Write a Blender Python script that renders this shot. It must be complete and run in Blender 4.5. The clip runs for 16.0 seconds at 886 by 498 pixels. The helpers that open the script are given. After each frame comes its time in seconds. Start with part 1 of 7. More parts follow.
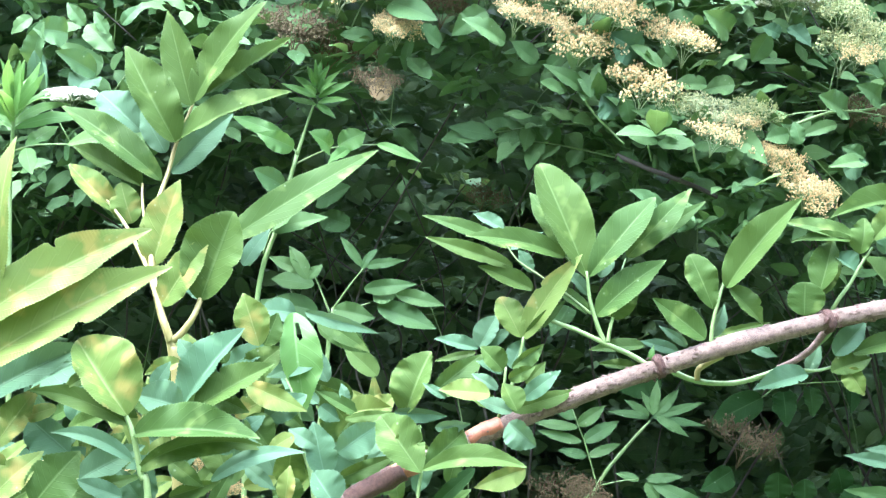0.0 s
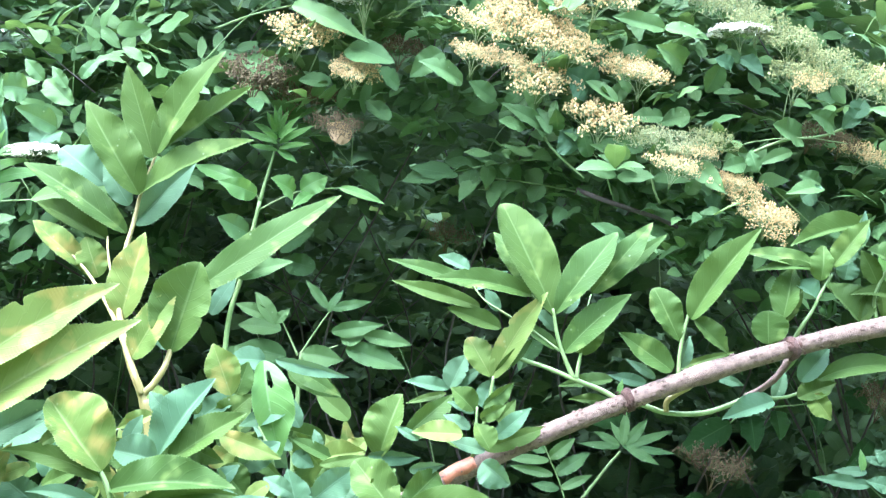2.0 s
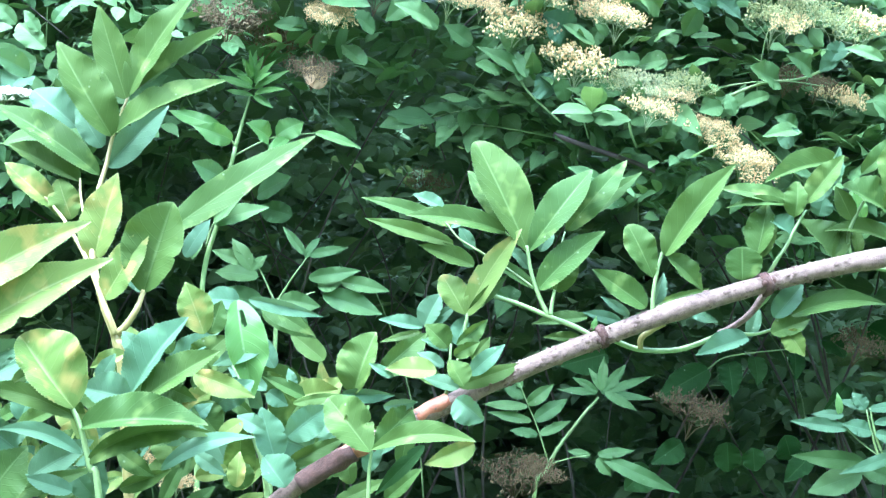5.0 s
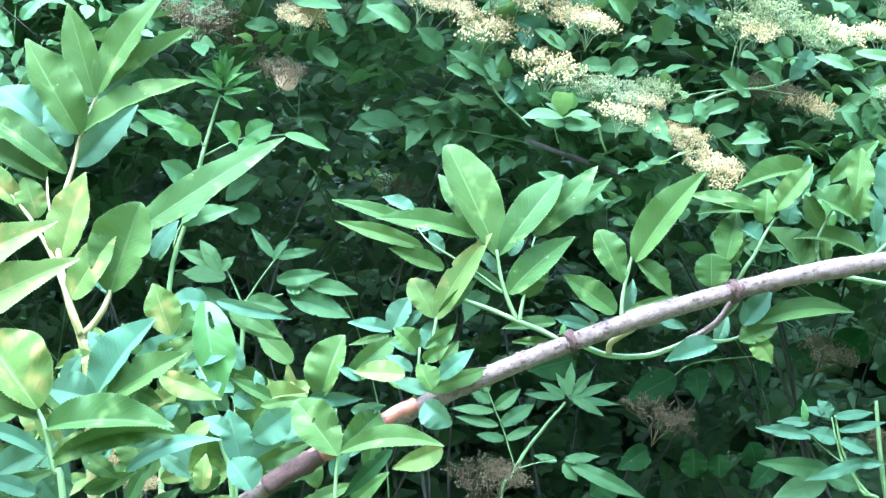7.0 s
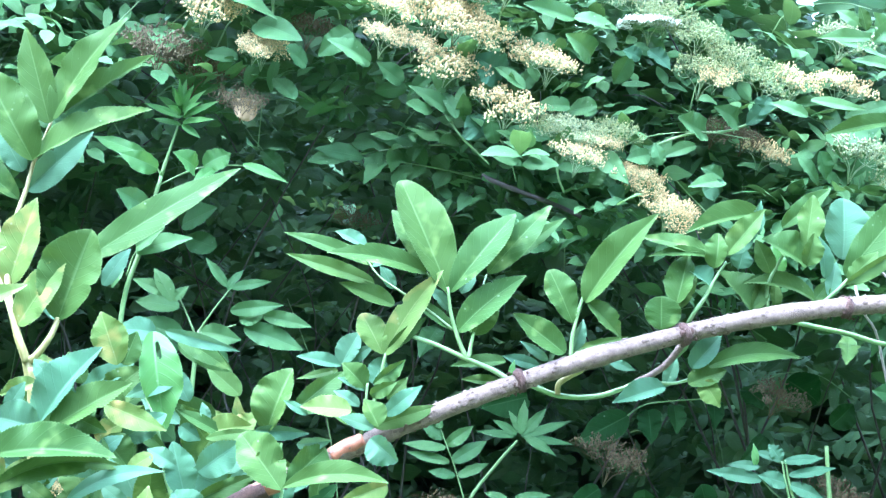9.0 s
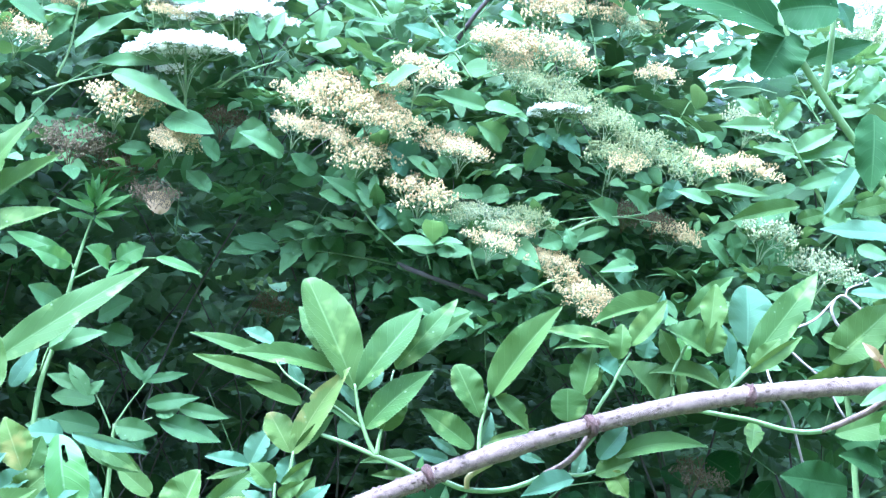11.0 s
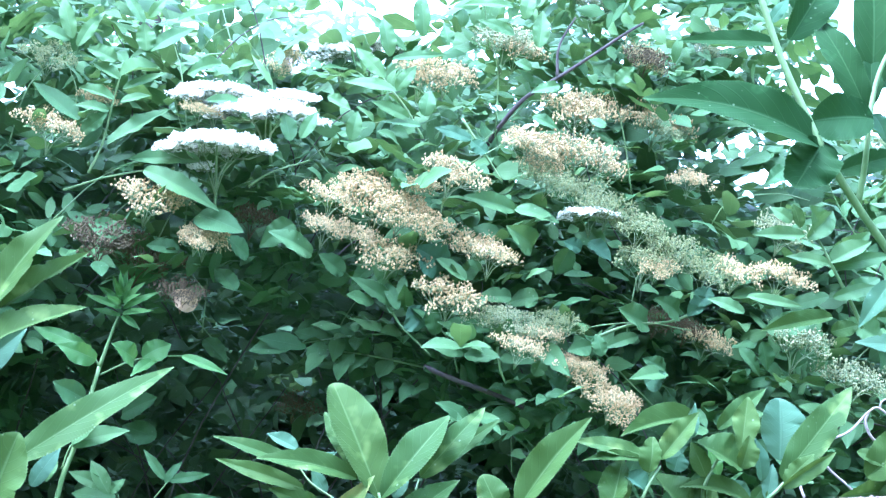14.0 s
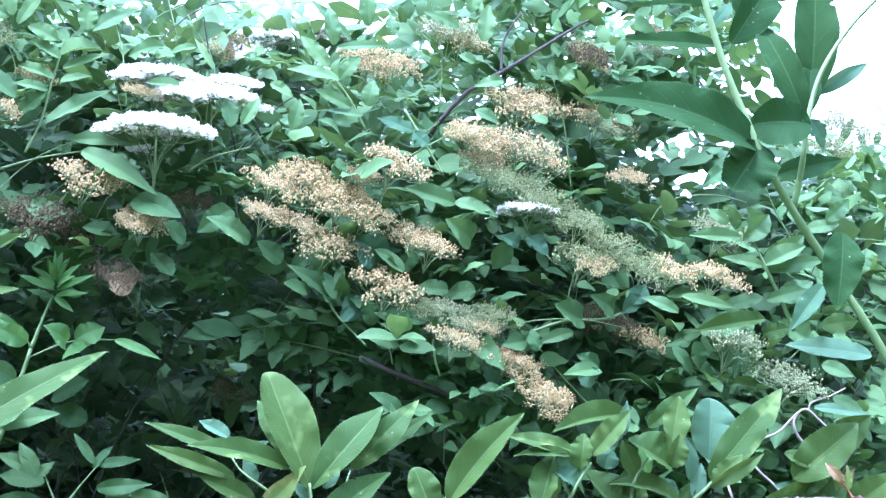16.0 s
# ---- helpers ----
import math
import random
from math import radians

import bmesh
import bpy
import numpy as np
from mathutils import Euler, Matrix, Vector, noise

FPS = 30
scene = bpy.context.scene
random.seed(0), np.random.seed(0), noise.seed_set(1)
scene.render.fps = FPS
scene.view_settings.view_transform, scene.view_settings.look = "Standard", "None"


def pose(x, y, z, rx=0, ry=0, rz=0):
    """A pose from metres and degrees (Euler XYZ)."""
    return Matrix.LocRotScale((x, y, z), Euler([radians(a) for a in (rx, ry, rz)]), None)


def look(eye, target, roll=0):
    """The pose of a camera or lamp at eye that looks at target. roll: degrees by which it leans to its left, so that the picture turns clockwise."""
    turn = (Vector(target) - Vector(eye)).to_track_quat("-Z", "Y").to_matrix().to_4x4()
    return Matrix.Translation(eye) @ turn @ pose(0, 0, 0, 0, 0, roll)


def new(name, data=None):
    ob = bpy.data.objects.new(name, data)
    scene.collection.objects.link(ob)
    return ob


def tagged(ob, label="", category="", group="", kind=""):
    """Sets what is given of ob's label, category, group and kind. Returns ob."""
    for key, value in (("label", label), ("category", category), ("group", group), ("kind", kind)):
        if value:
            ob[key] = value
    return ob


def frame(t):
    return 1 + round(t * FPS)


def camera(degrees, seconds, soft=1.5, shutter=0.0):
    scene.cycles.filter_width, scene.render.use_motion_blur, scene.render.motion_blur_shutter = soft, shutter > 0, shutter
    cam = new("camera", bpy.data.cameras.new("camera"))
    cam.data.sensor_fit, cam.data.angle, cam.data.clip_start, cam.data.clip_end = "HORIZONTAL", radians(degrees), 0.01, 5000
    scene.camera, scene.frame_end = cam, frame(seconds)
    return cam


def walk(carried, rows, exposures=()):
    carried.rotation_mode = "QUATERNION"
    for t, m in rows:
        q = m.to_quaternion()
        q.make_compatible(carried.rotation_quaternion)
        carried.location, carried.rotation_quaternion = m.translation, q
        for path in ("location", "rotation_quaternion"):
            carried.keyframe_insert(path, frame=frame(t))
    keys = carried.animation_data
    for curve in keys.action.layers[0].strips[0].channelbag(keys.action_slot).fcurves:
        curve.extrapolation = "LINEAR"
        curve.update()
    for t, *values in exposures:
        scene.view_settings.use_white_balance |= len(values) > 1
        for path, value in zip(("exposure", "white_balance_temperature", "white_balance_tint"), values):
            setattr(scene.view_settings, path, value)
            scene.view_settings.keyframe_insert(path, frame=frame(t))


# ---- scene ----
cam = camera(34, 16.0, soft=1.25)
PATH = [
    (0, pose(-0.0268, 0.0065, 1.4935, 93.637, -1.404, 2.080)),
    (0.5, pose(-0.0221, 0.0092, 1.4915, 93.708, -1.092, 1.761)),
    (1, pose(-0.0219, 0.0047, 1.4968, 95.129, 0.029, 1.860)),
    (1.5, pose(-0.0263, -0.0028, 1.4973, 94.317, -0.308, 1.411)),
    (2, pose(-0.0318, -0.0085, 1.5039, 94.885, 0.887, 0.712)),
    (2.5, pose(-0.0245, -0.0037, 1.4949, 94.493, 0.999, -0.328)),
    (3, pose(-0.0143, 0.0032, 1.4809, 94.189, 1.155, -0.811)),
    (3.5, pose(-0.0201, 0.0063, 1.4663, 93.840, 1.370, 0.250)),
    (4, pose(-0.0187, 0.0003, 1.4749, 93.461, 1.385, 0.506)),
    (6.5, pose(-0.0191, -0.0007, 1.4724, 93.703, 0.640, -0.869)),
    (7, pose(-0.0222, 0.0034, 1.4744, 93.664, 0.601, -1.165)),
    (7.5, pose(-0.0057, 0.0013, 1.4784, 93.620, 0.346, -1.524)),
    (8, pose(-0.0071, 0.0051, 1.4777, 93.920, -1.079, -2.170)),
    (10.5, pose(0.0051, 0.0016, 1.4848, 96.904, 0.538, -3.878)),
    (11, pose(0.0308, -0.0105, 1.5094, 97.546, 0.551, -4.745)),
    (11.5, pose(0.0326, -0.0088, 1.5110, 98.075, 0.460, -5.299)),
    (12, pose(0.0372, -0.0036, 1.5104, 98.724, 0.681, -5.761)),
    (12.5, pose(0.0309, 0.0038, 1.5098, 99.416, 0.899, -5.747)),
    (13, pose(0.0204, 0.0097, 1.5089, 100.117, 0.714, -4.428)),
    (13.5, pose(0.0215, 0.0071, 1.5206, 100.714, -0.287, -3.749)),
    (14, pose(0.0302, 0.0032, 1.5272, 101.175, -0.627, -3.847)),
    (14.5, pose(0.0326, -0.0038, 1.5398, 101.383, -1.353, -5.081)),
    (15, pose(0.0281, -0.0026, 1.5373, 101.411, -1.634, -5.815)),
    (15.5, pose(0.0309, -0.0016, 1.5381, 101.128, -1.867, -6.155)),
    (16, pose(0.0316, 0.0017, 1.5314, 100.783, -1.848, -6.513)),
]
EXPOSURES = [
    (0.0, 3.17, 5110, 19),
    (4.0, 3.26, 4760, 15),
    (7.0, 3.33, 4450, 11),
    (8.2, 3.33, 4410, 11),
    (11.0, 3.27, 4270, 19),
    (14.5, 2.79, 4230, 23),
    (16.0, 2.60, 4450, 28),
]
walk(cam, PATH, EXPOSURES)

# ---- light: a bright, hazy sky ----
SUN_ELEVATION, SUN_TURN = radians(66), radians(235)
world = bpy.data.worlds.new("hazy_sky")
scene.world = world
world.use_nodes = True
wn, wl = world.node_tree.nodes, world.node_tree.links
sky = wn.new("ShaderNodeTexSky")
sky.sky_type, sky.sun_disc = "NISHITA", False
sky.sun_elevation, sky.sun_rotation = SUN_ELEVATION, SUN_TURN
sky.air_density, sky.dust_density, sky.ozone_density = 1.0, 4.0, 1.0
haze = wn.new("ShaderNodeMix")
haze.data_type = "RGBA"
haze.inputs[0].default_value = 0.6
wl.new(sky.outputs["Color"], haze.inputs[6])
haze.inputs[7].default_value = (7.0, 7.0, 6.8, 1)
wl.new(haze.outputs[2], wn["Background"].inputs["Color"])
wn["Background"].inputs["Strength"].default_value = 0.25
sun_data = bpy.data.lights.new("sun", "SUN")
sun_data.energy, sun_data.angle, sun_data.color = 1.35, radians(32), (1.0, 0.95, 0.86)
sun = new("sun", sun_data)
sun_from = Vector((math.sin(SUN_TURN) * math.cos(SUN_ELEVATION), math.cos(SUN_TURN) * math.cos(SUN_ELEVATION), math.sin(SUN_ELEVATION)))
sun.matrix_world = look(sun_from * 20, (0, 0, 0))


# ---- materials ----
def material(name):
    m = bpy.data.materials.new(name)
    m.use_nodes = True
    t = m.node_tree
    return m, t, t.nodes["Principled BSDF"], t.nodes["Material Output"]


def node(t, kind, **inputs):
    n = t.nodes.new(kind)
    for key, value in inputs.items():
        n.inputs[key].default_value = value
    return n


def maths(t, op, a, b=None):
    n = t.nodes.new("ShaderNodeMath")
    n.operation = op
    for i, v in enumerate((a, b)):
        if v is None:
            continue
        if isinstance(v, (int, float)):
            n.inputs[i].default_value = v
        else:
            t.links.new(v, n.inputs[i])
    return n.outputs[0]


def mixed(t, factor, a, b, blend="MIX"):
    n = t.nodes.new("ShaderNodeMix")
    n.data_type, n.blend_type = "RGBA", blend
    for i, v in ((0, factor), (6, a), (7, b)):
        if isinstance(v, (int, float, tuple)):
            n.inputs[i].default_value = v
        else:
            t.links.new(v, n.inputs[i])
    return n.outputs[2]


def ramp(t, value, low, high):
    n = t.nodes.new("ShaderNodeMapRange")
    n.clamp = True
    t.links.new(value, n.inputs[0])
    n.inputs[1].default_value, n.inputs[2].default_value = low, high
    return n.outputs[0]


def leaf_material(name, dark, light, vein, blotch, blotch_share, thin=0.24, rough=0.5, joined=False, veins=9.0, gloss=0.27):
    """Leaf blade: two greens, a pale midrib with side veins, uneven blotches, light passing through."""
    m, t, bsdf, out = material(name)
    uv = t.nodes.new("ShaderNodeUVMap")
    sep = t.nodes.new("ShaderNodeSeparateXYZ")
    t.links.new(uv.outputs[0], sep.inputs[0])
    u, v = sep.outputs[0], sep.outputs[1]
    side = maths(t, "MULTIPLY", maths(t, "ABSOLUTE", maths(t, "SUBTRACT", v, 0.5)), 2.0)
    wave = maths(t, "SUBTRACT", maths(t, "MULTIPLY", u, veins), maths(t, "MULTIPLY", maths(t, "POWER", side, 1.3), 2.1))
    tri = maths(t, "MULTIPLY", maths(t, "ABSOLUTE", maths(t, "SUBTRACT", maths(t, "FRACT", wave), 0.5)), 2.0)
    lateral = ramp(t, tri, 0.84, 1.0)
    midrib = ramp(t, side, 0.055, 0.012)
    coord = t.nodes.new("ShaderNodeTexCoord")
    big = node(t, "ShaderNodeTexNoise", Scale=14.0, Detail=3.0, Roughness=0.6)
    fine = node(t, "ShaderNodeTexNoise", Scale=170.0, Detail=3.0, Roughness=0.6)
    spots = node(t, "ShaderNodeTexNoise", Scale=34.0, Detail=2.0, Roughness=0.5)
    for n in (big, fine, spots):
        t.links.new(coord.outputs["Object"], n.inputs["Vector"])
    if joined:
        chance = t.nodes.new("ShaderNodeNewGeometry").outputs["Random Per Island"]
    else:
        chance = t.nodes.new("ShaderNodeObjectInfo").outputs["Random"]
    tone = maths(t, "ADD", maths(t, "MULTIPLY", chance, 0.65), maths(t, "MULTIPLY", big.outputs[0], 0.35))
    colour = mixed(t, tone, (*dark, 1), (*light, 1))
    colour = mixed(t, maths(t, "MULTIPLY", fine.outputs[0], 0.35), colour, mixed(t, 0.5, colour, (*dark, 1)))
    colour = mixed(t, maths(t, "MULTIPLY", ramp(t, spots.outputs[0], 0.72 - 0.3 * blotch_share, 0.86 - 0.3 * blotch_share), 0.75), colour, (*blotch, 1))
    flecks = node(t, "ShaderNodeTexVoronoi", Scale=75.0)
    t.links.new(coord.outputs["Object"], flecks.inputs["Vector"])
    fleck = maths(t, "MULTIPLY", ramp(t, flecks.outputs["Distance"], 0.13, 0.06), ramp(t, spots.outputs[0], 0.52, 0.6))
    colour = mixed(t, maths(t, "MULTIPLY", fleck, 0.3), colour, (0.4, 0.48, 0.3, 1))
    colour = mixed(t, maths(t, "MULTIPLY", lateral, 0.07), colour, (*vein, 1))
    colour = mixed(t, maths(t, "MULTIPLY", midrib, 0.26), colour, (*vein, 1))
    colour = mixed(t, maths(t, "MULTIPLY", ramp(t, side, 0.93, 1.0), 0.22), colour, (*vein, 1))
    colour = mixed(t, maths(t, "MULTIPLY", ramp(t, u, 0.93, 1.0), 0.45), colour, (*vein, 1))
    t.links.new(colour, bsdf.inputs["Base Color"])
    rough_out = maths(t, "ADD", maths(t, "MULTIPLY", big.outputs[0], 0.25), rough - 0.1)
    t.links.new(rough_out, bsdf.inputs["Roughness"])
    bsdf.inputs["Specular IOR Level"].default_value = gloss
    relief = maths(t, "SUBTRACT", maths(t, "MULTIPLY", fine.outputs[0], 0.25), maths(t, "ADD", lateral, midrib))
    bump = node(t, "ShaderNodeBump", Strength=0.25, Distance=0.0008)
    t.links.new(relief, bump.inputs["Height"])
    t.links.new(bump.outputs[0], bsdf.inputs["Normal"])
    glow = t.nodes.new("ShaderNodeBsdfTranslucent")
    t.links.new(mixed(t, 0.6, colour, (light[0] * 1.5, light[1] * 1.35, light[2] * 0.7, 1)), glow.inputs["Color"])
    t.links.new(bump.outputs[0], glow.inputs["Normal"])
    mix = t.nodes.new("ShaderNodeMixShader")
    mix.inputs[0].default_value = thin
    t.links.new(bsdf.outputs[0], mix.inputs[1])
    t.links.new(glow.outputs[0], mix.inputs[2])
    t.links.new(mix.outputs[0], out.inputs["Surface"])
    return m


def plain_material(name, a, b, scale=40.0, rough=0.7, bump=0.4, distance=0.001, stretch=(1, 1, 1), random_share=0.0, joined=False, thin=0.0):
    """Two-tone grained surface with fine relief."""
    m, t, bsdf, out = material(name)
    coord = t.nodes.new("ShaderNodeTexCoord")
    mp = t.nodes.new("ShaderNodeMapping")
    mp.inputs["Scale"].default_value = stretch
    t.links.new(coord.outputs["Object"], mp.inputs["Vector"])
    n1 = node(t, "ShaderNodeTexNoise", Scale=scale, Detail=5.0, Roughness=0.65)
    n2 = node(t, "ShaderNodeTexNoise", Scale=scale * 7, Detail=3.0, Roughness=0.6)
    for n in (n1, n2):
        t.links.new(mp.outputs[0], n.inputs["Vector"])
    f = ramp(t, maths(t, "ADD", maths(t, "MULTIPLY", n1.outputs[0], 0.7), maths(t, "MULTIPLY", n2.outputs[0], 0.3)), 0.3, 0.7)
    if random_share:
        if joined:
            chance = t.nodes.new("ShaderNodeNewGeometry").outputs["Random Per Island"]
        else:
            chance = t.nodes.new("ShaderNodeObjectInfo").outputs["Random"]
        f = maths(t, "ADD", maths(t, "MULTIPLY", f, 1 - random_share), maths(t, "MULTIPLY", chance, random_share))
    t.links.new(mixed(t, f, (*a, 1), (*b, 1)), bsdf.inputs["Base Color"])
    bsdf.inputs["Roughness"].default_value = rough
    bp = node(t, "ShaderNodeBump", Strength=bump, Distance=distance)
    t.links.new(n2.outputs[0], bp.inputs["Height"])
    t.links.new(bp.outputs[0], bsdf.inputs["Normal"])
    if thin:
        glow = t.nodes.new("ShaderNodeBsdfTranslucent")
        glow.inputs["Color"].default_value = (*b, 1)
        mix = t.nodes.new("ShaderNodeMixShader")
        mix.inputs[0].default_value = thin
        t.links.new(bsdf.outputs[0], mix.inputs[1])
        t.links.new(glow.outputs[0], mix.inputs[2])
        t.links.new(mix.outputs[0], out.inputs["Surface"])
    return m


LEAF = leaf_material("elder_leaf", (0.036, 0.078, 0.016), (0.078, 0.128, 0.025), (0.20, 0.29, 0.10), (0.17, 0.24, 0.06), 0.42, rough=0.56, gloss=0.09)
# Elder leaf darkened: shade of backlit and hollow leaves is in this colour.
LEAF_SHADED = leaf_material("shaded_elder_leaf", (0.018, 0.050, 0.012), (0.034, 0.076, 0.017), (0.11, 0.2, 0.07), (0.06, 0.14, 0.04), 0.1, thin=0.18, rough=0.7, gloss=0.08)
LEAF_OLIVE = leaf_material("elder_leaf_yellowing", (0.085, 0.148, 0.030), (0.16, 0.208, 0.046), (0.33, 0.36, 0.15), (0.30, 0.25, 0.07), 0.62, rough=0.56, gloss=0.09)
LEAF_BACK = leaf_material("elder_leaf_underside", (0.062, 0.132, 0.060), (0.110, 0.190, 0.098), (0.22, 0.34, 0.2), (0.12, 0.23, 0.10), 0.2, rough=0.58, gloss=0.09)
LEAF_YOUNG = leaf_material("young_leaf", (0.09, 0.2, 0.045), (0.165, 0.31, 0.08), (0.32, 0.48, 0.2), (0.18, 0.34, 0.09), 0.1, thin=0.4)
LEAF_FAR = leaf_material("bush_leaf", (0.057, 0.125, 0.040), (0.134, 0.228, 0.072), (0.17, 0.27, 0.12), (0.1, 0.17, 0.06), 0.2, thin=0.22, rough=0.55, gloss=0.17)
LEAF_SPRAY = leaf_material("bush_leaf_spray", (0.057, 0.125, 0.040), (0.134, 0.228, 0.072), (0.17, 0.27, 0.12), (0.1, 0.17, 0.06), 0.2, thin=0.22, rough=0.55, gloss=0.17, joined=True)
# Bush leaf colour darkened: shade put into inner leaves and hedges.
LEAF_MASS = leaf_material("shade_dark_foliage", (0.046, 0.100, 0.035), (0.106, 0.174, 0.060), (0.15, 0.25, 0.1), (0.1, 0.17, 0.06), 0.2, thin=0.24, joined=True, rough=0.6, gloss=0.2)
LEAF_TREE = leaf_material("tree_foliage", (0.12, 0.25, 0.08), (0.24, 0.38, 0.14), (0.28, 0.4, 0.2), (0.2, 0.33, 0.1), 0.1, thin=0.5, joined=True)
LEAF_DEAD = leaf_material("withered_leaf", (0.20, 0.13, 0.06), (0.36, 0.27, 0.13), (0.4, 0.3, 0.17), (0.3, 0.2, 0.08), 0.4)
BARK = plain_material("grey_brown_bark", (0.056, 0.034, 0.022), (0.258, 0.180, 0.125), 130, 0.66, 0.9, 0.0016, (1, 1, 1))
BARK_DARK = plain_material("dark_twig_bark", (0.035, 0.03, 0.025), (0.10, 0.08, 0.065), 60, 0.8, 0.6, 0.001)
BARK_RED = plain_material("orange_bare_wood", (0.17, 0.05, 0.022), (0.38, 0.155, 0.075), 90, 0.6, 0.5, 0.001)
KNOT = plain_material("red_brown_knot", (0.045, 0.019, 0.011), (0.13, 0.066, 0.040), 260, 0.75, 0.9, 0.002)
LENTICEL = plain_material("corky_wart", (0.025, 0.016, 0.011), (0.19, 0.13, 0.09), 200, 0.85, 0.5, 0.0005, random_share=0.5)
STEM = plain_material("green_stem", (0.12, 0.21, 0.06), (0.24, 0.33, 0.115), 45, 0.5, 0.3, 0.0006, (1, 1, 0.3))
STEM_OLIVE = plain_material("yellowish_stem", (0.19, 0.175, 0.05), (0.33, 0.285, 0.095), 45, 0.5, 0.3, 0.0006, (1, 1, 0.3))
VINE = plain_material("dry_vine", (0.26, 0.19, 0.16), (0.48, 0.40, 0.37), 80, 0.7, 0.4, 0.0006)
CREAM = plain_material("faded_cream_floret", (0.37, 0.255, 0.085), (0.76, 0.60, 0.285), 60, 0.7, 0.2, 0.0005, random_share=0.8, joined=True, thin=0.2)
GREEN_BERRY = plain_material("unripe_green_berry", (0.15, 0.20, 0.055), (0.37, 0.38, 0.15), 60, 0.5, 0.2, 0.0005, random_share=0.8, joined=True, thin=0.15)
# Withered brown, darkened further to put the bush's shade into the florets.
BROWN = plain_material("withered_brown_shaded_floret", (0.058, 0.042, 0.014), (0.135, 0.100, 0.036), 60, 0.8, 0.2, 0.0005, random_share=0.7, joined=True)
WHITE = plain_material("white_petal", (0.88, 0.86, 0.74), (0.92, 0.91, 0.82), 60, 0.6, 0.1, 0.0005, random_share=0.5, joined=True, thin=0.5)
STALK_PALE = plain_material("pale_flower_stalk", (0.16, 0.24, 0.09), (0.31, 0.36, 0.17), 60, 0.6, 0.2, 0.0004)
SOIL = plain_material("grassy_soil", (0.05, 0.085, 0.025), (0.12, 0.16, 0.058), 3, 0.95, 0.8, 0.02)


# ---- builders ----
BASES = {}


def thing(name, base, label, category, group="", kind=""):
    """A top-level Empty at its base, for a thing whose parts hang under it."""
    ob = new(name)
    ob.location = base
    ob.empty_display_size = 0.05
    BASES[ob.name] = Vector(base)
    return tagged(ob, label, category, group, kind)


def part(name, verts, faces, mat, parent, label="", uv=None, smooth=True, kind=""):
    """One mesh under a thing or a part; verts in world metres."""
    base = BASES[parent.name]
    me = bpy.data.meshes.new(name)
    me.from_pydata([tuple(Vector(v) - base) for v in verts], [], faces)
    if uv is not None:
        layer = me.uv_layers.new(name="UVMap")
        loops = np.empty(len(me.loops), int)
        me.loops.foreach_get("vertex_index", loops)
        layer.data.foreach_set("uv", np.asarray(uv, np.float32)[loops].ravel())
    me.polygons.foreach_set("use_smooth", [smooth] * len(me.polygons))
    me.materials.append(mat)
    ob = new(name, me)
    ob.parent = parent
    BASES[ob.name] = base
    return tagged(ob, label, kind=kind)


def smooth_line(points, steps=6):
    """Catmull-Rom through the points."""
    p = [Vector(q) for q in points]
    p = [2 * p[0] - p[1], *p, 2 * p[-1] - p[-2]]
    line = []
    for i in range(1, len(p) - 2):
        for k in range(steps):
            s = k / steps
            a, b, c, d = p[i - 1], p[i], p[i + 1], p[i + 2]
            line.append(0.5 * (2 * b + (c - a) * s + (2 * a - 5 * b + 4 * c - d) * s * s + (3 * b - a - 3 * c + d) * s**3))
    return line + [p[-2]]


def tube_data(points, r0, r1, sides=8, steps=6, rough=0.0, swell=()):
    """Rings along a curve; the radius runs from r0 to r1, with swellings (share of length, width, gain)."""
    line = smooth_line(points, steps)
    n = len(line)
    verts, faces = [], []
    side = None
    for i, p in enumerate(line):
        d = (line[min(i + 1, n - 1)] - line[max(i - 1, 0)]).normalized()
        if side is None:
            side = d.cross(Vector((0.3, 0.2, 1)) if abs(d.z) < 0.9 else Vector((1, 0, 0))).normalized()
        side = (side - d * side.dot(d)).normalized()
        up = d.cross(side)
        s = i / (n - 1)
        r = r0 + (r1 - r0) * s
        for at, wide, gain in swell:
            r *= 1 + gain * math.exp(-(((s - at) / wide) ** 2))
        for k in range(sides):
            a = 2 * math.pi * k / sides
            off = side * math.cos(a) + up * math.sin(a)
            q = p + off * r
            if rough:
                q += off * r * rough * noise.noise(q * 90)
            verts.append(q)
    for i in range(n - 1):
        for k in range(sides):
            a, b = i * sides + k, i * sides + (k + 1) % sides
            faces.append((a, b, b + sides, a + sides))
    faces.append(tuple(range(sides - 1, -1, -1)))
    faces.append(tuple((n - 1) * sides + k for k in range(sides)))
    return verts, faces


def stem(parent, points, r0, r1, mat, name="stem", label="", sides=8, rough=0.0, swell=(), steps=6):
    v, f = tube_data(points, r0, r1, sides, steps, rough, swell)
    return part(name, v, f, mat, parent, label)


FACING = Vector((0, -0.8, 0.6))


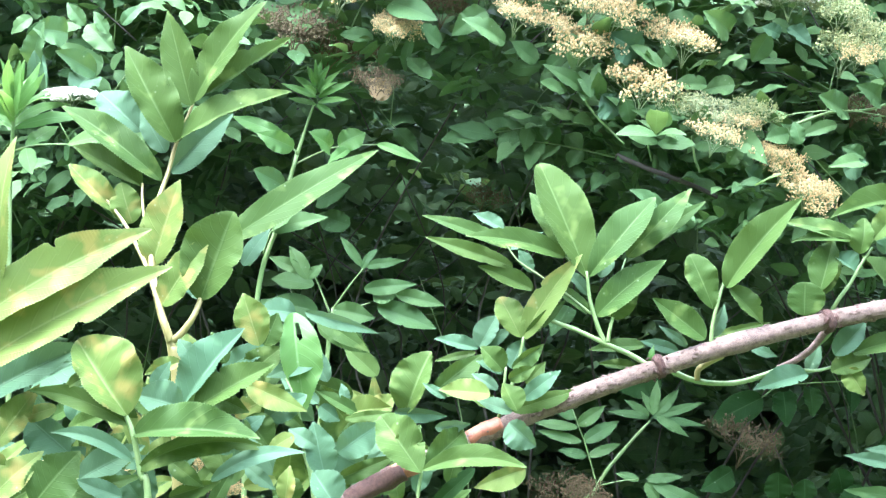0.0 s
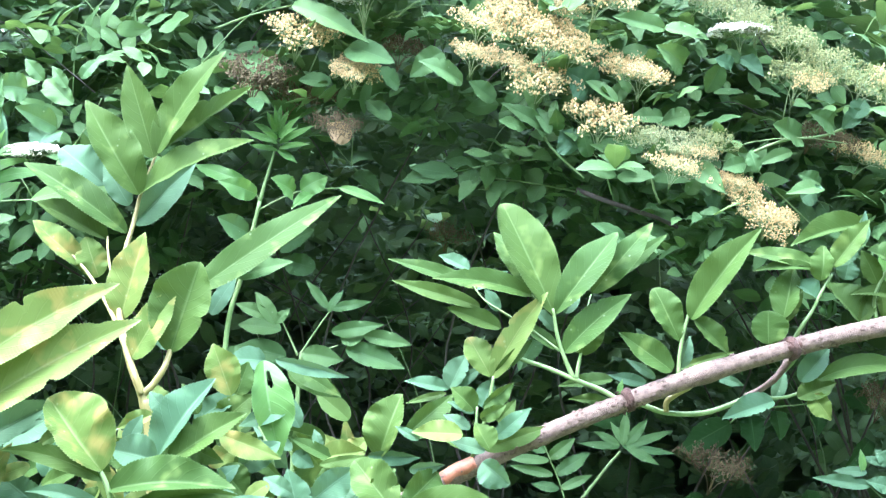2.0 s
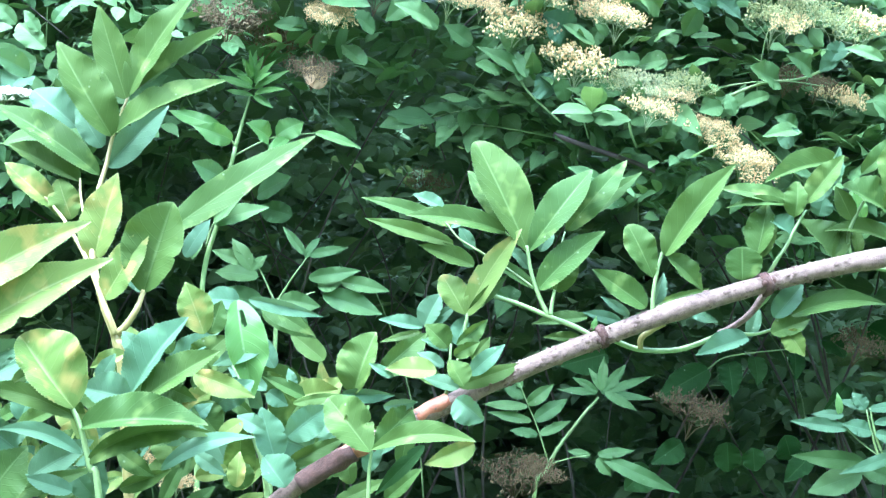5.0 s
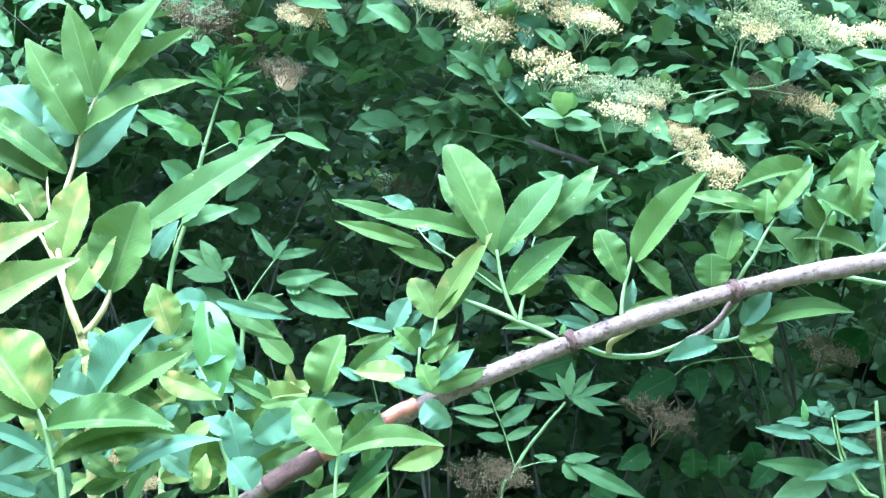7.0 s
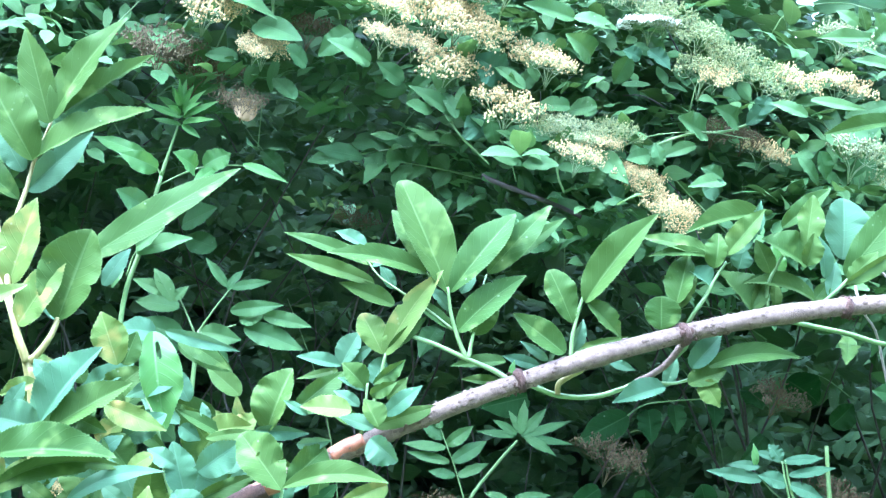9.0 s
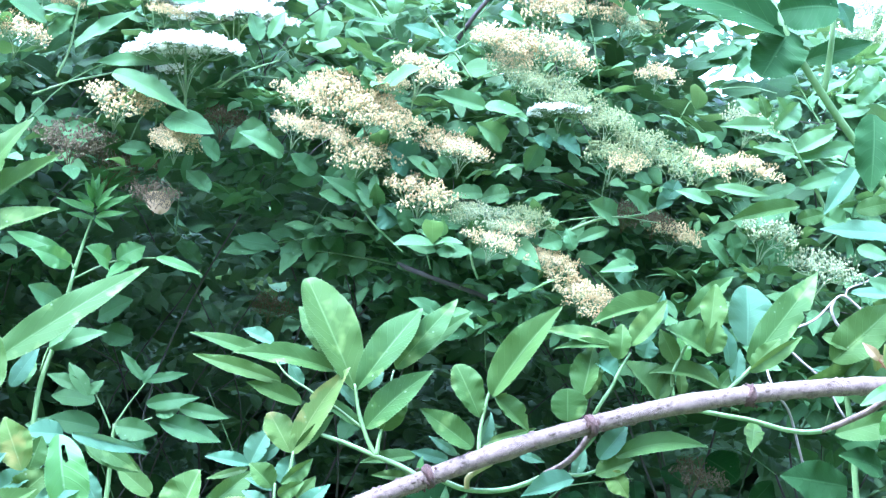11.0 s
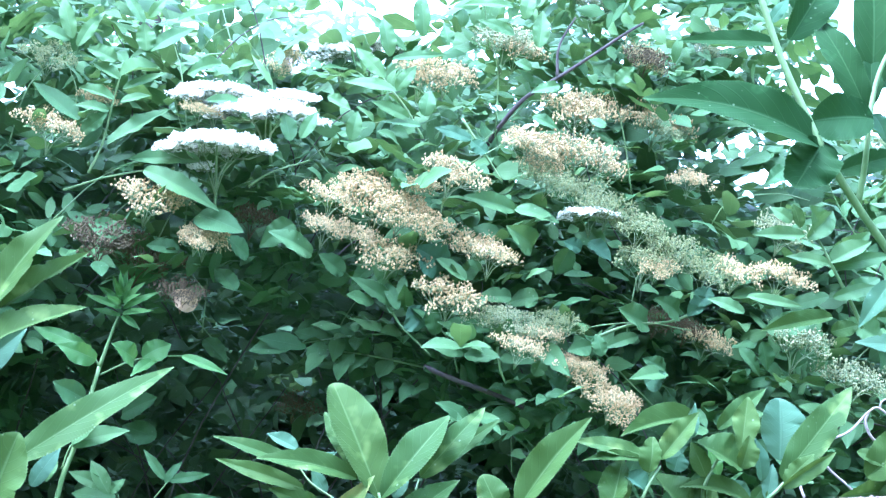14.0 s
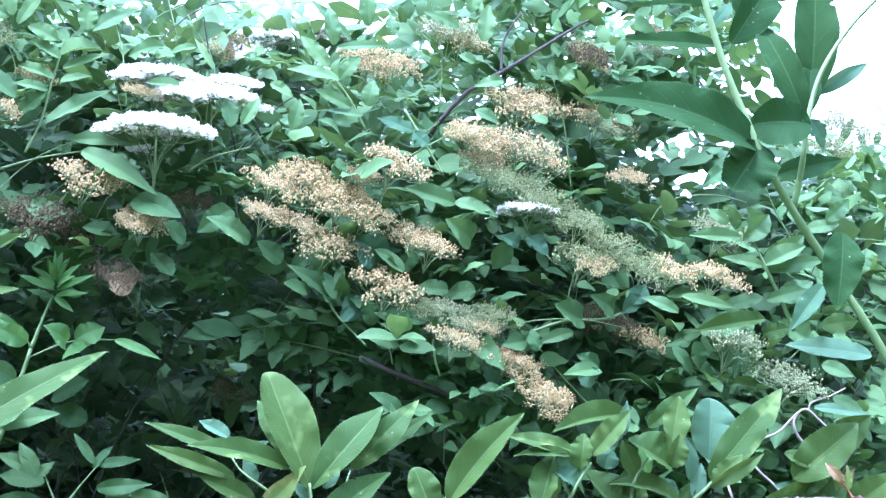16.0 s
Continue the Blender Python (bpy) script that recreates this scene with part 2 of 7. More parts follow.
def blade_data(base, tip, width, roll=0.0, bend=0.0, bow=0.0, fold=30.0, rows=34, seed=0, blunt=0.0, hole=None):
    """Ovate leaflet with a pointed tip and saw-toothed margin: arched by bend, bowed sideways by bow, folded up along its midrib."""
    base, tip = Vector(base), Vector(tip)
    axis = tip - base
    length = axis.length
    x = axis / length
    n = (FACING - x * FACING.dot(x)).normalized()
    n = Matrix.Rotation(radians(roll), 3, x) @ n
    y = n.cross(x)
    rnd = random.Random(seed)
    ph, ph2, amp = rnd.uniform(0, 6.28), rnd.uniform(0, 6.28), rnd.uniform(0.3, 1.0) * min(1.0, 0.04 / width)
    power = 0.9 + rnd.uniform(-0.06, 0.1) + 0.32 * blunt
    columns = (-1.0, -0.55, 0.0, 0.55, 1.0)
    if hole:
        rows, columns = 96, tuple(k / 14 - 1 for k in range(29))
    across = len(columns)
    lift = math.tan(radians(fold))
    verts, uv, faces = [], [], []
    for i in range(rows + 1):
        u = i / rows
        s = math.sin(math.pi * u**power) ** (0.74 - 0.16 * blunt)
        if u > 0.72:
            s *= 1 - (0.26 - 0.3 * blunt) * ((u - 0.72) / 0.28)
        w = max(0.5 * width * 0.93 * s, 0.0007)
        mid = base + x * length * u + n * length * (bend * 4 * u * (1 - u) - 0.35 * bend * u * u) + y * length * bow * 4 * u * (1 - u)
        tooth = 0.8 * min(1.0, 0.045 / width) * (0.042 if (i if rows < 50 else i // 3) % 2 else -0.034) * (1 if 0.1 < u < 0.95 else 0)
        for c in columns:
            e = w * c * (1 + (tooth if abs(c) == 1 else 0))
            h = abs(c) * w * lift + w * abs(c) * amp * 0.2 * math.sin(9 * u + ph + (1.4 if c > 0 else 0)) - w * c * c * (0.24 + 0.2 * amp)
            h += w * 0.12 * amp * math.sin(21 * u + ph2) * c * c
            verts.append(mid + y * e + n * h)
            uv.append((u, 0.5 + 0.5 * c))
    for i in range(rows):
        for k in range(across - 1):
            if hole:
                du, dc = ((i + 0.5) / rows - hole[0]) / hole[2], ((columns[k] + columns[k + 1]) / 2 - hole[1]) / hole[3]
                if du * du + dc * dc < 1 + 0.5 * noise.noise(Vector((du * 2, dc * 2, ph))):
                    continue
            a = i * across + k
            faces.append((a, a + 1, a + across + 1, a + across))
    return verts, faces, uv


LEAVES = [0]


def leaf(parent, base, tip, width, roll, bend, bow, mat, label="", blunt=0.0, rows=34, hole=None, fold=30.0):
    LEAVES[0] += 1
    v, f, uv = blade_data(base, tip, width, roll, bend, bow, fold, rows, LEAVES[0], blunt, hole)
    return part("leaflet", v, f, mat, parent, label, uv)


FRONT = Vector((0, -1, 0.1))


def blade(parent, base, tip, left, right, mat, bow=0.0, peak=0.42, blunt=0.0, hole=None, label="", tilt=None):
    """A leaflet folded along its midrib, with a saw-toothed margin. left, right: how far each half reaches sideways; the half that reaches less stands up steeper."""
    LEAVES[0] += 1
    rnd = random.Random(LEAVES[0] * 7)
    base, tip = Vector(base), Vector(tip)
    x = tip - base
    length = x.length
    x /= length
    n = (FRONT - x * FRONT.dot(x)).normalized()
    y = n.cross(x)
    full = max(left, right) * rnd.uniform(1.05, 1.14)
    rise = [math.sqrt(max(full * full - w * w, 0)) * 0.85 for w in (left, right)]
    teeth = max(9, int(length / rnd.uniform(0.003, 0.0036)))
    rows, columns = teeth * 3, (-1.0, -0.72, -0.4, -0.12, 0.0, 0.12, 0.4, 0.72, 1.0)
    if hole:
        columns = tuple(k / 12 - 1 for k in range(25))
    across = len(columns)
    power = math.log(0.5) / math.log(peak)
    sharp = 0.6 - 0.12 * blunt
    ph, ph2, ph3 = (rnd.uniform(0, 6.28) for _ in range(3))
    wave = rnd.uniform(0.07, 0.2) * full
    arch = rnd.uniform(0.01, 0.12) * length
    twist = rnd.uniform(-0.55, 0.55)
    lean = rnd.uniform(0.0, 0.5)
    tilt = lean if tilt is None else tilt
    saw = min(0.0008, 0.034 * full)
    bites = [(rnd.uniform(0.25, 0.9), rnd.choice((-1, 1)), rnd.uniform(0.01, 0.025), rnd.uniform(0.1, 0.3)) for _ in range(rnd.choice((0, 0, 1, 2)))]
    verts, uv, faces = [], [], []
    for i in range(rows + 1):
        u = i / rows
        s = math.sin(math.pi * u**power) ** sharp
        if u > 0.62:
            s *= 1 - (0.5 - 0.5 * blunt) * ((u - 0.62) / 0.38) ** 1.3
        mid = base + x * length * u + y * length * bow * 4 * u * (1 - u) + n * (arch * 4 * u * (1 - u) - arch * u * u)
        tooth = saw * (-0.6, 0.1, 1.0)[i % 3] if 0.08 < u < 0.97 else 0
        for c in columns:
            k = 0 if c > 0 else 1
            reach, up = (left, right)[k], rise[k]
            a = abs(c)
            grow = s
            for at, sgn, half, deep in bites:
                if a > 0.7 and sgn * c > 0:
                    grow *= 1 - deep * math.exp(-(((u - at) / half) ** 2))
            w = max(reach * grow, 0.0006) * a + (tooth * (1 if reach > 0.004 else 0.5) if a == 1 else 0)
            h = up * grow * a**1.25 - full * grow * a * a * 0.16 - tilt * (y.z * c) * full * grow
            h += grow * wave * a * a * math.sin(11 * u + ph + (1.9 if c > 0 else 0)) + 0.5 * grow * wave * a**3 * math.sin(27 * u + ph2) + 0.3 * wave * math.sin(5 * u + ph3)
            h += twist * (u - 0.4) * grow * full * c
            h += 0.005 * full * grow * math.sin(math.pi * a) * math.sin(2 * math.pi * (u * 9 - a**1.3 * 2.1))
            verts.append(mid + y * math.copysign(w, c) * (1 if c else 0) + n * h)
            uv.append((u, 0.5 + 0.5 * c))
    for i in range(rows):
        for k in range(across - 1):
            if hole:
                du, dc = ((i + 0.5) / rows - hole[0]) / hole[2], ((columns[k] + columns[k + 1]) / 2 - hole[1]) / hole[3]
                if du * du + dc * dc < 1 + 0.5 * noise.noise(Vector((du * 2, dc * 2, ph))):
                    continue
            a = i * across + k
            faces.append((a, a + 1, a + across + 1, a + across))
    return part("leaflet", verts, faces, mat, parent, label, uv)


def pinnate(parent, base, tip, length, width, pairs, mat, stalk_mat, sag=0.1, seed=0, rows=12, spread=58.0):
    """A compound leaf: a rachis with pairs of leaflets and one at its end."""
    rnd = random.Random(seed)
    base, tip = Vector(base), Vector(tip)
    d = tip - base
    n = (FACING - d * FACING.dot(d) / d.length_squared).normalized()
    mid = base + d * 0.5 + n * d.length * sag
    line = smooth_line([base, mid, tip], 8)
    rachis = stem(parent, [base, mid, tip], 0.0016, 0.0009, stalk_mat, "rachis", sides=5)
    x = d.normalized()
    y = n.cross(x)
    for k in range(pairs + 1):
        at = line[int(round((0.3 + 0.7 * k / max(pairs, 1)) * (len(line) - 1)))]
        size = length * (0.75 + 0.3 * k / max(pairs, 1)) * rnd.uniform(0.88, 1.1)
        if k == pairs:
            leaf(rachis, at, at + x * size * 1.1 + n * rnd.uniform(-0.2, 0.1) * size, width * 1.1, rnd.uniform(-20, 20), rnd.uniform(0.0, 0.1), 0, mat, rows=rows)
            continue
        for sgn in (-1, 1):
            a = radians(spread + rnd.uniform(-9, 9))
            way = x * math.cos(a) + y * sgn * math.sin(a) + n * rnd.uniform(-0.3, 0.2)
            leaf(rachis, at, at + way.normalized() * size, width * rnd.uniform(0.85, 1.1), rnd.uniform(-25, 25), rnd.uniform(0.0, 0.12), rnd.uniform(-0.05, 0.05), mat, rows=rows)
    return rachis


def young_tip(parent, foot, top, size, mat, stalk_mat, seed=0, count=11, radius=0.0035):
    """A fresh shoot tip: a stalk with a rosette of narrow, toothed young leaflets."""
    rnd = random.Random(seed)
    foot, top = Vector(foot), Vector(top)
    d = (top - foot).normalized()
    stalk = stem(parent, [foot, foot * 0.5 + top * 0.5 + Vector((rnd.uniform(-1, 1), 0, 0)) * 0.006, top], radius, radius * 0.6, stalk_mat, "stalk")
    for k in range(count):
        a = k * 2.4 + rnd.uniform(-0.3, 0.3)
        out = Vector((math.cos(a), 0.7 * math.sin(a), 0.12))
        s = k / (count - 1)
        way = (out * (1.15 - 0.95 * s) + d * (0.1 + 1.0 * s)).normalized()
        start = top + d * size * 0.35 * s - d * size * 0.25
        length = size * (0.9 - 0.35 * s) * rnd.uniform(0.85, 1.15)
        leaf(stalk, start, start + way * length, length * rnd.uniform(0.15, 0.23), rnd.uniform(-45, 45), rnd.uniform(-0.08, 0.2), rnd.uniform(-0.06, 0.06), mat, rows=18, fold=24)
    return stalk


# ---- ground ----
def ground_sheet():
    n, size = 60, 400.0
    verts, faces = [], []
    for i in range(n + 1):
        for j in range(n + 1):
            a, b = 2 * i / n - 1, 2 * j / n - 1
            px, py = size * a * abs(a) ** 2, size * b * abs(b) ** 2
            verts.append((px, py, 0.05 * noise.noise(Vector((px * 0.6, py * 0.6, 0))) - 0.02))
    for i in range(n):
        for j in range(n):
            k = i * (n + 1) + j
            faces.append((k, k + n + 1, k + n + 2, k + 1))
    me = bpy.data.meshes.new("ground")
    me.from_pydata(verts, [], faces)
    me.polygons.foreach_set("use_smooth", [True] * len(me.polygons))
    me.materials.append(SOIL)
    return tagged(new("ground", me), "dark grassy soil under the bushes", "ground", kind="structure")


ground_sheet()


# ---- masses of leaves ----
def mass(name, parent, mat, leaves, kind="stuff", label="", fine=False):
    """Many small folded leaflets in one mesh. leaves: rows of (base, direction, normal, length, width)."""
    us = (0.08, 0.2, 0.34, 0.5, 0.66, 0.8, 0.92) if fine else (0.1, 0.28, 0.5, 0.72, 0.89)
    across = (-1, -0.5, 0, 0.5, 1) if fine else (-1, 0, 1)
    nc, nr, m = len(across), len(us), len(leaves)
    o = np.array([q[0] for q in leaves], float) - np.array(BASES[parent.name])
    x = np.array([q[1] for q in leaves], float)
    n = np.array([q[2] for q in leaves], float)
    x /= np.linalg.norm(x, axis=1, keepdims=True)
    n -= x * (x * n).sum(1, keepdims=True)
    n /= np.linalg.norm(n, axis=1, keepdims=True) + 1e-9
    y = np.cross(n, x)
    size = np.array([q[3] for q in leaves], float)[:, None]
    wide = np.array([q[4] for q in leaves], float)[:, None]
    dice = np.random.RandomState(m)
    curl, fold, ripple, phase = (dice.uniform(lo, hi, (m, 1)) for lo, hi in ((-0.05, 0.55), (0.0, 0.5), (0.05, 0.4), (0.0, 6.28)))
    cols, uv = [o], [(0, 0.5)]
    for u in us:
        w = 0.5 * math.sin(math.pi * u**0.88) ** 0.72 * (1 - 0.25 * max(0.0, (u - 0.7) / 0.3))
        mid = o + x * size * u + n * size * curl * (u - u * u * 1.3)
        for c in across:
            lift = abs(c) * fold - c * c * 0.25 + abs(c) * ripple * np.sin(7 * u + phase + (1.3 if c > 0 else 0))
            cols.append(mid + y * wide * w * c + n * wide * w * lift)
            uv.append((u, 0.5 + 0.5 * c))
    cols.append(o + x * size - n * size * curl * 0.3)
    uv.append((1, 0.5))
    per = len(cols)
    verts = np.stack(cols, 1).reshape(-1, 3)
    quads = [(1 + r * nc + k, 2 + r * nc + k, 2 + (r + 1) * nc + k, 1 + (r + 1) * nc + k) for r in range(nr - 1) for k in range(nc - 1)]
    last = 1 + (nr - 1) * nc
    tris = [(0, 2 + k, 1 + k) for k in range(nc - 1)] + [(last + k, last + k + 1, per - 1) for k in range(nc - 1)]
    faces = []
    for i in range(m):
        b = per * i
        faces += [(b + p, b + q, b + r, b + s) for p, q, r, s in quads]
        faces += [(b + p, b + q, b + r) for p, q, r in tris]
    me = bpy.data.meshes.new(name)
    me.from_pydata(verts.tolist(), [], faces)
    layer = me.uv_layers.new(name="UVMap")
    loops = np.empty(len(me.loops), int)
    me.loops.foreach_get("vertex_index", loops)
    layer.data.foreach_set("uv", np.tile(np.array(uv, np.float32), (m, 1))[loops].ravel())
    me.polygons.foreach_set("use_smooth", [True] * len(me.polygons))
    me.materials.append(mat)
    ob = new(name, me)
    ob.parent = parent
    BASES[ob.name] = BASES[parent.name]
    return tagged(ob, label, kind=kind)


def sprays(rnd, spots, reach, size, out=Vector((0, -0.55, 0.45)), droop=0.35, slim=1.0):
    """Leaf rows for compound leaves at the given spots, each with two to three pairs of leaflets and an end leaflet."""
    rows = []
    for spot in spots:
        spot = Vector(spot)
        a = rnd.uniform(0, 6.283)
        d = (Vector((math.cos(a), math.sin(a) * 0.8, rnd.uniform(-droop, 0.35))) + out * 0.5).normalized()
        n = (out + Vector((rnd.gauss(0, 0.35), rnd.gauss(0, 0.35), rnd.gauss(0, 0.3) + 0.25)))
        n = (n - d * n.dot(d)).normalized()
        y = n.cross(d)
        length = reach * rnd.uniform(0.75, 1.25)
        s = size * rnd.uniform(0.75, 1.25)
        pairs = rnd.choice((2, 2, 3))
        for k in range(pairs + 1):
            at = spot + d * length * (0.3 + 0.7 * k / pairs) - Vector((0, 0, 1)) * length * 0.18 * (k / pairs) ** 2
            for sgn in ((-1, 1) if k < pairs else (0,)):
                way = d * (0.55 if sgn else 1) + y * sgn * 0.85 + Vector((rnd.gauss(0, 0.12), rnd.gauss(0, 0.12), rnd.gauss(-0.12, 0.15)))
                nn = n + Vector((rnd.gauss(0, 0.3), rnd.gauss(0, 0.3), rnd.gauss(0, 0.3)))
                g = s * rnd.uniform(0.8, 1.15) * (1.15 if not sgn else 1)
                rows.append((tuple(at), tuple(way), tuple(nn), g, g * slim * rnd.uniform(0.42, 0.56)))
    return rows


# ---- the elder bush behind ----
bush = thing("elder_bush", (0.1, 2.7, 0), "large elder bush with umbels past bloom and a dark hollow", "bush")
rnd = random.Random(21)


def shelf_height(px):
    """Height of the lower rim of the flowering shelf."""
    return float(np.interp(px, [-0.8, -0.55, -0.42, -0.1, 0.0, 0.12, 0.35, 0.6, 0.9], [1.66, 1.72, 1.88, 1.9, 1.87, 1.77, 1.69, 1.63, 1.5]))


def canopy_front(px, pz):
    """How far off the leafy face of the bush is: near along the flowering shelf, far back in the hollow below it."""
    depth = 2.06 + 0.08 * noise.noise(Vector((px * 3, pz * 3, 1)))
    under = shelf_height(px) - pz
    return depth + (min(1.9, under * 6.0) if under > 0 else 0.12 * min(1.0, -under))


def open_sky(px, py, pz, outer=False):
    """Gaps through the crown towards the sky."""
    s = (py - 0.0) / 3.0
    gx, gz = px / s, (pz - 1.5) / s
    if gx > 1.0 and gz > 0.89 - 0.1 * (gx - 1.0):
        return True
    if ((gx - 0.9) / 0.125) ** 2 + ((gz - 0.81) / 0.105) ** 2 < 0.9 + 1.4 * noise.noise(Vector((gx * 18, gz * 18, 4))):
        return True
    if 0.66 < gx < 1.0 and 0.8 < gz < 1.15 and noise.noise(Vector((gx * 24, gz * 24, 5))) > 0.3:
        return True
    if -0.45 < gx < 0.28 and gz > 0.99 + 0.1 * abs(gx + 0.1) and noise.noise(Vector((gx * 9, gz * 9, 9))) > -0.25:
        return True
    return gz > 1.32 + 0.25 * noise.noise(Vector((gx * 4, gz * 3, 2)))


spots_front, spots_deep, spots_back = [], [], []
while len(spots_front) < 1750:
    px, pz = rnd.uniform(-1.1, 1.3), rnd.uniform(1.1, 2.55)
    p = (px, canopy_front(px, pz) + rnd.uniform(0.0, 0.2), pz)
    if pz > shelf_height(px) - 0.03 or rnd.random() < 0.006:
        if not open_sky(*p, True):
            spots_front.append(p)
for _ in range(24):
    px = rnd.uniform(0.16, 0.6)
    rim = float(np.interp(px, [-0.1, 0.35, 0.6], [1.87, 1.72, 1.66]))
    spots_front.append((px, rnd.uniform(2.02, 2.2), rim - rnd.uniform(-0.02, 0.1)))
while len(spots_deep) < 1900:
    px, pz = rnd.uniform(-2.2, 2.3), rnd.uniform(0.8, 2.8)
    p = (px, canopy_front(px, pz) + rnd.uniform(0.25, 0.9), pz)
    if not open_sky(*p) and (pz > shelf_height(px) - 0.06 or rnd.random() < 0.14):
        spots_deep.append(p)
while len(spots_back) < 7600:
    px, pz = rnd.uniform(-2.6, 2.8), rnd.uniform(0.1, 3.3)
    p = (px, rnd.uniform(3.4, 4.8), pz)
    if not open_sky(*p):
        spots_back.append(p)
# Out-of-view side leaves, added to close the hollow's flanks against skylight.
for _ in range(900):
    side = rnd.choice((-1, 1))
    spots_back.append((side * rnd.uniform(1.6, 2.6) + 0.1, rnd.uniform(2.1, 3.6), rnd.uniform(0.2, 2.9)))
# Unseen low skirt, added to block light bounced off the ground.
for _ in range(1500):
    spots_back.append((rnd.uniform(-2.0, 2.2), rnd.uniform(1.75, 2.5), rnd.uniform(0.05, 0.95)))
# Mostly unseen leaf roof, added to keep the sky's light out of the hollow.
spots_shade_roof = []
while len(spots_shade_roof) < 3000:
    px, py = rnd.uniform(-2.2, 1.0), rnd.uniform(2.2, 4.6)
    p = (px, py, shelf_height(px) + rnd.uniform(0.04, 0.5) + 0.12 * (py - 2.3))
    if not open_sky(*p):
        spots_shade_roof.append(p)
spots_dark = []
while len(spots_dark) < 260:
    p = (rnd.uniform(0.48, 0.95), rnd.uniform(2.25, 2.75), rnd.uniform(1.85, 2.35))
    if not open_sky(*p):
        spots_dark.append(p)
front_rows = sprays(rnd, spots_front, 0.088, 0.044, slim=0.9)
deep_rows = sprays(rnd, spots_deep, 0.1, 0.052)
back_rows = sprays(rnd, spots_back, 0.14, 0.066)
front_rows.sort(key=lambda q: q[0][1])
for at, way, normal, size, wide in front_rows[:150]:
    d = Vector(way).normalized()
    leaf(bush, at, Vector(at) + d * size, wide, rnd.uniform(-30, 30), rnd.uniform(0.0, 0.12), rnd.uniform(-0.05, 0.05), LEAF_FAR, rows=12)
mass("foliage", bush, LEAF_SPRAY, front_rows[150:], label="dense green elder leaves", fine=True)
mass("foliage", bush, LEAF_MASS, deep_rows + back_rows + sprays(rnd, spots_shade_roof, 0.13, 0.066) + sprays(rnd, spots_dark, 0.07, 0.036), label="inner and unseen elder leaves, with shade put into their colour")
for k in range(40):
    px = rnd.uniform(-1.2, 1.5)
    py = rnd.uniform(2.4, 3.3)
    lean = rnd.uniform(-0.45, 0.45)
    bow = rnd.uniform(-0.15, 0.15)
    stem(bush, [(px - lean, py + 0.2, 0), (px - lean * 0.5 + bow, py + 0.05, 0.7), (px + lean * 0.1, py - 0.05, 1.2), (px + lean * 0.4 - bow, py - 0.1, 1.55), (px + lean, py - 0.2, rnd.uniform(1.75, 2.05))], rnd.uniform(0.003, 0.006), 0.0012, BARK_DARK, "cane", sides=6)
for k in range(14):
    px, py = rnd.uniform(-0.8, 0.8), rnd.uniform(2.4, 3.0)
    lean, foot = rnd.uniform(-0.3, 0.3), rnd.uniform(1.1, 1.3)
    q = Vector((px, py, foot))
    stem(bush, [q, q + Vector((lean * 0.1, 0, 0.15)), q + Vector((lean * 0.45, 0, 0.3)), q + Vector((lean, rnd.uniform(-0.05, 0.05), rnd.uniform(0.4, 0.55)))], 0.0016, 0.0008, STEM if k % 3 == 0 else BARK_DARK, "cane", sides=5, steps=3)
for k in range(110):
    px = rnd.uniform(-0.9, 1.1)
    pz = shelf_height(px) + rnd.uniform(-0.08, 0.4)
    py = canopy_front(px, pz) + rnd.uniform(-0.03, 0.12)
    a = rnd.uniform(0, 6.283)
    d = Vector((math.cos(a), rnd.uniform(-0.4, 0.2), abs(math.sin(a)) * 0.8 + 0.1)) * rnd.uniform(0.12, 0.26)
    q = Vector((px, py, pz))
    stem(bush, [q, q + d * 0.35 + Vector((rnd.uniform(-0.02, 0.02), 0, 0.03)), q + d * 0.7 + Vector((0, 0, 0.025)), q + d], 0.0012, 0.0007, STEM if k % 3 else BARK_DARK, "twig", sides=5, steps=3)


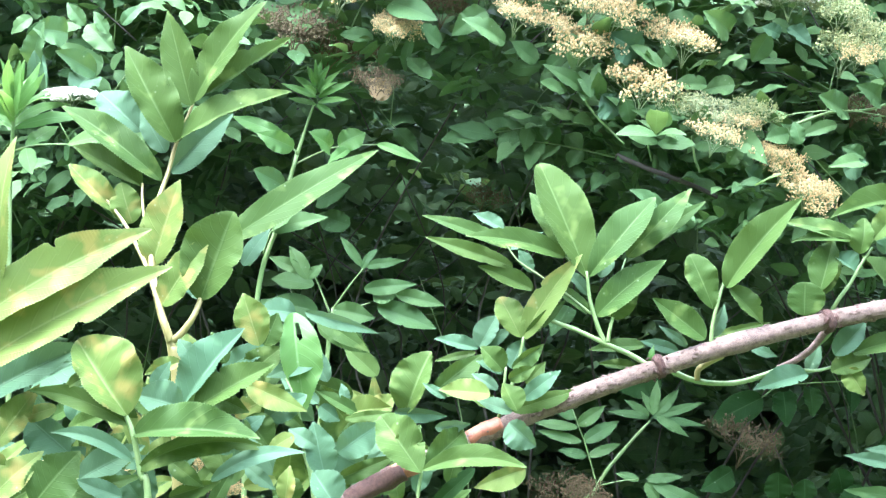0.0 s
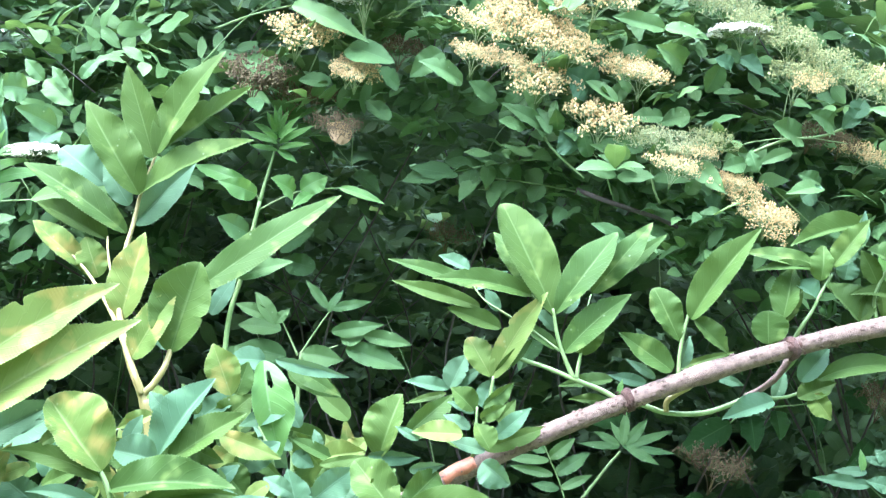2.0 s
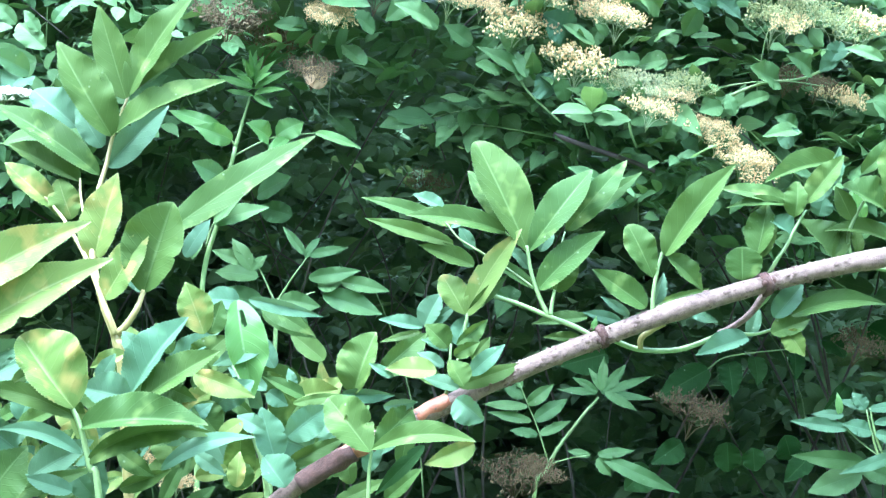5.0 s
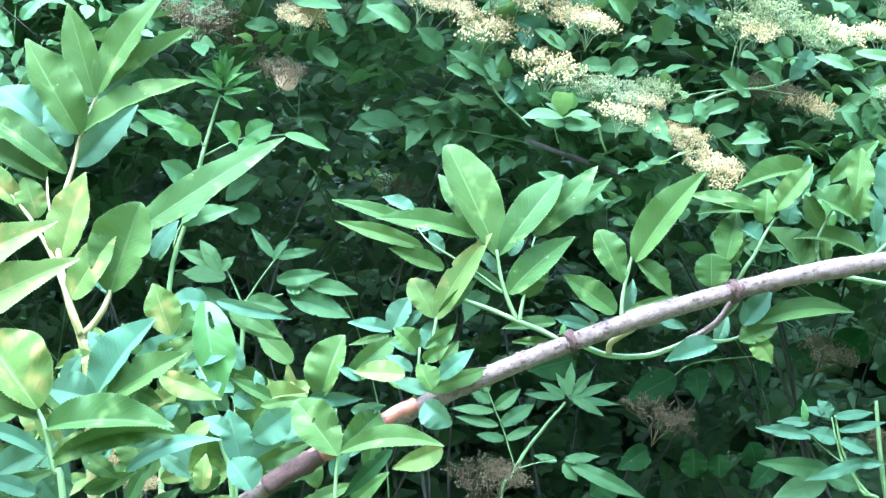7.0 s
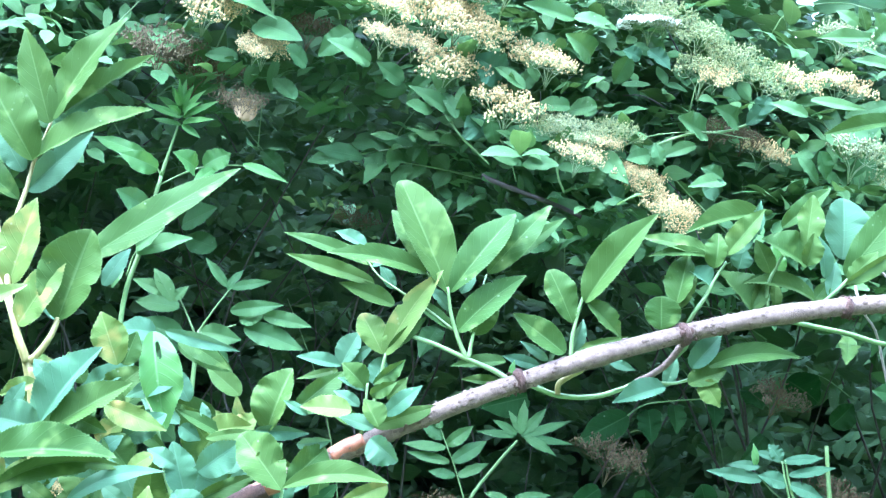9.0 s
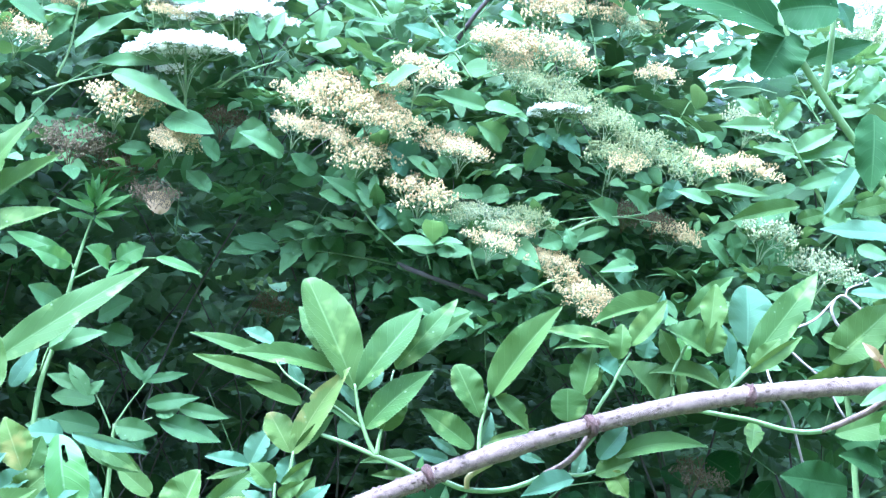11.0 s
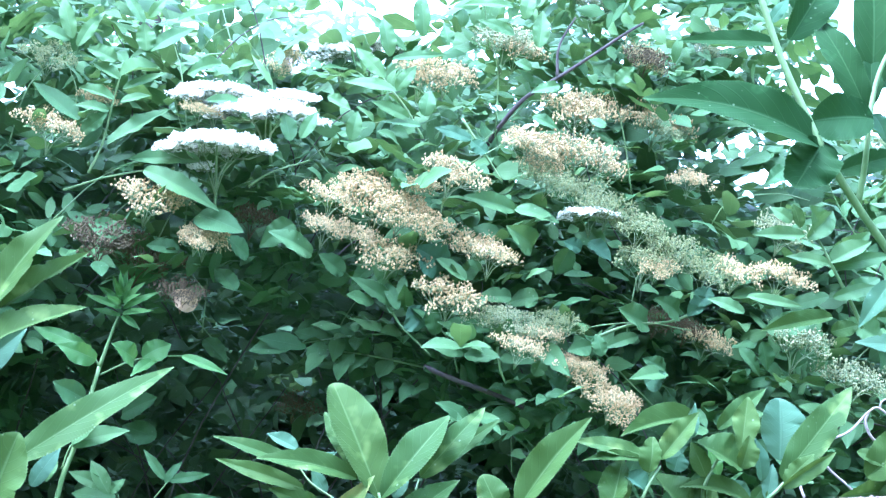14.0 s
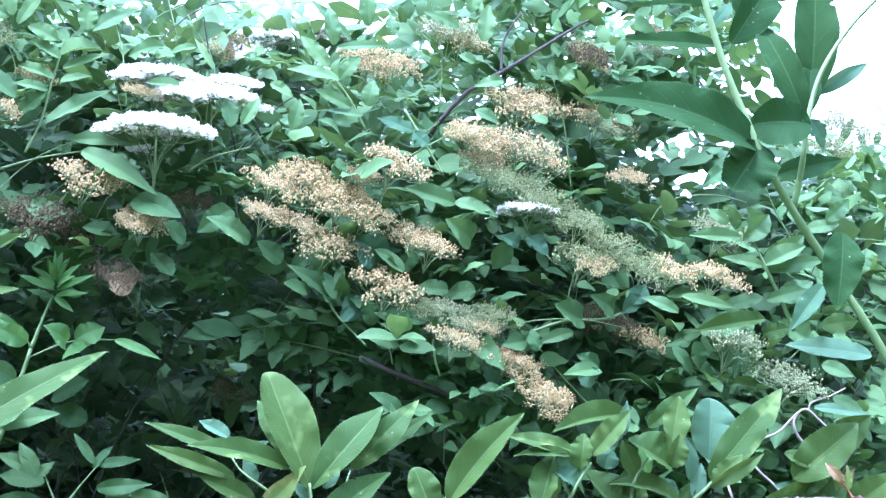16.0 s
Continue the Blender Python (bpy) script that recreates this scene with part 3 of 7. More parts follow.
# ---- flower heads ----
def umbel_meshes(seed, florets, tier, bloom):
    """A flat-topped head one metre across: rays that fork twice, and a floret or berry on each end."""
    rnd = random.Random(seed)
    rays_v, rays_f, dots_v, dots_f = [], [], [], []

    def add(data, v_all, f_all):
        v, f = data
        b = len(v_all)
        v_all += v
        f_all += [tuple(i + b for i in q) for q in f]

    hubs = []
    forks = [Vector((0.17 * math.cos(k * 1.5708 + 0.4), 0.17 * math.sin(k * 1.5708 + 0.4), -0.2)) for k in range(4)] + [Vector((0, 0, -0.17))]
    for fork in forks:
        add(tube_data([(0, 0, -0.48), fork * 0.4 + Vector((0, 0, -0.22)), fork], 0.007, 0.005, 4, 2), rays_v, rays_f)
    lobe, lobe2 = rnd.uniform(0, 6.28), rnd.uniform(0, 6.28)
    for k in range(32):
        a, r = k * 2.39996 + rnd.uniform(-0.2, 0.2), 0.42 * math.sqrt((k + 0.5) / 32) * rnd.uniform(0.85, 1.12)
        r *= 1 + 0.17 * math.sin(3 * a + lobe) + 0.1 * math.sin(5 * a + lobe2)
        hub = Vector((r * math.cos(a), r * math.sin(a), 0))
        hub.z = -0.07 - (0.55 if bloom else 0.3) * r * r + rnd.uniform(-tier, tier)
        fork = min(forks, key=lambda q: (q - hub).length)
        add(tube_data([fork, (fork + hub) * 0.5 + Vector((0, 0, -0.02)), hub], 0.004, 0.003, 3, 1), rays_v, rays_f)
        hubs.append(hub)
    for k in range(florets):
        hub = hubs[k % len(hubs)]
        spread = 0.115 if bloom else 0.075 + 0.05 * ((k % len(hubs)) * 0.618 % 1)
        a, r = rnd.uniform(0, 6.283), spread * math.sqrt(rnd.random())
        p = hub + Vector((r * math.cos(a), r * math.sin(a), 0.05 + (rnd.uniform(-0.035, 0.025) if bloom else 0.05 * (1 - (r / spread) ** 2) + rnd.gauss(0, 0.034))))
        add(tube_data([hub, p], 0.0017, 0.0014, 3, 1), rays_v, rays_f)
        b = len(dots_v)
        if bloom:
            turn = rnd.uniform(0, 6.283)
            tilt = Vector((rnd.gauss(0, 0.6) + p.x, rnd.gauss(0, 0.6) + p.y, 0.9)).normalized()
            sx = tilt.orthogonal().normalized()
            sy = tilt.cross(sx)
            s = rnd.uniform(0.022, 0.035)
            dots_v.append(p)
            for i in range(10):
                g = turn + i * 0.6283
                e = s * (1.0 if i % 2 == 0 else 0.55)
                dots_v.append(p + (sx * math.cos(g) + sy * math.sin(g)) * e + tilt * 0.007 * (1 if i % 2 == 0 else -0.2))
            dots_f += [(b, b + 1 + i, b + 1 + (i + 1) % 10) for i in range(10)]
        else:
            s = rnd.uniform(0.008, 0.0185)
            h = s * rnd.uniform(1.0, 1.5)
            dots_v += [p + Vector(q) for q in ((s, 0, 0), (0, s, 0), (-s, 0, 0), (0, -s, 0), (0, 0, h), (0, 0, -h))]
            dots_f += [(b + i, b + (i + 1) % 4, b + 4) for i in range(4)] + [(b + (i + 1) % 4, b + i, b + 5) for i in range(4)]
    out = []
    for nm, v, f in (("rays", rays_v, rays_f), ("blossom", dots_v, dots_f)):
        me = bpy.data.meshes.new(nm)
        me.from_pydata([tuple(q) for q in v], [], f)
        me.polygons.foreach_set("use_smooth", [nm == "rays"] * len(me.polygons))
        out.append(me)
    return out


UMBELS = {}
for look_name, mat, florets, tier, bloom in (("cream", CREAM, 680, 0.085, False), ("green", GREEN_BERRY, 560, 0.09, False), ("brown", BROWN, 420, 0.08, False), ("white", WHITE, 1700, 0.02, True)):
    for seed in range(5):
        rays, dots = umbel_meshes(seed * 7 + len(look_name), florets, tier, bloom)
        rays.materials.append(BROWN if look_name == "brown" else STALK_PALE)
        dots.materials.append(mat)
        UMBELS[look_name, seed] = rays, dots
UMBEL_WORDS = {"cream": "cream-coloured flower head past bloom", "green": "flower head setting small green berries", "brown": "withered brown flower head with shade put into its colour", "white": "flat white flower head in full bloom"}


def umbel(look_name, centre, wide, tilt=0.0, lean=-14.0, turn=0.0, seed=0):
    """A flower head of the bush, across its width in metres."""
    rays, dots = UMBELS[look_name, seed]
    head = new("flower_head", rays)
    head.parent = bush
    head.matrix_basis = Matrix.Translation(Vector(centre) - BASES[bush.name]) @ pose(0, 0, 0, lean, tilt, 0) @ pose(0, 0, 0, 0, 0, turn) @ Matrix.Diagonal((wide, wide, wide, 1))
    tagged(head, UMBEL_WORDS[look_name])
    caps = new("blossom", dots)
    caps.parent = head


umbel("white", (-0.161, 1.990, 2.078), 0.184, -0, 7, 133, 1)
umbel("white", (-0.097, 2.050, 2.149), 0.168, 1, 14, 209, 2)
umbel("white", (-0.180, 2.090, 2.183), 0.150, -2, 10, 301, 3)
umbel("cream", (-0.188, 2.030, 2.130), 0.065, 15, 19, 258, 4)
umbel("white", (-0.062, 2.090, 2.176), 0.094, 4, 18, 171, 0)
umbel("white", (0.009, 2.240, 2.297), 0.119, 4, 5, 55, 1)
umbel("cream", (-0.093, 2.290, 2.302), 0.100, 12, 16, 280, 2)
umbel("cream", (-0.246, 1.990, 1.993), 0.119, 18, 27, 108, 3)
umbel("cream", (-0.385, 1.990, 2.092), 0.111, 19, 21, 214, 4)
umbel("green", (-0.400, 1.990, 2.191), 0.095, 17, 33, 142, 0)
umbel("cream", (-0.338, 2.040, 2.147), 0.073, 13, 33, 316, 1)
umbel("cream", (-0.172, 1.990, 1.934), 0.087, 7, 25, 93, 2)
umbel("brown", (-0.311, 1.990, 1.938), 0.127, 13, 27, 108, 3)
umbel("cream", (0.008, 1.990, 2.000), 0.095, 19, 26, 192, 4)
umbel("cream", (0.072, 1.990, 1.991), 0.127, 15, 32, 246, 0)
umbel("cream", (0.137, 1.990, 1.963), 0.103, 20, 34, 242, 1)
umbel("cream", (-0.002, 1.990, 1.955), 0.087, 17, 22, 195, 2)
umbel("cream", (0.087, 1.990, 1.918), 0.115, 15, 29, 76, 3)
umbel("cream", (0.229, 1.990, 1.924), 0.103, 10, 18, 174, 4)
umbel("cream", (0.179, 1.990, 2.037), 0.111, 22, 18, 288, 0)
umbel("cream", (0.283, 1.990, 2.079), 0.099, 20, 16, 154, 1)
umbel("cream", (0.373, 2.040, 2.086), 0.154, 20, 17, 221, 2)
umbel("white", (0.366, 1.990, 1.985), 0.090, 1, 7, 198, 3)
umbel("green", (0.361, 1.990, 2.016), 0.119, 14, 34, 111, 4)
umbel("green", (0.439, 1.990, 1.966), 0.103, 8, 26, 342, 0)
umbel("green", (0.447, 1.990, 1.917), 0.111, 11, 21, 248, 1)
umbel("cream", (0.457, 1.960, 1.900), 0.070, 11, 33, 323, 2)
umbel("green", (0.537, 1.990, 1.908), 0.111, 12, 32, 139, 3)
umbel("cream", (0.644, 1.990, 1.902), 0.103, 17, 18, 350, 4)
umbel("cream", (0.171, 1.990, 1.862), 0.115, 10, 27, 258, 0)
umbel("green", (0.263, 1.990, 1.825), 0.103, 13, 21, 109, 1)
umbel("cream", (0.303, 1.990, 1.809), 0.071, 6, 23, 209, 2)
umbel("green", (0.323, 1.990, 1.827), 0.079, 12, 27, 48, 3)
umbel("cream", (0.344, 1.990, 1.769), 0.071, 16, 24, 245, 4)
umbel("cream", (0.400, 1.990, 1.719), 0.091, 16, 21, 176, 0)
umbel("cream", (0.537, 2.090, 2.060), 0.075, 7, 28, 347, 1)
umbel("cream", (0.268, 1.960, 1.788), 0.086, 16, 21, 217, 2)
umbel("cream", (0.364, 1.990, 1.750), 0.083, 12, 40, 113, 3)
umbel("cream", (0.404, 1.970, 1.704), 0.082, 20, 48, 95, 4)
umbel("cream", (0.047, 2.020, 2.026), 0.089, 8, 31, 350, 0)
umbel("cream", (0.104, 1.990, 1.982), 0.111, 18, 36, 112, 1)
umbel("cream", (0.042, 1.990, 1.946), 0.079, 16, 21, 118, 2)
umbel("cream", (0.208, 2.020, 1.940), 0.097, 13, 29, 37, 3)
umbel("green", (0.316, 1.990, 2.035), 0.095, 21, 36, 243, 4)
umbel("green", (0.398, 1.990, 1.991), 0.095, 13, 36, 308, 0)
umbel("green", (0.484, 1.990, 1.935), 0.103, 7, 36, 267, 1)
umbel("cream", (0.582, 1.990, 1.903), 0.087, 20, 24, 81, 2)
umbel("cream", (0.307, 2.010, 2.058), 0.088, 7, 33, 113, 3)
umbel("cream", (0.124, 2.020, 2.025), 0.080, 9, 21, 291, 4)
umbel("green", (0.223, 1.990, 1.836), 0.079, 7, 36, 223, 0)
umbel("green", (0.258, 2.090, 2.273), 0.125, 8, 21, 286, 1)
umbel("cream", (0.172, 2.070, 2.213), 0.107, 13, 27, 105, 2)
umbel("cream", (0.398, 2.140, 2.188), 0.111, 13, 33, 56, 3)
umbel("cream", (0.505, 2.140, 2.170), 0.128, 14, 31, 224, 4)
umbel("brown", (0.477, 2.090, 2.249), 0.092, 13, 33, 334, 0)
umbel("green", (0.415, 2.190, 2.378), 0.105, 7, 24, 271, 1)
umbel("cream", (0.610, 2.190, 2.332), 0.070, 14, 21, 123, 2)
umbel("green", (0.653, 1.990, 1.966), 0.103, 20, 31, 350, 3)
umbel("cream", (0.561, 2.090, 1.820), 0.100, 19, 17, 325, 4)
umbel("brown", (0.518, 2.050, 1.830), 0.074, 14, 20, 318, 0)
umbel("green", (0.666, 1.990, 1.807), 0.119, 15, 16, 268, 1)
umbel("green", (0.747, 1.990, 1.758), 0.119, 14, 20, 7, 2)
umbel("brown", (0.474, 2.040, 1.840), 0.081, 13, 33, 220, 3)
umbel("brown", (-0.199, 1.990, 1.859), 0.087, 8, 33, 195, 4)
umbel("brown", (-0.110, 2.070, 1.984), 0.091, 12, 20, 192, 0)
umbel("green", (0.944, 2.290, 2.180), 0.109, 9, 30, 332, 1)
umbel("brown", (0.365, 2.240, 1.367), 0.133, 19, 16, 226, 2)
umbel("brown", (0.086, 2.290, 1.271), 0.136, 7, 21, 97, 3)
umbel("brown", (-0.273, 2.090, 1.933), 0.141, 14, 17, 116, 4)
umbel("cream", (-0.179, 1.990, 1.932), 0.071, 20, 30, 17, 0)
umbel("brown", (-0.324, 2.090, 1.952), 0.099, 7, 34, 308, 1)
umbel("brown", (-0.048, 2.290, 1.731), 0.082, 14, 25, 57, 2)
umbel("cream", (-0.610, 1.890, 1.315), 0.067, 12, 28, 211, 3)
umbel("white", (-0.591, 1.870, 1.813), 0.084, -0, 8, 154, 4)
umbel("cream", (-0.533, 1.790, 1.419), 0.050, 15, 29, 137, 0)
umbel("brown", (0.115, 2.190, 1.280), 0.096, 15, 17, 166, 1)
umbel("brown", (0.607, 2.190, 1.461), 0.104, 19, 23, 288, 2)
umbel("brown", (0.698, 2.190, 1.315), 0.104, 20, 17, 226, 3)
umbel("cream", (0.280, 2.110, 2.273), 0.109, 11, 33, 151, 4)
umbel("cream", (0.374, 2.110, 2.171), 0.126, 10, 26, 250, 0)
umbel("cream", (0.303, 2.020, 2.089), 0.120, 19, 20, 47, 1)
umbel("cream", (0.478, 2.110, 2.259), 0.084, 21, 46, 135, 2)
umbel("green", (0.602, 2.190, 2.295), 0.078, 19, 21, 167, 3)
umbel("green", (0.515, 2.110, 2.149), 0.096, 21, 29, 306, 4)
umbel("cream", (0.139, 2.110, 2.219), 0.109, 19, 28, 264, 0)
umbel("white", (0.057, 2.340, 2.348), 0.163, 2, 8, 258, 1)
umbel("white", (-0.047, 2.390, 2.350), 0.117, -1, 8, 16, 2)
umbel("cream", (-0.090, 2.240, 2.267), 0.071, 15, 28, 135, 3)
umbel("cream", (-0.515, 1.870, 1.315), 0.096, 11, 31, 9, 4)
umbel("cream", (-0.404, 1.840, 1.335), 0.066, 17, 31, 343, 0)
umbel("cream", (-0.363, 1.840, 1.305), 0.058, 11, 18, 359, 1)
umbel("green", (1.044, 2.490, 2.288), 0.129, 14, 29, 38, 2)

# ---- leaves of the bush that stand out ----
blade(bush, (-0.302, 2.000, 2.157), (-0.345, 2.010, 2.185), 0.0062, 0.0109, LEAF_FAR)
blade(bush, (-0.301, 2.000, 2.161), (-0.248, 2.010, 2.182), 0.0218, 0.0070, LEAF_FAR)
blade(bush, (-0.297, 2.000, 2.143), (-0.236, 2.005, 2.171), 0.0085, 0.0070, LEAF_FAR)
blade(bush, (-0.299, 2.000, 2.124), (-0.258, 1.993, 2.133), 0.0085, 0.0070, LEAF_FAR)
blade(bush, (-0.309, 2.000, 2.127), (-0.362, 2.009, 2.148), 0.0062, 0.0115, LEAF_FAR)
blade(bush, (-0.314, 2.000, 2.110), (-0.364, 1.994, 2.117), 0.0070, 0.0092, LEAF_FAR)
blade(bush, (-0.356, 2.000, 2.095), (-0.427, 2.020, 2.155), 0.0108, 0.0169, LEAF_FAR)
blade(bush, (-0.314, 2.000, 2.060), (-0.231, 2.011, 2.120), 0.0169, 0.0100, LEAF_FAR)
blade(bush, (-0.350, 2.000, 2.075), (-0.316, 1.996, 2.107), 0.0124, 0.0108, LEAF_FAR)
blade(bush, (-0.371, 2.000, 2.215), (-0.390, 2.001, 2.280), 0.0109, 0.0109, LEAF_FAR)
blade(bush, (-0.364, 2.000, 2.204), (-0.330, 2.009, 2.263), 0.0093, 0.0109, LEAF_FAR)
blade(bush, (-0.375, 2.000, 2.213), (-0.421, 2.003, 2.232), 0.0093, 0.0109, LEAF_FAR)
blade(bush, (-0.308, 2.000, 2.184), (-0.352, 2.006, 2.205), 0.0109, 0.0140, LEAF_FAR)
blade(bush, (-0.272, 2.000, 2.242), (-0.303, 2.013, 2.291), 0.0079, 0.0087, LEAF_FAR)
blade(bush, (-0.266, 2.000, 2.200), (-0.273, 2.001, 2.244), 0.0129, 0.0147, LEAF_FAR)
blade(bush, (-0.265, 2.000, 2.250), (-0.241, 1.997, 2.280), 0.0079, 0.0095, LEAF_FAR)
blade(bush, (-0.262, 2.000, 2.200), (-0.200, 2.014, 2.246), 0.0126, 0.0133, LEAF_FAR)
blade(bush, (-0.225, 2.000, 2.246), (-0.143, 1.986, 2.268), 0.0126, 0.0071, LEAF_FAR)
blade(bush, (-0.160, 2.000, 2.185), (-0.210, 2.003, 2.170), 0.0079, 0.0133, LEAF_FAR)
blade(bush, (-0.115, 2.000, 2.187), (-0.152, 1.992, 2.172), 0.0063, 0.0087, LEAF_FAR)
blade(bush, (-0.088, 2.000, 2.155), (-0.119, 2.011, 2.205), 0.0046, 0.0054, LEAF_FAR)
blade(bush, (-0.058, 2.000, 2.073), (-0.070, 2.010, 2.120), 0.0101, 0.0132, LEAF_FAR)
blade(bush, (-0.184, 2.000, 2.040), (-0.289, 2.012, 2.046), 0.0124, 0.0170, LEAF_FAR)
blade(bush, (-0.044, 2.000, 2.078), (-0.022, 2.005, 2.120), 0.0093, 0.0109, LEAF_FAR)
blade(bush, (-0.134, 2.000, 2.129), (-0.182, 2.005, 2.132), 0.0077, 0.0109, LEAF_FAR)
blade(bush, (0.080, 2.000, 2.203), (0.069, 2.002, 2.265), 0.0103, 0.0135, LEAF_FAR)
blade(bush, (0.104, 2.000, 2.213), (0.043, 2.012, 2.277), 0.0072, 0.0072, LEAF_FAR)
blade(bush, (0.129, 2.000, 2.235), (0.125, 2.005, 2.306), 0.0144, 0.0104, LEAF_FAR)
blade(bush, (0.165, 2.000, 2.224), (0.160, 2.008, 2.257), 0.0106, 0.0106, LEAF_FAR)
blade(bush, (0.084, 2.000, 2.200), (0.163, 2.006, 2.212), 0.0088, 0.0071, LEAF_FAR)
blade(bush, (0.074, 2.000, 2.172), (0.032, 2.005, 2.217), 0.0119, 0.0119, LEAF_FAR)
blade(bush, (0.090, 2.000, 2.153), (0.015, 2.001, 2.167), 0.0103, 0.0111, LEAF_FAR)
blade(bush, (0.091, 2.000, 2.153), (0.119, 1.997, 2.191), 0.0111, 0.0111, LEAF_FAR)
blade(bush, (0.109, 2.000, 2.112), (0.056, 1.993, 2.134), 0.0095, 0.0102, LEAF_FAR)
blade(bush, (0.126, 2.000, 2.101), (0.069, 2.002, 2.108), 0.0071, 0.0087, LEAF_FAR)
blade(bush, (0.132, 2.000, 2.116), (0.139, 2.004, 2.155), 0.0123, 0.0123, LEAF_FAR, blunt=.6)
blade(bush, (0.199, 2.000, 2.083), (0.147, 2.008, 2.103), 0.0101, 0.0101, LEAF_BACK)
blade(bush, (0.199, 2.000, 2.081), (0.224, 1.997, 2.060), 0.0110, 0.0110, LEAF_BACK)
blade(bush, (0.028, 2.000, 2.076), (0.036, 2.000, 2.122), 0.0110, 0.0110, LEAF_FAR)
blade(bush, (-0.007, 2.000, 2.141), (0.026, 1.994, 2.120), 0.0110, 0.0079, LEAF_FAR)
blade(bush, (0.297, 2.000, 2.224), (0.305, 2.012, 2.287), 0.0128, 0.0128, LEAF_FAR)
blade(bush, (0.276, 2.000, 2.267), (0.285, 2.005, 2.309), 0.0113, 0.0113, LEAF_FAR)
blade(bush, (0.261, 2.000, 2.243), (0.207, 1.993, 2.263), 0.0096, 0.0096, LEAF_FAR)
blade(bush, (0.259, 2.000, 2.285), (0.184, 2.008, 2.292), 0.0073, 0.0096, LEAF_FAR)
blade(bush, (0.285, 2.000, 2.191), (0.261, 2.004, 2.204), 0.0078, 0.0093, LEAF_FAR)
blade(bush, (0.327, 2.000, 2.168), (0.285, 1.992, 2.154), 0.0112, 0.0096, LEAF_FAR)
blade(bush, (0.287, 2.000, 2.119), (0.324, 1.997, 2.103), 0.0111, 0.0095, LEAF_FAR)
blade(bush, (0.410, 2.000, 2.172), (0.436, 2.001, 2.200), 0.0118, 0.0118, LEAF_FAR)
blade(bush, (0.394, 2.000, 2.108), (0.370, 2.004, 2.120), 0.0084, 0.0084, LEAF_FAR)
blade(bush, (-0.646, 1.920, 1.910), (-0.668, 1.913, 1.853), 0.0138, 0.0121, LEAF_SHADED)
blade(bush, (-0.657, 1.920, 1.875), (-0.634, 1.899, 1.805), 0.0104, 0.0095, LEAF_BACK)
blade(bush, (-0.625, 1.920, 1.881), (-0.652, 1.918, 1.914), 0.0121, 0.0138, LEAF_SHADED)
blade(bush, (-0.564, 1.920, 1.856), (-0.628, 1.914, 1.882), 0.0104, 0.0096, LEAF_FAR)
blade(bush, (-0.663, 1.920, 1.917), (-0.691, 1.919, 1.894), 0.0112, 0.0112, LEAF_FAR)
blade(bush, (-0.590, 1.920, 1.907), (-0.616, 1.919, 1.937), 0.0104, 0.0104, LEAF_FAR)
blade(bush, (-0.540, 1.920, 1.908), (-0.517, 1.929, 1.939), 0.0089, 0.0104, LEAF_FAR)
blade(bush, (-0.559, 1.920, 1.896), (-0.580, 1.922, 1.927), 0.0074, 0.0089, LEAF_FAR)
stem(bush, [(0.236, 2.140, 2.115), (0.250, 2.120, 2.135), (0.284, 2.100, 2.174), (0.320, 2.100, 2.200), (0.352, 2.100, 2.221), (0.403, 2.100, 2.257), (0.445, 2.100, 2.287), (0.474, 2.110, 2.308)], 0.0040, 0.0020, BARK_DARK, "stem", "dark bare twig")
stem(bush, [(0.338, 2.100, 2.210), (0.341, 2.100, 2.262), (0.367, 2.100, 2.310)], 0.0026, 0.0014, BARK_DARK, "stem", "dark bare twig")
blade(bush, (-0.261, 2.000, 2.025), (-0.155, 1.963, 1.966), 0.0172, 0.0138, LEAF_FAR)
blade(bush, (-0.183, 2.000, 1.964), (-0.118, 1.963, 1.933), 0.0182, 0.0228, LEAF_FAR, blunt=0.14)
blade(bush, (0.263, 2.000, 1.981), (0.188, 1.973, 1.994), 0.0124, 0.0155, LEAF_FAR, blunt=0.22)
blade(bush, (0.262, 2.000, 1.983), (0.321, 1.980, 1.962), 0.0133, 0.0107, LEAF_FAR, blunt=0.14)
blade(bush, (0.096, 2.000, 2.000), (0.094, 2.000, 2.038), 0.0105, 0.0131, LEAF_FAR, blunt=0.34)
blade(bush, (-0.023, 2.000, 1.910), (-0.079, 1.957, 1.933), 0.0138, 0.0172, LEAF_FAR, blunt=0.27)
blade(bush, (0.098, 2.000, 1.835), (0.079, 2.019, 1.879), 0.0083, 0.0103, LEAF_FAR, blunt=0.27)
blade(bush, (0.101, 2.000, 1.854), (0.108, 2.012, 1.885), 0.0082, 0.0065, LEAF_FAR, blunt=0.34)
blade(bush, (0.227, 2.000, 1.808), (0.160, 2.011, 1.821), 0.0117, 0.0146, LEAF_FAR, blunt=0.12)
blade(bush, (0.241, 2.000, 1.792), (0.252, 1.972, 1.822), 0.0117, 0.0146, LEAF_FAR, blunt=0.27)
blade(bush, (0.193, 2.000, 1.879), (0.149, 2.005, 1.913), 0.0093, 0.0116, LEAF_FAR, blunt=0.12)
blade(bush, (0.211, 2.000, 1.891), (0.197, 2.002, 1.923), 0.0090, 0.0072, LEAF_FAR, blunt=0.27)
blade(bush, (0.356, 2.000, 1.926), (0.331, 1.994, 1.936), 0.0104, 0.0130, LEAF_BACK, blunt=0.14)
blade(bush, (0.368, 2.000, 1.938), (0.396, 1.987, 1.909), 0.0140, 0.0112, LEAF_BACK, blunt=0.14)
blade(bush, (0.535, 2.000, 1.861), (0.510, 2.014, 1.837), 0.0104, 0.0130, LEAF_BACK, blunt=0.24)
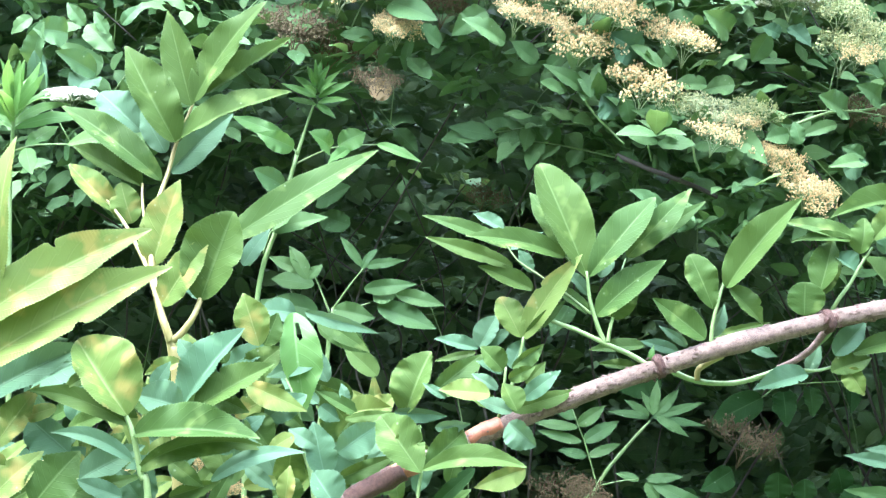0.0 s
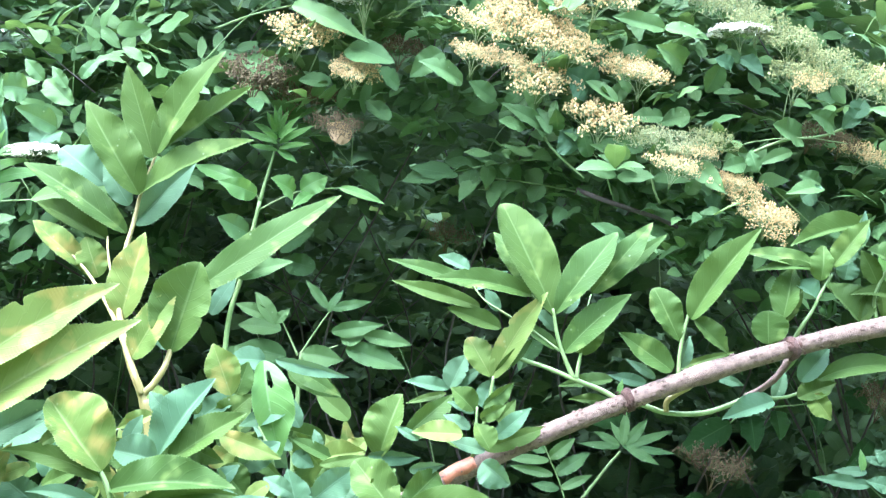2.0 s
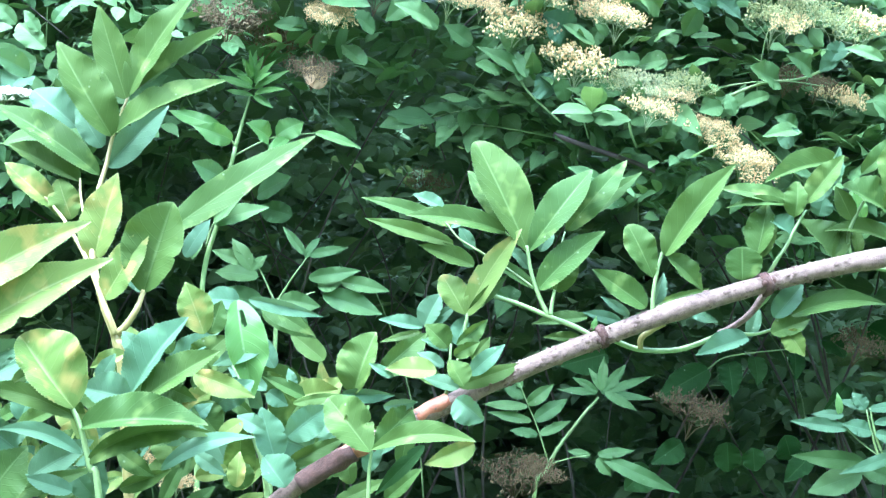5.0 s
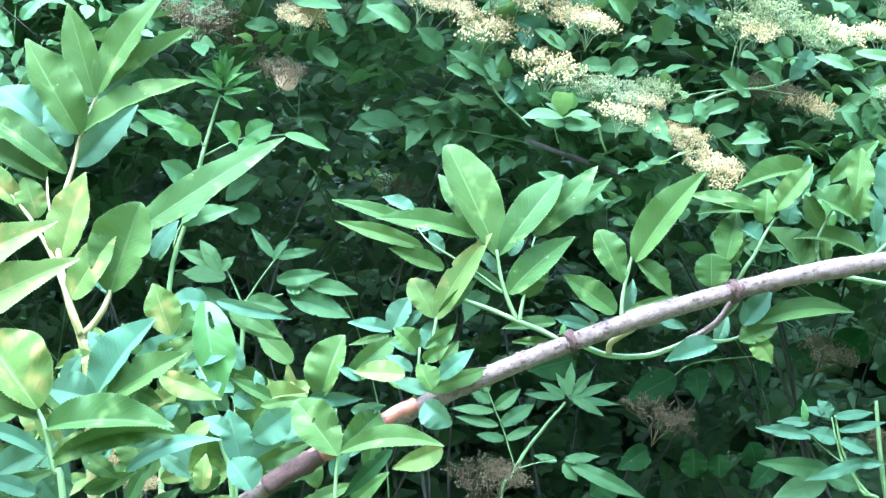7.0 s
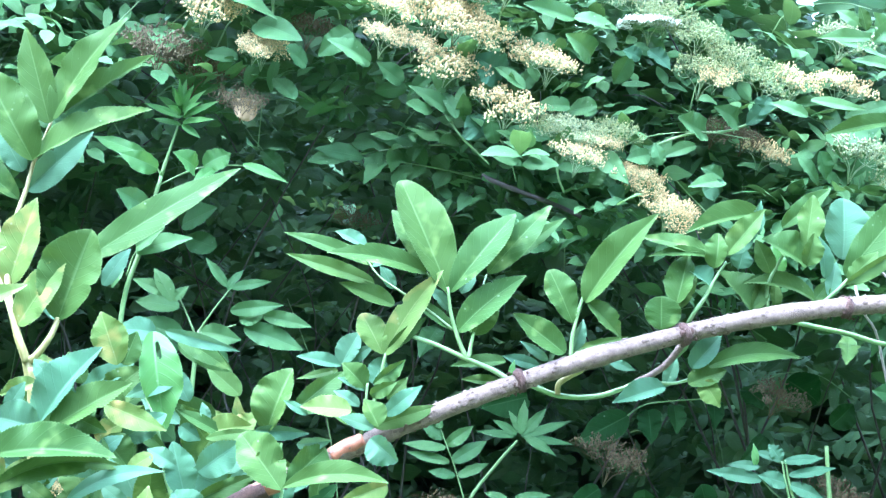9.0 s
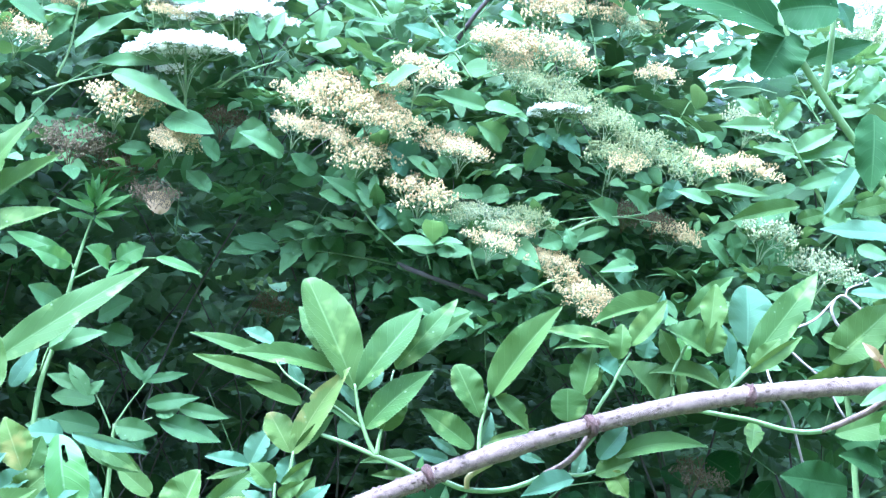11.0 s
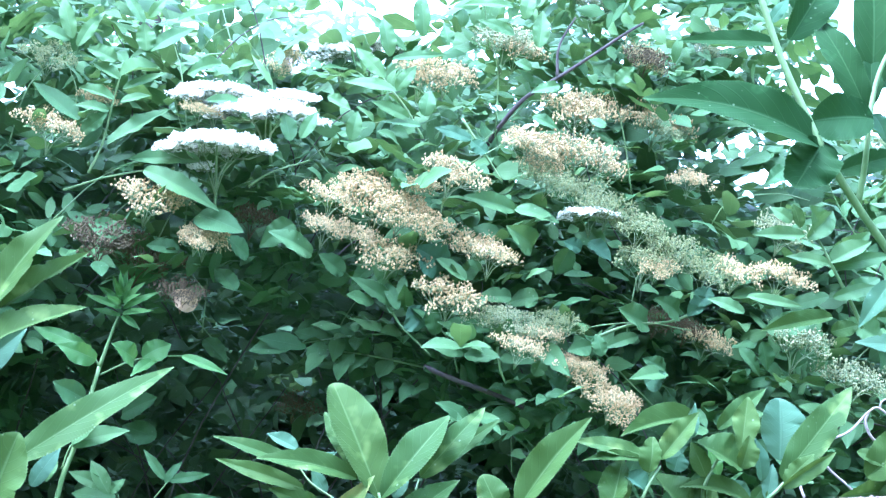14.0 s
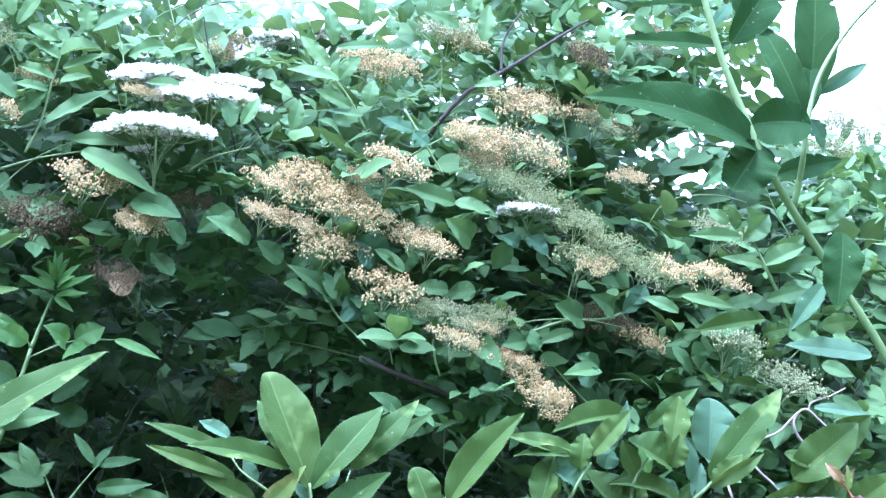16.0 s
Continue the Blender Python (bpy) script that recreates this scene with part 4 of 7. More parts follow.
blade(bush, (0.523, 2.000, 1.848), (0.542, 2.009, 1.879), 0.0155, 0.0124, LEAF_BACK, blunt=0.24)
blade(bush, (0.564, 2.000, 1.878), (0.652, 2.017, 1.909), 0.0108, 0.0086, LEAF_FAR)
blade(bush, (0.572, 2.000, 1.862), (0.646, 2.028, 1.882), 0.0108, 0.0086, LEAF_FAR)
blade(bush, (0.620, 2.000, 1.815), (0.701, 1.992, 1.841), 0.0175, 0.0219, LEAF_FAR, blunt=0.12)
blade(bush, (0.712, 2.000, 1.867), (0.653, 2.025, 1.852), 0.0110, 0.0138, LEAF_FAR, blunt=0.12)
blade(bush, (0.579, 2.000, 1.790), (0.613, 2.008, 1.751), 0.0120, 0.0096, LEAF_FAR, blunt=0.12)
blade(bush, (0.612, 2.000, 1.799), (0.623, 2.012, 1.760), 0.0146, 0.0116, LEAF_FAR, blunt=0.12)
blade(bush, (0.369, 2.000, 1.790), (0.334, 1.984, 1.779), 0.0138, 0.0110, LEAF_FAR, blunt=0.12)
blade(bush, (0.385, 2.000, 1.775), (0.377, 2.001, 1.807), 0.0114, 0.0091, LEAF_FAR, blunt=0.12)
blade(bush, (0.297, 2.000, 1.788), (0.332, 1.963, 1.746), 0.0138, 0.0172, LEAF_FAR, blunt=0.12)
blade(bush, (0.689, 2.100, 2.082), (0.644, 2.068, 2.046), 0.0151, 0.0120, LEAF_FAR, blunt=0.12)
blade(bush, (0.697, 2.000, 1.941), (0.633, 1.953, 1.946), 0.0182, 0.0228, LEAF_FAR, blunt=0.12)
blade(bush, (0.722, 2.000, 1.917), (0.757, 1.954, 1.951), 0.0185, 0.0231, LEAF_FAR, blunt=0.12)
blade(bush, (0.706, 2.000, 1.958), (0.679, 1.965, 1.991), 0.0152, 0.0190, LEAF_FAR, blunt=0.12)
blade(bush, (0.737, 2.000, 1.868), (0.783, 1.987, 1.893), 0.0149, 0.0186, LEAF_FAR, blunt=0.12)
blade(bush, (0.785, 2.000, 1.805), (0.735, 1.997, 1.835), 0.0161, 0.0201, LEAF_FAR, blunt=0.12)
blade(bush, (0.474, 2.000, 1.754), (0.416, 1.950, 1.740), 0.0103, 0.0129, LEAF_FAR)
blade(bush, (0.445, 2.000, 1.737), (0.470, 1.983, 1.752), 0.0136, 0.0170, LEAF_BACK, blunt=0.24)
blade(bush, (0.094, 2.020, 1.843), (0.032, 2.000, 1.881), 0.0100, 0.0125, LEAF_FAR)
blade(bush, (0.110, 2.020, 1.843), (0.106, 1.978, 1.866), 0.0125, 0.0100, LEAF_FAR, blunt=0.14)
blade(bush, (0.138, 2.020, 1.816), (0.114, 2.016, 1.842), 0.0280, 0.0224, LEAF_BACK, blunt=0.14)
blade(bush, (0.154, 2.020, 1.804), (0.143, 2.004, 1.844), 0.0129, 0.0103, LEAF_FAR, blunt=0.27)
blade(bush, (0.222, 2.020, 1.794), (0.154, 2.000, 1.819), 0.0114, 0.0142, LEAF_FAR, blunt=0.12)
blade(bush, (0.213, 2.020, 1.789), (0.190, 2.015, 1.830), 0.0163, 0.0130, LEAF_FAR, blunt=0.14)
blade(bush, (0.261, 2.020, 1.790), (0.229, 2.019, 1.816), 0.0114, 0.0142, LEAF_FAR, blunt=0.24)
blade(bush, (0.248, 2.020, 1.778), (0.285, 1.970, 1.764), 0.0131, 0.0163, LEAF_FAR, blunt=0.14)
blade(bush, (0.291, 2.020, 1.748), (0.308, 2.019, 1.779), 0.0097, 0.0122, LEAF_FAR, blunt=0.27)
blade(bush, (0.322, 2.020, 1.742), (0.294, 2.041, 1.784), 0.0103, 0.0129, LEAF_FAR, blunt=0.12)
blade(bush, (0.334, 2.020, 1.718), (0.309, 1.988, 1.738), 0.0164, 0.0205, LEAF_BACK, blunt=0.24)
blade(bush, (0.164, 2.020, 1.898), (0.122, 2.000, 1.925), 0.0285, 0.0228, LEAF_BACK, blunt=0.12)
blade(bush, (0.188, 2.020, 1.882), (0.210, 2.018, 1.914), 0.0107, 0.0134, LEAF_FAR, blunt=0.12)
blade(bush, (0.259, 2.020, 1.859), (0.210, 2.010, 1.857), 0.0110, 0.0138, LEAF_FAR, blunt=0.12)
blade(bush, (0.298, 2.020, 1.860), (0.255, 2.049, 1.856), 0.0143, 0.0179, LEAF_FAR, blunt=0.12)
blade(bush, (-0.026, 2.020, 1.910), (-0.066, 2.008, 1.939), 0.0103, 0.0129, LEAF_FAR, blunt=0.12)
blade(bush, (0.022, 2.020, 1.887), (-0.014, 2.005, 1.912), 0.0128, 0.0160, LEAF_FAR, blunt=0.12)
blade(bush, (0.069, 2.020, 1.904), (0.031, 2.036, 1.874), 0.0100, 0.0125, LEAF_FAR, blunt=0.12)
blade(bush, (0.085, 2.020, 1.880), (0.060, 1.992, 1.906), 0.0159, 0.0127, LEAF_FAR, blunt=0.12)
blade(bush, (-0.113, 2.020, 1.909), (-0.144, 1.990, 1.930), 0.0132, 0.0165, LEAF_FAR, blunt=0.12)
blade(bush, (-0.128, 2.020, 1.860), (-0.163, 2.049, 1.898), 0.0117, 0.0146, LEAF_FAR, blunt=0.12)
blade(bush, (-0.183, 2.020, 1.835), (-0.214, 2.008, 1.857), 0.0180, 0.0144, LEAF_DEAD)
blade(bush, (-0.209, 2.020, 1.915), (-0.258, 2.029, 1.925), 0.0110, 0.0138, LEAF_FAR, blunt=0.12)
blade(bush, (-0.598, 1.870, 1.885), (-0.635, 1.844, 1.886), 0.0234, 0.0187, LEAF_FAR, blunt=0.12)
blade(bush, (-0.641, 1.870, 1.839), (-0.624, 1.844, 1.893), 0.0181, 0.0144, LEAF_FAR, blunt=0.12)
blade(bush, (-0.625, 1.860, 1.807), (-0.632, 1.839, 1.855), 0.0125, 0.0100, LEAF_BACK, blunt=0.24)
blade(bush, (-0.572, 1.920, 1.842), (-0.613, 1.873, 1.862), 0.0148, 0.0185, LEAF_FAR, blunt=0.12)
blade(bush, (-0.551, 1.920, 1.873), (-0.597, 1.943, 1.916), 0.0172, 0.0138, LEAF_FAR, blunt=0.12)
blade(bush, (-0.580, 1.920, 1.834), (-0.587, 1.871, 1.803), 0.0230, 0.0184, LEAF_BACK, blunt=0.12)
blade(bush, (-0.290, 2.020, 1.938), (-0.338, 2.016, 1.953), 0.0174, 0.0139, LEAF_FAR, blunt=0.12)
blade(bush, (-0.051, 2.020, 1.958), (-0.097, 2.009, 1.923), 0.0203, 0.0162, LEAF_FAR, blunt=0.12)
blade(bush, (-0.188, 2.220, 1.817), (-0.152, 2.201, 1.780), 0.0151, 0.0120, LEAF_FAR, blunt=0.12)
blade(bush, (-0.307, 2.220, 1.701), (-0.253, 2.194, 1.725), 0.0222, 0.0178, LEAF_FAR, blunt=0.12)
blade(bush, (-0.254, 2.220, 1.667), (-0.309, 2.237, 1.685), 0.0208, 0.0166, LEAF_FAR, blunt=0.12)
blade(bush, (-0.339, 2.120, 1.524), (-0.385, 2.093, 1.539), 0.0216, 0.0173, LEAF_FAR, blunt=0.12)
blade(bush, (0.454, 2.020, 1.823), (0.406, 1.981, 1.840), 0.0177, 0.0221, LEAF_FAR, blunt=0.12)
blade(bush, (0.439, 2.020, 1.807), (0.390, 2.010, 1.789), 0.0086, 0.0108, LEAF_FAR, blunt=0.12)
blade(bush, (0.478, 2.020, 1.761), (0.446, 2.017, 1.775), 0.0141, 0.0113, LEAF_FAR, blunt=0.12)
blade(bush, (0.500, 2.020, 1.840), (0.461, 1.988, 1.857), 0.0183, 0.0147, LEAF_FAR, blunt=0.12)
blade(bush, (0.391, 2.020, 1.933), (0.368, 2.023, 1.966), 0.0111, 0.0139, LEAF_FAR, blunt=0.12)
blade(bush, (0.344, 2.020, 1.933), (0.326, 2.048, 1.898), 0.0166, 0.0133, LEAF_FAR, blunt=0.12)
blade(bush, (0.289, 2.020, 1.932), (0.251, 1.974, 1.952), 0.0217, 0.0173, LEAF_FAR, blunt=0.12)
# Hollow leaves; their shade is painted by the darker leaf colour.
blade(bush, (0.392, 2.300, 1.418), (0.314, 2.302, 1.376), 0.0240, 0.0240, LEAF_SHADED, blunt=0.22)
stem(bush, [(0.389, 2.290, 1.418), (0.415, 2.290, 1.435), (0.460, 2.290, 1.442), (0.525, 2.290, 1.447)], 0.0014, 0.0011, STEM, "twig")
blade(bush, (0.424, 2.300, 1.427), (0.422, 2.261, 1.377), 0.0171, 0.0213, LEAF_SHADED, blunt=0.34)
blade(bush, (0.465, 2.300, 1.436), (0.462, 2.262, 1.393), 0.0172, 0.0138, LEAF_SHADED, blunt=0.22)
blade(bush, (0.528, 2.300, 1.443), (0.521, 2.263, 1.401), 0.0156, 0.0125, LEAF_SHADED, blunt=0.12)
blade(bush, (0.585, 2.300, 1.467), (0.597, 2.259, 1.432), 0.0174, 0.0217, LEAF_SHADED, blunt=0.12)
blade(bush, (0.609, 2.300, 1.388), (0.560, 2.255, 1.347), 0.0152, 0.0121, LEAF_SHADED, blunt=0.12)
blade(bush, (0.418, 2.300, 1.302), (0.422, 2.320, 1.253), 0.0187, 0.0234, LEAF_SHADED, blunt=0.22)
blade(bush, (0.346, 2.300, 1.303), (0.296, 2.275, 1.274), 0.0213, 0.0171, LEAF_SHADED, blunt=0.22)
blade(bush, (0.508, 2.300, 1.311), (0.524, 2.325, 1.269), 0.0194, 0.0242, LEAF_SHADED, blunt=0.22)
blade(bush, (0.458, 2.300, 1.293), (0.461, 2.306, 1.255), 0.0161, 0.0201, LEAF_SHADED, blunt=0.34)
blade(bush, (0.292, 2.300, 1.266), (0.254, 2.290, 1.232), 0.0279, 0.0223, LEAF_SHADED, blunt=0.12)
blade(bush, (0.552, 2.300, 1.282), (0.506, 2.300, 1.238), 0.0148, 0.0184, LEAF_SHADED, blunt=0.12)
blade(bush, (0.231, 2.300, 1.445), (0.157, 2.270, 1.428), 0.0267, 0.0213, LEAF_SHADED, blunt=0.12)
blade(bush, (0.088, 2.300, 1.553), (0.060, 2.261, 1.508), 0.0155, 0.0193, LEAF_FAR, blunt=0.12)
blade(bush, (0.647, 2.300, 1.478), (0.703, 2.309, 1.441), 0.0282, 0.0353, LEAF_SHADED, blunt=0.12)
blade(bush, (0.718, 2.300, 1.405), (0.756, 2.302, 1.441), 0.0177, 0.0221, LEAF_SHADED, blunt=0.12)
pinnate(bush, (0.150, 2.160, 1.772), (-0.031, 2.130, 1.796), 0.058, 0.031, 4, LEAF_FAR, STEM, 0.03, 31)
pinnate(bush, (0.096, 2.160, 1.824), (-0.046, 2.130, 1.800), 0.058, 0.031, 3, LEAF_FAR, STEM, 0.03, 32)
stem(bush, [(-0.375, 2.020, 1.998), (-0.322, 2.020, 2.017), (-0.264, 2.020, 2.030)], 0.0018, 0.0013, STEM, "twig")
stem(bush, [(-0.342, 2.020, 2.024), (-0.325, 2.020, 2.066), (-0.314, 2.020, 2.125), (-0.305, 2.020, 2.168)], 0.0021, 0.0013, STEM, "twig")
stem(bush, [(-0.116, 2.020, 2.010), (-0.085, 2.020, 2.032), (-0.030, 2.020, 2.051)], 0.0018, 0.0011, STEM, "twig")
stem(bush, [(-0.162, 2.020, 1.975), (-0.163, 2.020, 2.033), (-0.164, 2.020, 2.076)], 0.0026, 0.0016, STEM, "twig")
stem(bush, [(0.131, 2.020, 2.088), (0.105, 2.020, 2.133), (0.079, 2.020, 2.166), (0.066, 2.020, 2.187)], 0.0021, 0.0013, STEM, "twig")
stem(bush, [(0.380, 2.020, 1.805), (0.429, 2.020, 1.823), (0.486, 2.020, 1.829), (0.528, 2.020, 1.847), (0.557, 2.020, 1.865)], 0.0024, 0.0016, STEM, "twig")
stem(bush, [(0.187, 2.020, 2.120), (0.221, 2.020, 2.067), (0.247, 2.020, 2.026)], 0.0021, 0.0014, STEM, "twig")
stem(bush, [(0.086, 2.020, 1.844), (0.102, 2.020, 1.817), (0.126, 2.020, 1.793), (0.146, 2.020, 1.774)], 0.0021, 0.0013, STEM, "twig")
stem(bush, [(0.240, 2.020, 1.788), (0.244, 2.020, 1.756), (0.252, 2.020, 1.736)], 0.0021, 0.0016, STEM, "twig")
stem(bush, [(0.138, 2.060, 1.763), (0.186, 2.060, 1.744), (0.250, 2.060, 1.721), (0.282, 2.060, 1.706)], 0.004, 0.003, BARK_DARK, "twig", "dark bare twig")

# ---- hedge added far behind to stop sky showing through the hollow ----
hedge = thing("hedge", (0, 6.0, 0), "dense dark green hedge added behind the bush to block sky gaps", "hedge")
spots_hedge = []
while len(spots_hedge) < 5200:
    p = (rnd.uniform(-4.5, 5.0), rnd.uniform(5.4, 6.6), rnd.uniform(0.0, 3.0))
    if p[2] < 1.5 + 0.2 * p[1] and not open_sky(*p):
        spots_hedge.append(p)
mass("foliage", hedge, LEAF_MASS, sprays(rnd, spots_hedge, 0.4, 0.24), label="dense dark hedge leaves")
for k in range(10):
    stem(hedge, [(-4.2 + k, 6.0, 0), (-4.1 + k, 6.05, 1.2), (-4.3 + k, 6.0, 2.2)], 0.03, 0.012, BARK_DARK, "trunk", sides=6)

# ---- unseen tall hedge closing the place behind and beside the eye, added to cut skylight ----
unseen_hedge = thing("hedge", (0, -5.0, 0), "unseen tall green hedge added behind to cut low sky light", "hedge")
spots_tall = []
for _ in range(7000):
    a = rnd.uniform(math.radians(125), math.radians(415))
    far = rnd.uniform(4.2, 5.2)
    spots_tall.append((far * math.sin(a - math.pi / 2) * -1.0, -far * math.cos(a - math.pi / 2) * -1.0, rnd.uniform(0.0, 4.8)))
mass("foliage", unseen_hedge, LEAF_MASS, sprays(rnd, spots_tall, 0.42, 0.24), label="leaves of the added unseen hedge")
for k in range(9):
    a = math.pi * (1 + k / 8)
    stem(unseen_hedge, [(4.7 * math.cos(a), 4.7 * math.sin(a), 0), (4.75 * math.cos(a), 4.7 * math.sin(a), 2.0), (4.7 * math.cos(a), 4.6 * math.sin(a), 4.2)], 0.05, 0.015, BARK_DARK, "trunk", sides=6)

# ---- far tree against the sky ----
def far_tree(px, py, height, spread, seed):
    rnd = random.Random(seed)
    tree = thing("tree", (px, py, 0), "tall pale-green tree in bright light behind the bush", "tree", "trees behind the bush")
    stem(tree, [(px, py, 0), (px + 0.1, py, height * 0.3), (px - 0.1, py + 0.1, height * 0.65), (px, py, height * 0.95)], 0.14, 0.03, BARK_DARK, "trunk", sides=10)
    spots = []
    for k in range(9):
        a, h = k * 2.4, height * (0.28 + 0.07 * k)
        end = Vector((px + math.cos(a) * spread * 0.8, py + math.sin(a) * spread * 0.8, h + spread * 0.5))
        stem(tree, [(px, py, h - 0.2), Vector((px, py, h)) * 0.5 + end * 0.5 + Vector((0, 0, -0.1)), end], 0.04, 0.01, BARK_DARK, "limb", sides=6)
        for _ in range(80):
            s = rnd.uniform(0.35, 1.05)
            spots.append(Vector((px, py, h)).lerp(end, s) + Vector((rnd.gauss(0, 0.45), rnd.gauss(0, 0.45), rnd.gauss(-0.1, 0.4))))
    mass("crown", tree, LEAF_TREE, sprays(rnd, spots, 0.26, 0.15, Vector((0, -0.3, 0.6)), 0.9, 0.5))


far_tree(-1.05, 8.0, 5.6, 1.0, 3)
far_tree(-4.2, 8.5, 5.0, 1.9, 4)
far_tree(5.2, 9.0, 4.6, 1.9, 5)

# ---- the bare branch with its side shoots ----
branch = thing("elder_branch", (-0.353, 1.500, 1.172), "grey-brown woody elder branch with green side shoots", "branch")
BRANCH_LINE = [(-0.353, 1.500, 1.172), (-0.229, 1.500, 1.284), (-0.161, 1.500, 1.338), (-0.109, 1.500, 1.365), (-0.035, 1.500, 1.400), (0.051, 1.500, 1.438), (0.140, 1.500, 1.472), (0.223, 1.500, 1.500), (0.311, 1.500, 1.524), (0.393, 1.500, 1.542), (0.482, 1.500, 1.555), (0.559, 1.500, 1.561), (0.633, 1.500, 1.563), (0.727, 1.500, 1.556), (0.839, 1.500, 1.540)]
bark = stem(branch, BRANCH_LINE, 0.0095, 0.0095, BARK, "bark", "grey-brown bark with rows of corky warts", sides=14, rough=0.1, swell=((0.5, 0.012, 0.18), (0.665, 0.012, 0.16), (0.83, 0.01, 0.1)))


def knot(parent, centre, axis, radius, seed):
    """A wrinkled ring where old shoots broke away."""
    rnd = random.Random(seed)
    axis = Vector(axis).normalized()
    sx = axis.orthogonal().normalized()
    sy = axis.cross(sx)
    verts, faces = [], []
    rings, sides = 7, 16
    for i in range(rings):
        s = i / (rings - 1) * 2 - 1
        for k in range(sides):
            a = 2 * math.pi * k / sides
            r = radius * (0.93 + 0.04 * (1 - s * s) + (0.2 * rnd.random() if 0 < i < rings - 1 else -0.06))
            verts.append(Vector(centre) + axis * (s * radius * 0.38 + rnd.uniform(-0.0018, 0.0018)) + (sx * math.cos(a) + sy * math.sin(a)) * r)
    for i in range(rings - 1):
        for k in range(sides):
            a, b = i * sides + k, i * sides + (k + 1) % sides
            faces.append((a, b, b + sides, a + sides))
    part("knot", verts, faces, KNOT, parent, "wrinkled red-brown knot")
    for _ in range(16):
        a = rnd.uniform(0, 6.283)
        out = sx * math.cos(a) + sy * math.sin(a)
        c = Vector(centre) + out * radius * 1.05 + axis * rnd.uniform(-0.8, 0.8) * radius
        tang = axis.cross(out)
        g = radius * rnd.uniform(0.14, 0.36)
        ring = [c + axis * math.cos(k * math.pi / 3) * g * 0.7 + tang * math.sin(k * math.pi / 3) * g * 1.2 - out * g * 0.6 for k in range(6)]
        part("bud_scar", [*ring, c + out * g * rnd.uniform(0.3, 0.8)], [(k, (k + 1) % 6, 6) for k in range(6)], KNOT, parent)


def warts(parent, points, radius, count, seed):
    """Corky warts scattered in loose rows over the bark."""
    rnd = random.Random(seed)
    line = smooth_line(points, 12)
    verts, faces = [], []
    for _ in range(count):
        i = rnd.randrange(1, len(line) - 1)
        d = (line[i + 1] - line[i - 1]).normalized()
        sx = d.orthogonal().normalized()
        sy = d.cross(sx)
        a = rnd.randrange(12) * math.pi / 6 + rnd.gauss(0, 0.12)
        out = sx * math.cos(a) + sy * math.sin(a)
        c = line[i].lerp(line[i + 1], rnd.random()) + out * radius * 1.02
        tang = d.cross(out)
        s = rnd.uniform(0.0009, 0.0025)
        b = len(verts)
        for k in range(6):
            g = k * math.pi / 3
            verts.append(c + d * math.cos(g) * s * rnd.uniform(1.1, 1.7) + tang * math.sin(g) * s - out * 0.0006)
        verts.append(c + out * s * 0.65)
        faces += [(b + k, b + (k + 1) % 6, b + 6) for k in range(6)]
    part("wart_cover", verts, faces, LENTICEL, parent, "dark corky warts", kind="stuff")


knot(bark, (0.140, 1.500, 1.473), (0.023, 0.003, 0.008), 0.0116, 0)
knot(bark, (0.311, 1.500, 1.523), (0.023, 0.004, 0.006), 0.0116, 1)
knot(bark, (0.484, 1.500, 1.554), (0.025, -0.003, -0.005), 0.0112, 2)
knot(bark, (0.645, 1.500, 1.562), (0.025, 0.003, -0.006), 0.0126, 3)
warts(bark, BRANCH_LINE, 0.0098, 900, 5)
stem(bark, [(-0.051, 1.500, 1.393), (-0.035, 1.500, 1.402), (-0.018, 1.500, 1.410)], 0.0101, 0.0100, BARK_RED, "bare_wood", "orange-red patch of bare wood", sides=12, rough=0.12)
stem(bark, [(-0.131, 1.490, 1.356), (-0.117, 1.490, 1.363), (-0.104, 1.490, 1.368)], 0.0085, 0.0102, BARK_RED, "stub", "pinkish cut stub", sides=12, rough=0.2)
stem(bark, [(-0.174, 1.490, 1.329), (-0.145, 1.490, 1.346), (-0.117, 1.490, 1.361)], 0.0108, 0.0104, KNOT, "dead_wood", "dark brown dead wood below the stub", sides=12, rough=0.25)
shoot_a = stem(bark, [(0.137, 1.500, 1.469), (0.114, 1.500, 1.483), (0.088, 1.500, 1.494), (0.056, 1.500, 1.508), (0.024, 1.500, 1.520), (0.009, 1.530, 1.534)], 0.0030, 0.0020, STEM, "side_shoot", "smooth green side shoot")
shoot_b = stem(bark, [(0.085, 1.500, 1.496), (0.077, 1.500, 1.514), (0.069, 1.500, 1.540), (0.065, 1.500, 1.569)], 0.0027, 0.0016, STEM, "side_shoot", "smooth green side shoot")
stem(shoot_b, [(0.071, 1.505, 1.525), (0.044, 1.510, 1.546), (0.017, 1.515, 1.564), (-0.005, 1.520, 1.579), (-0.019, 1.525, 1.597)], 0.0016, 0.0009, STEM, "stem", "slender green stalk")
stem(shoot_b, [(0.089, 1.505, 1.523), (0.097, 1.510, 1.553), (0.107, 1.525, 1.584)], 0.0016, 0.001, STEM, "stem", "slender green stalk")
stem(shoot_b, [(0.066, 1.500, 1.562), (0.052, 1.510, 1.575), (0.043, 1.510, 1.584)], 0.0014, 0.0009, STEM, "stem", "slender green stalk")
blade(shoot_b, (0.066, 1.500, 1.563), (0.015, 1.525, 1.684), 0.0197, 0.0302, LEAF, peak=.55, blunt=.85)
blade(shoot_b, (0.047, 1.540, 1.595), (0.006, 1.559, 1.657), 0.0136, 0.0168, LEAF)
blade(shoot_b, (0.043, 1.500, 1.583), (-0.059, 1.483, 1.602), 0.0086, 0.0151, LEAF, bow=-0.04)
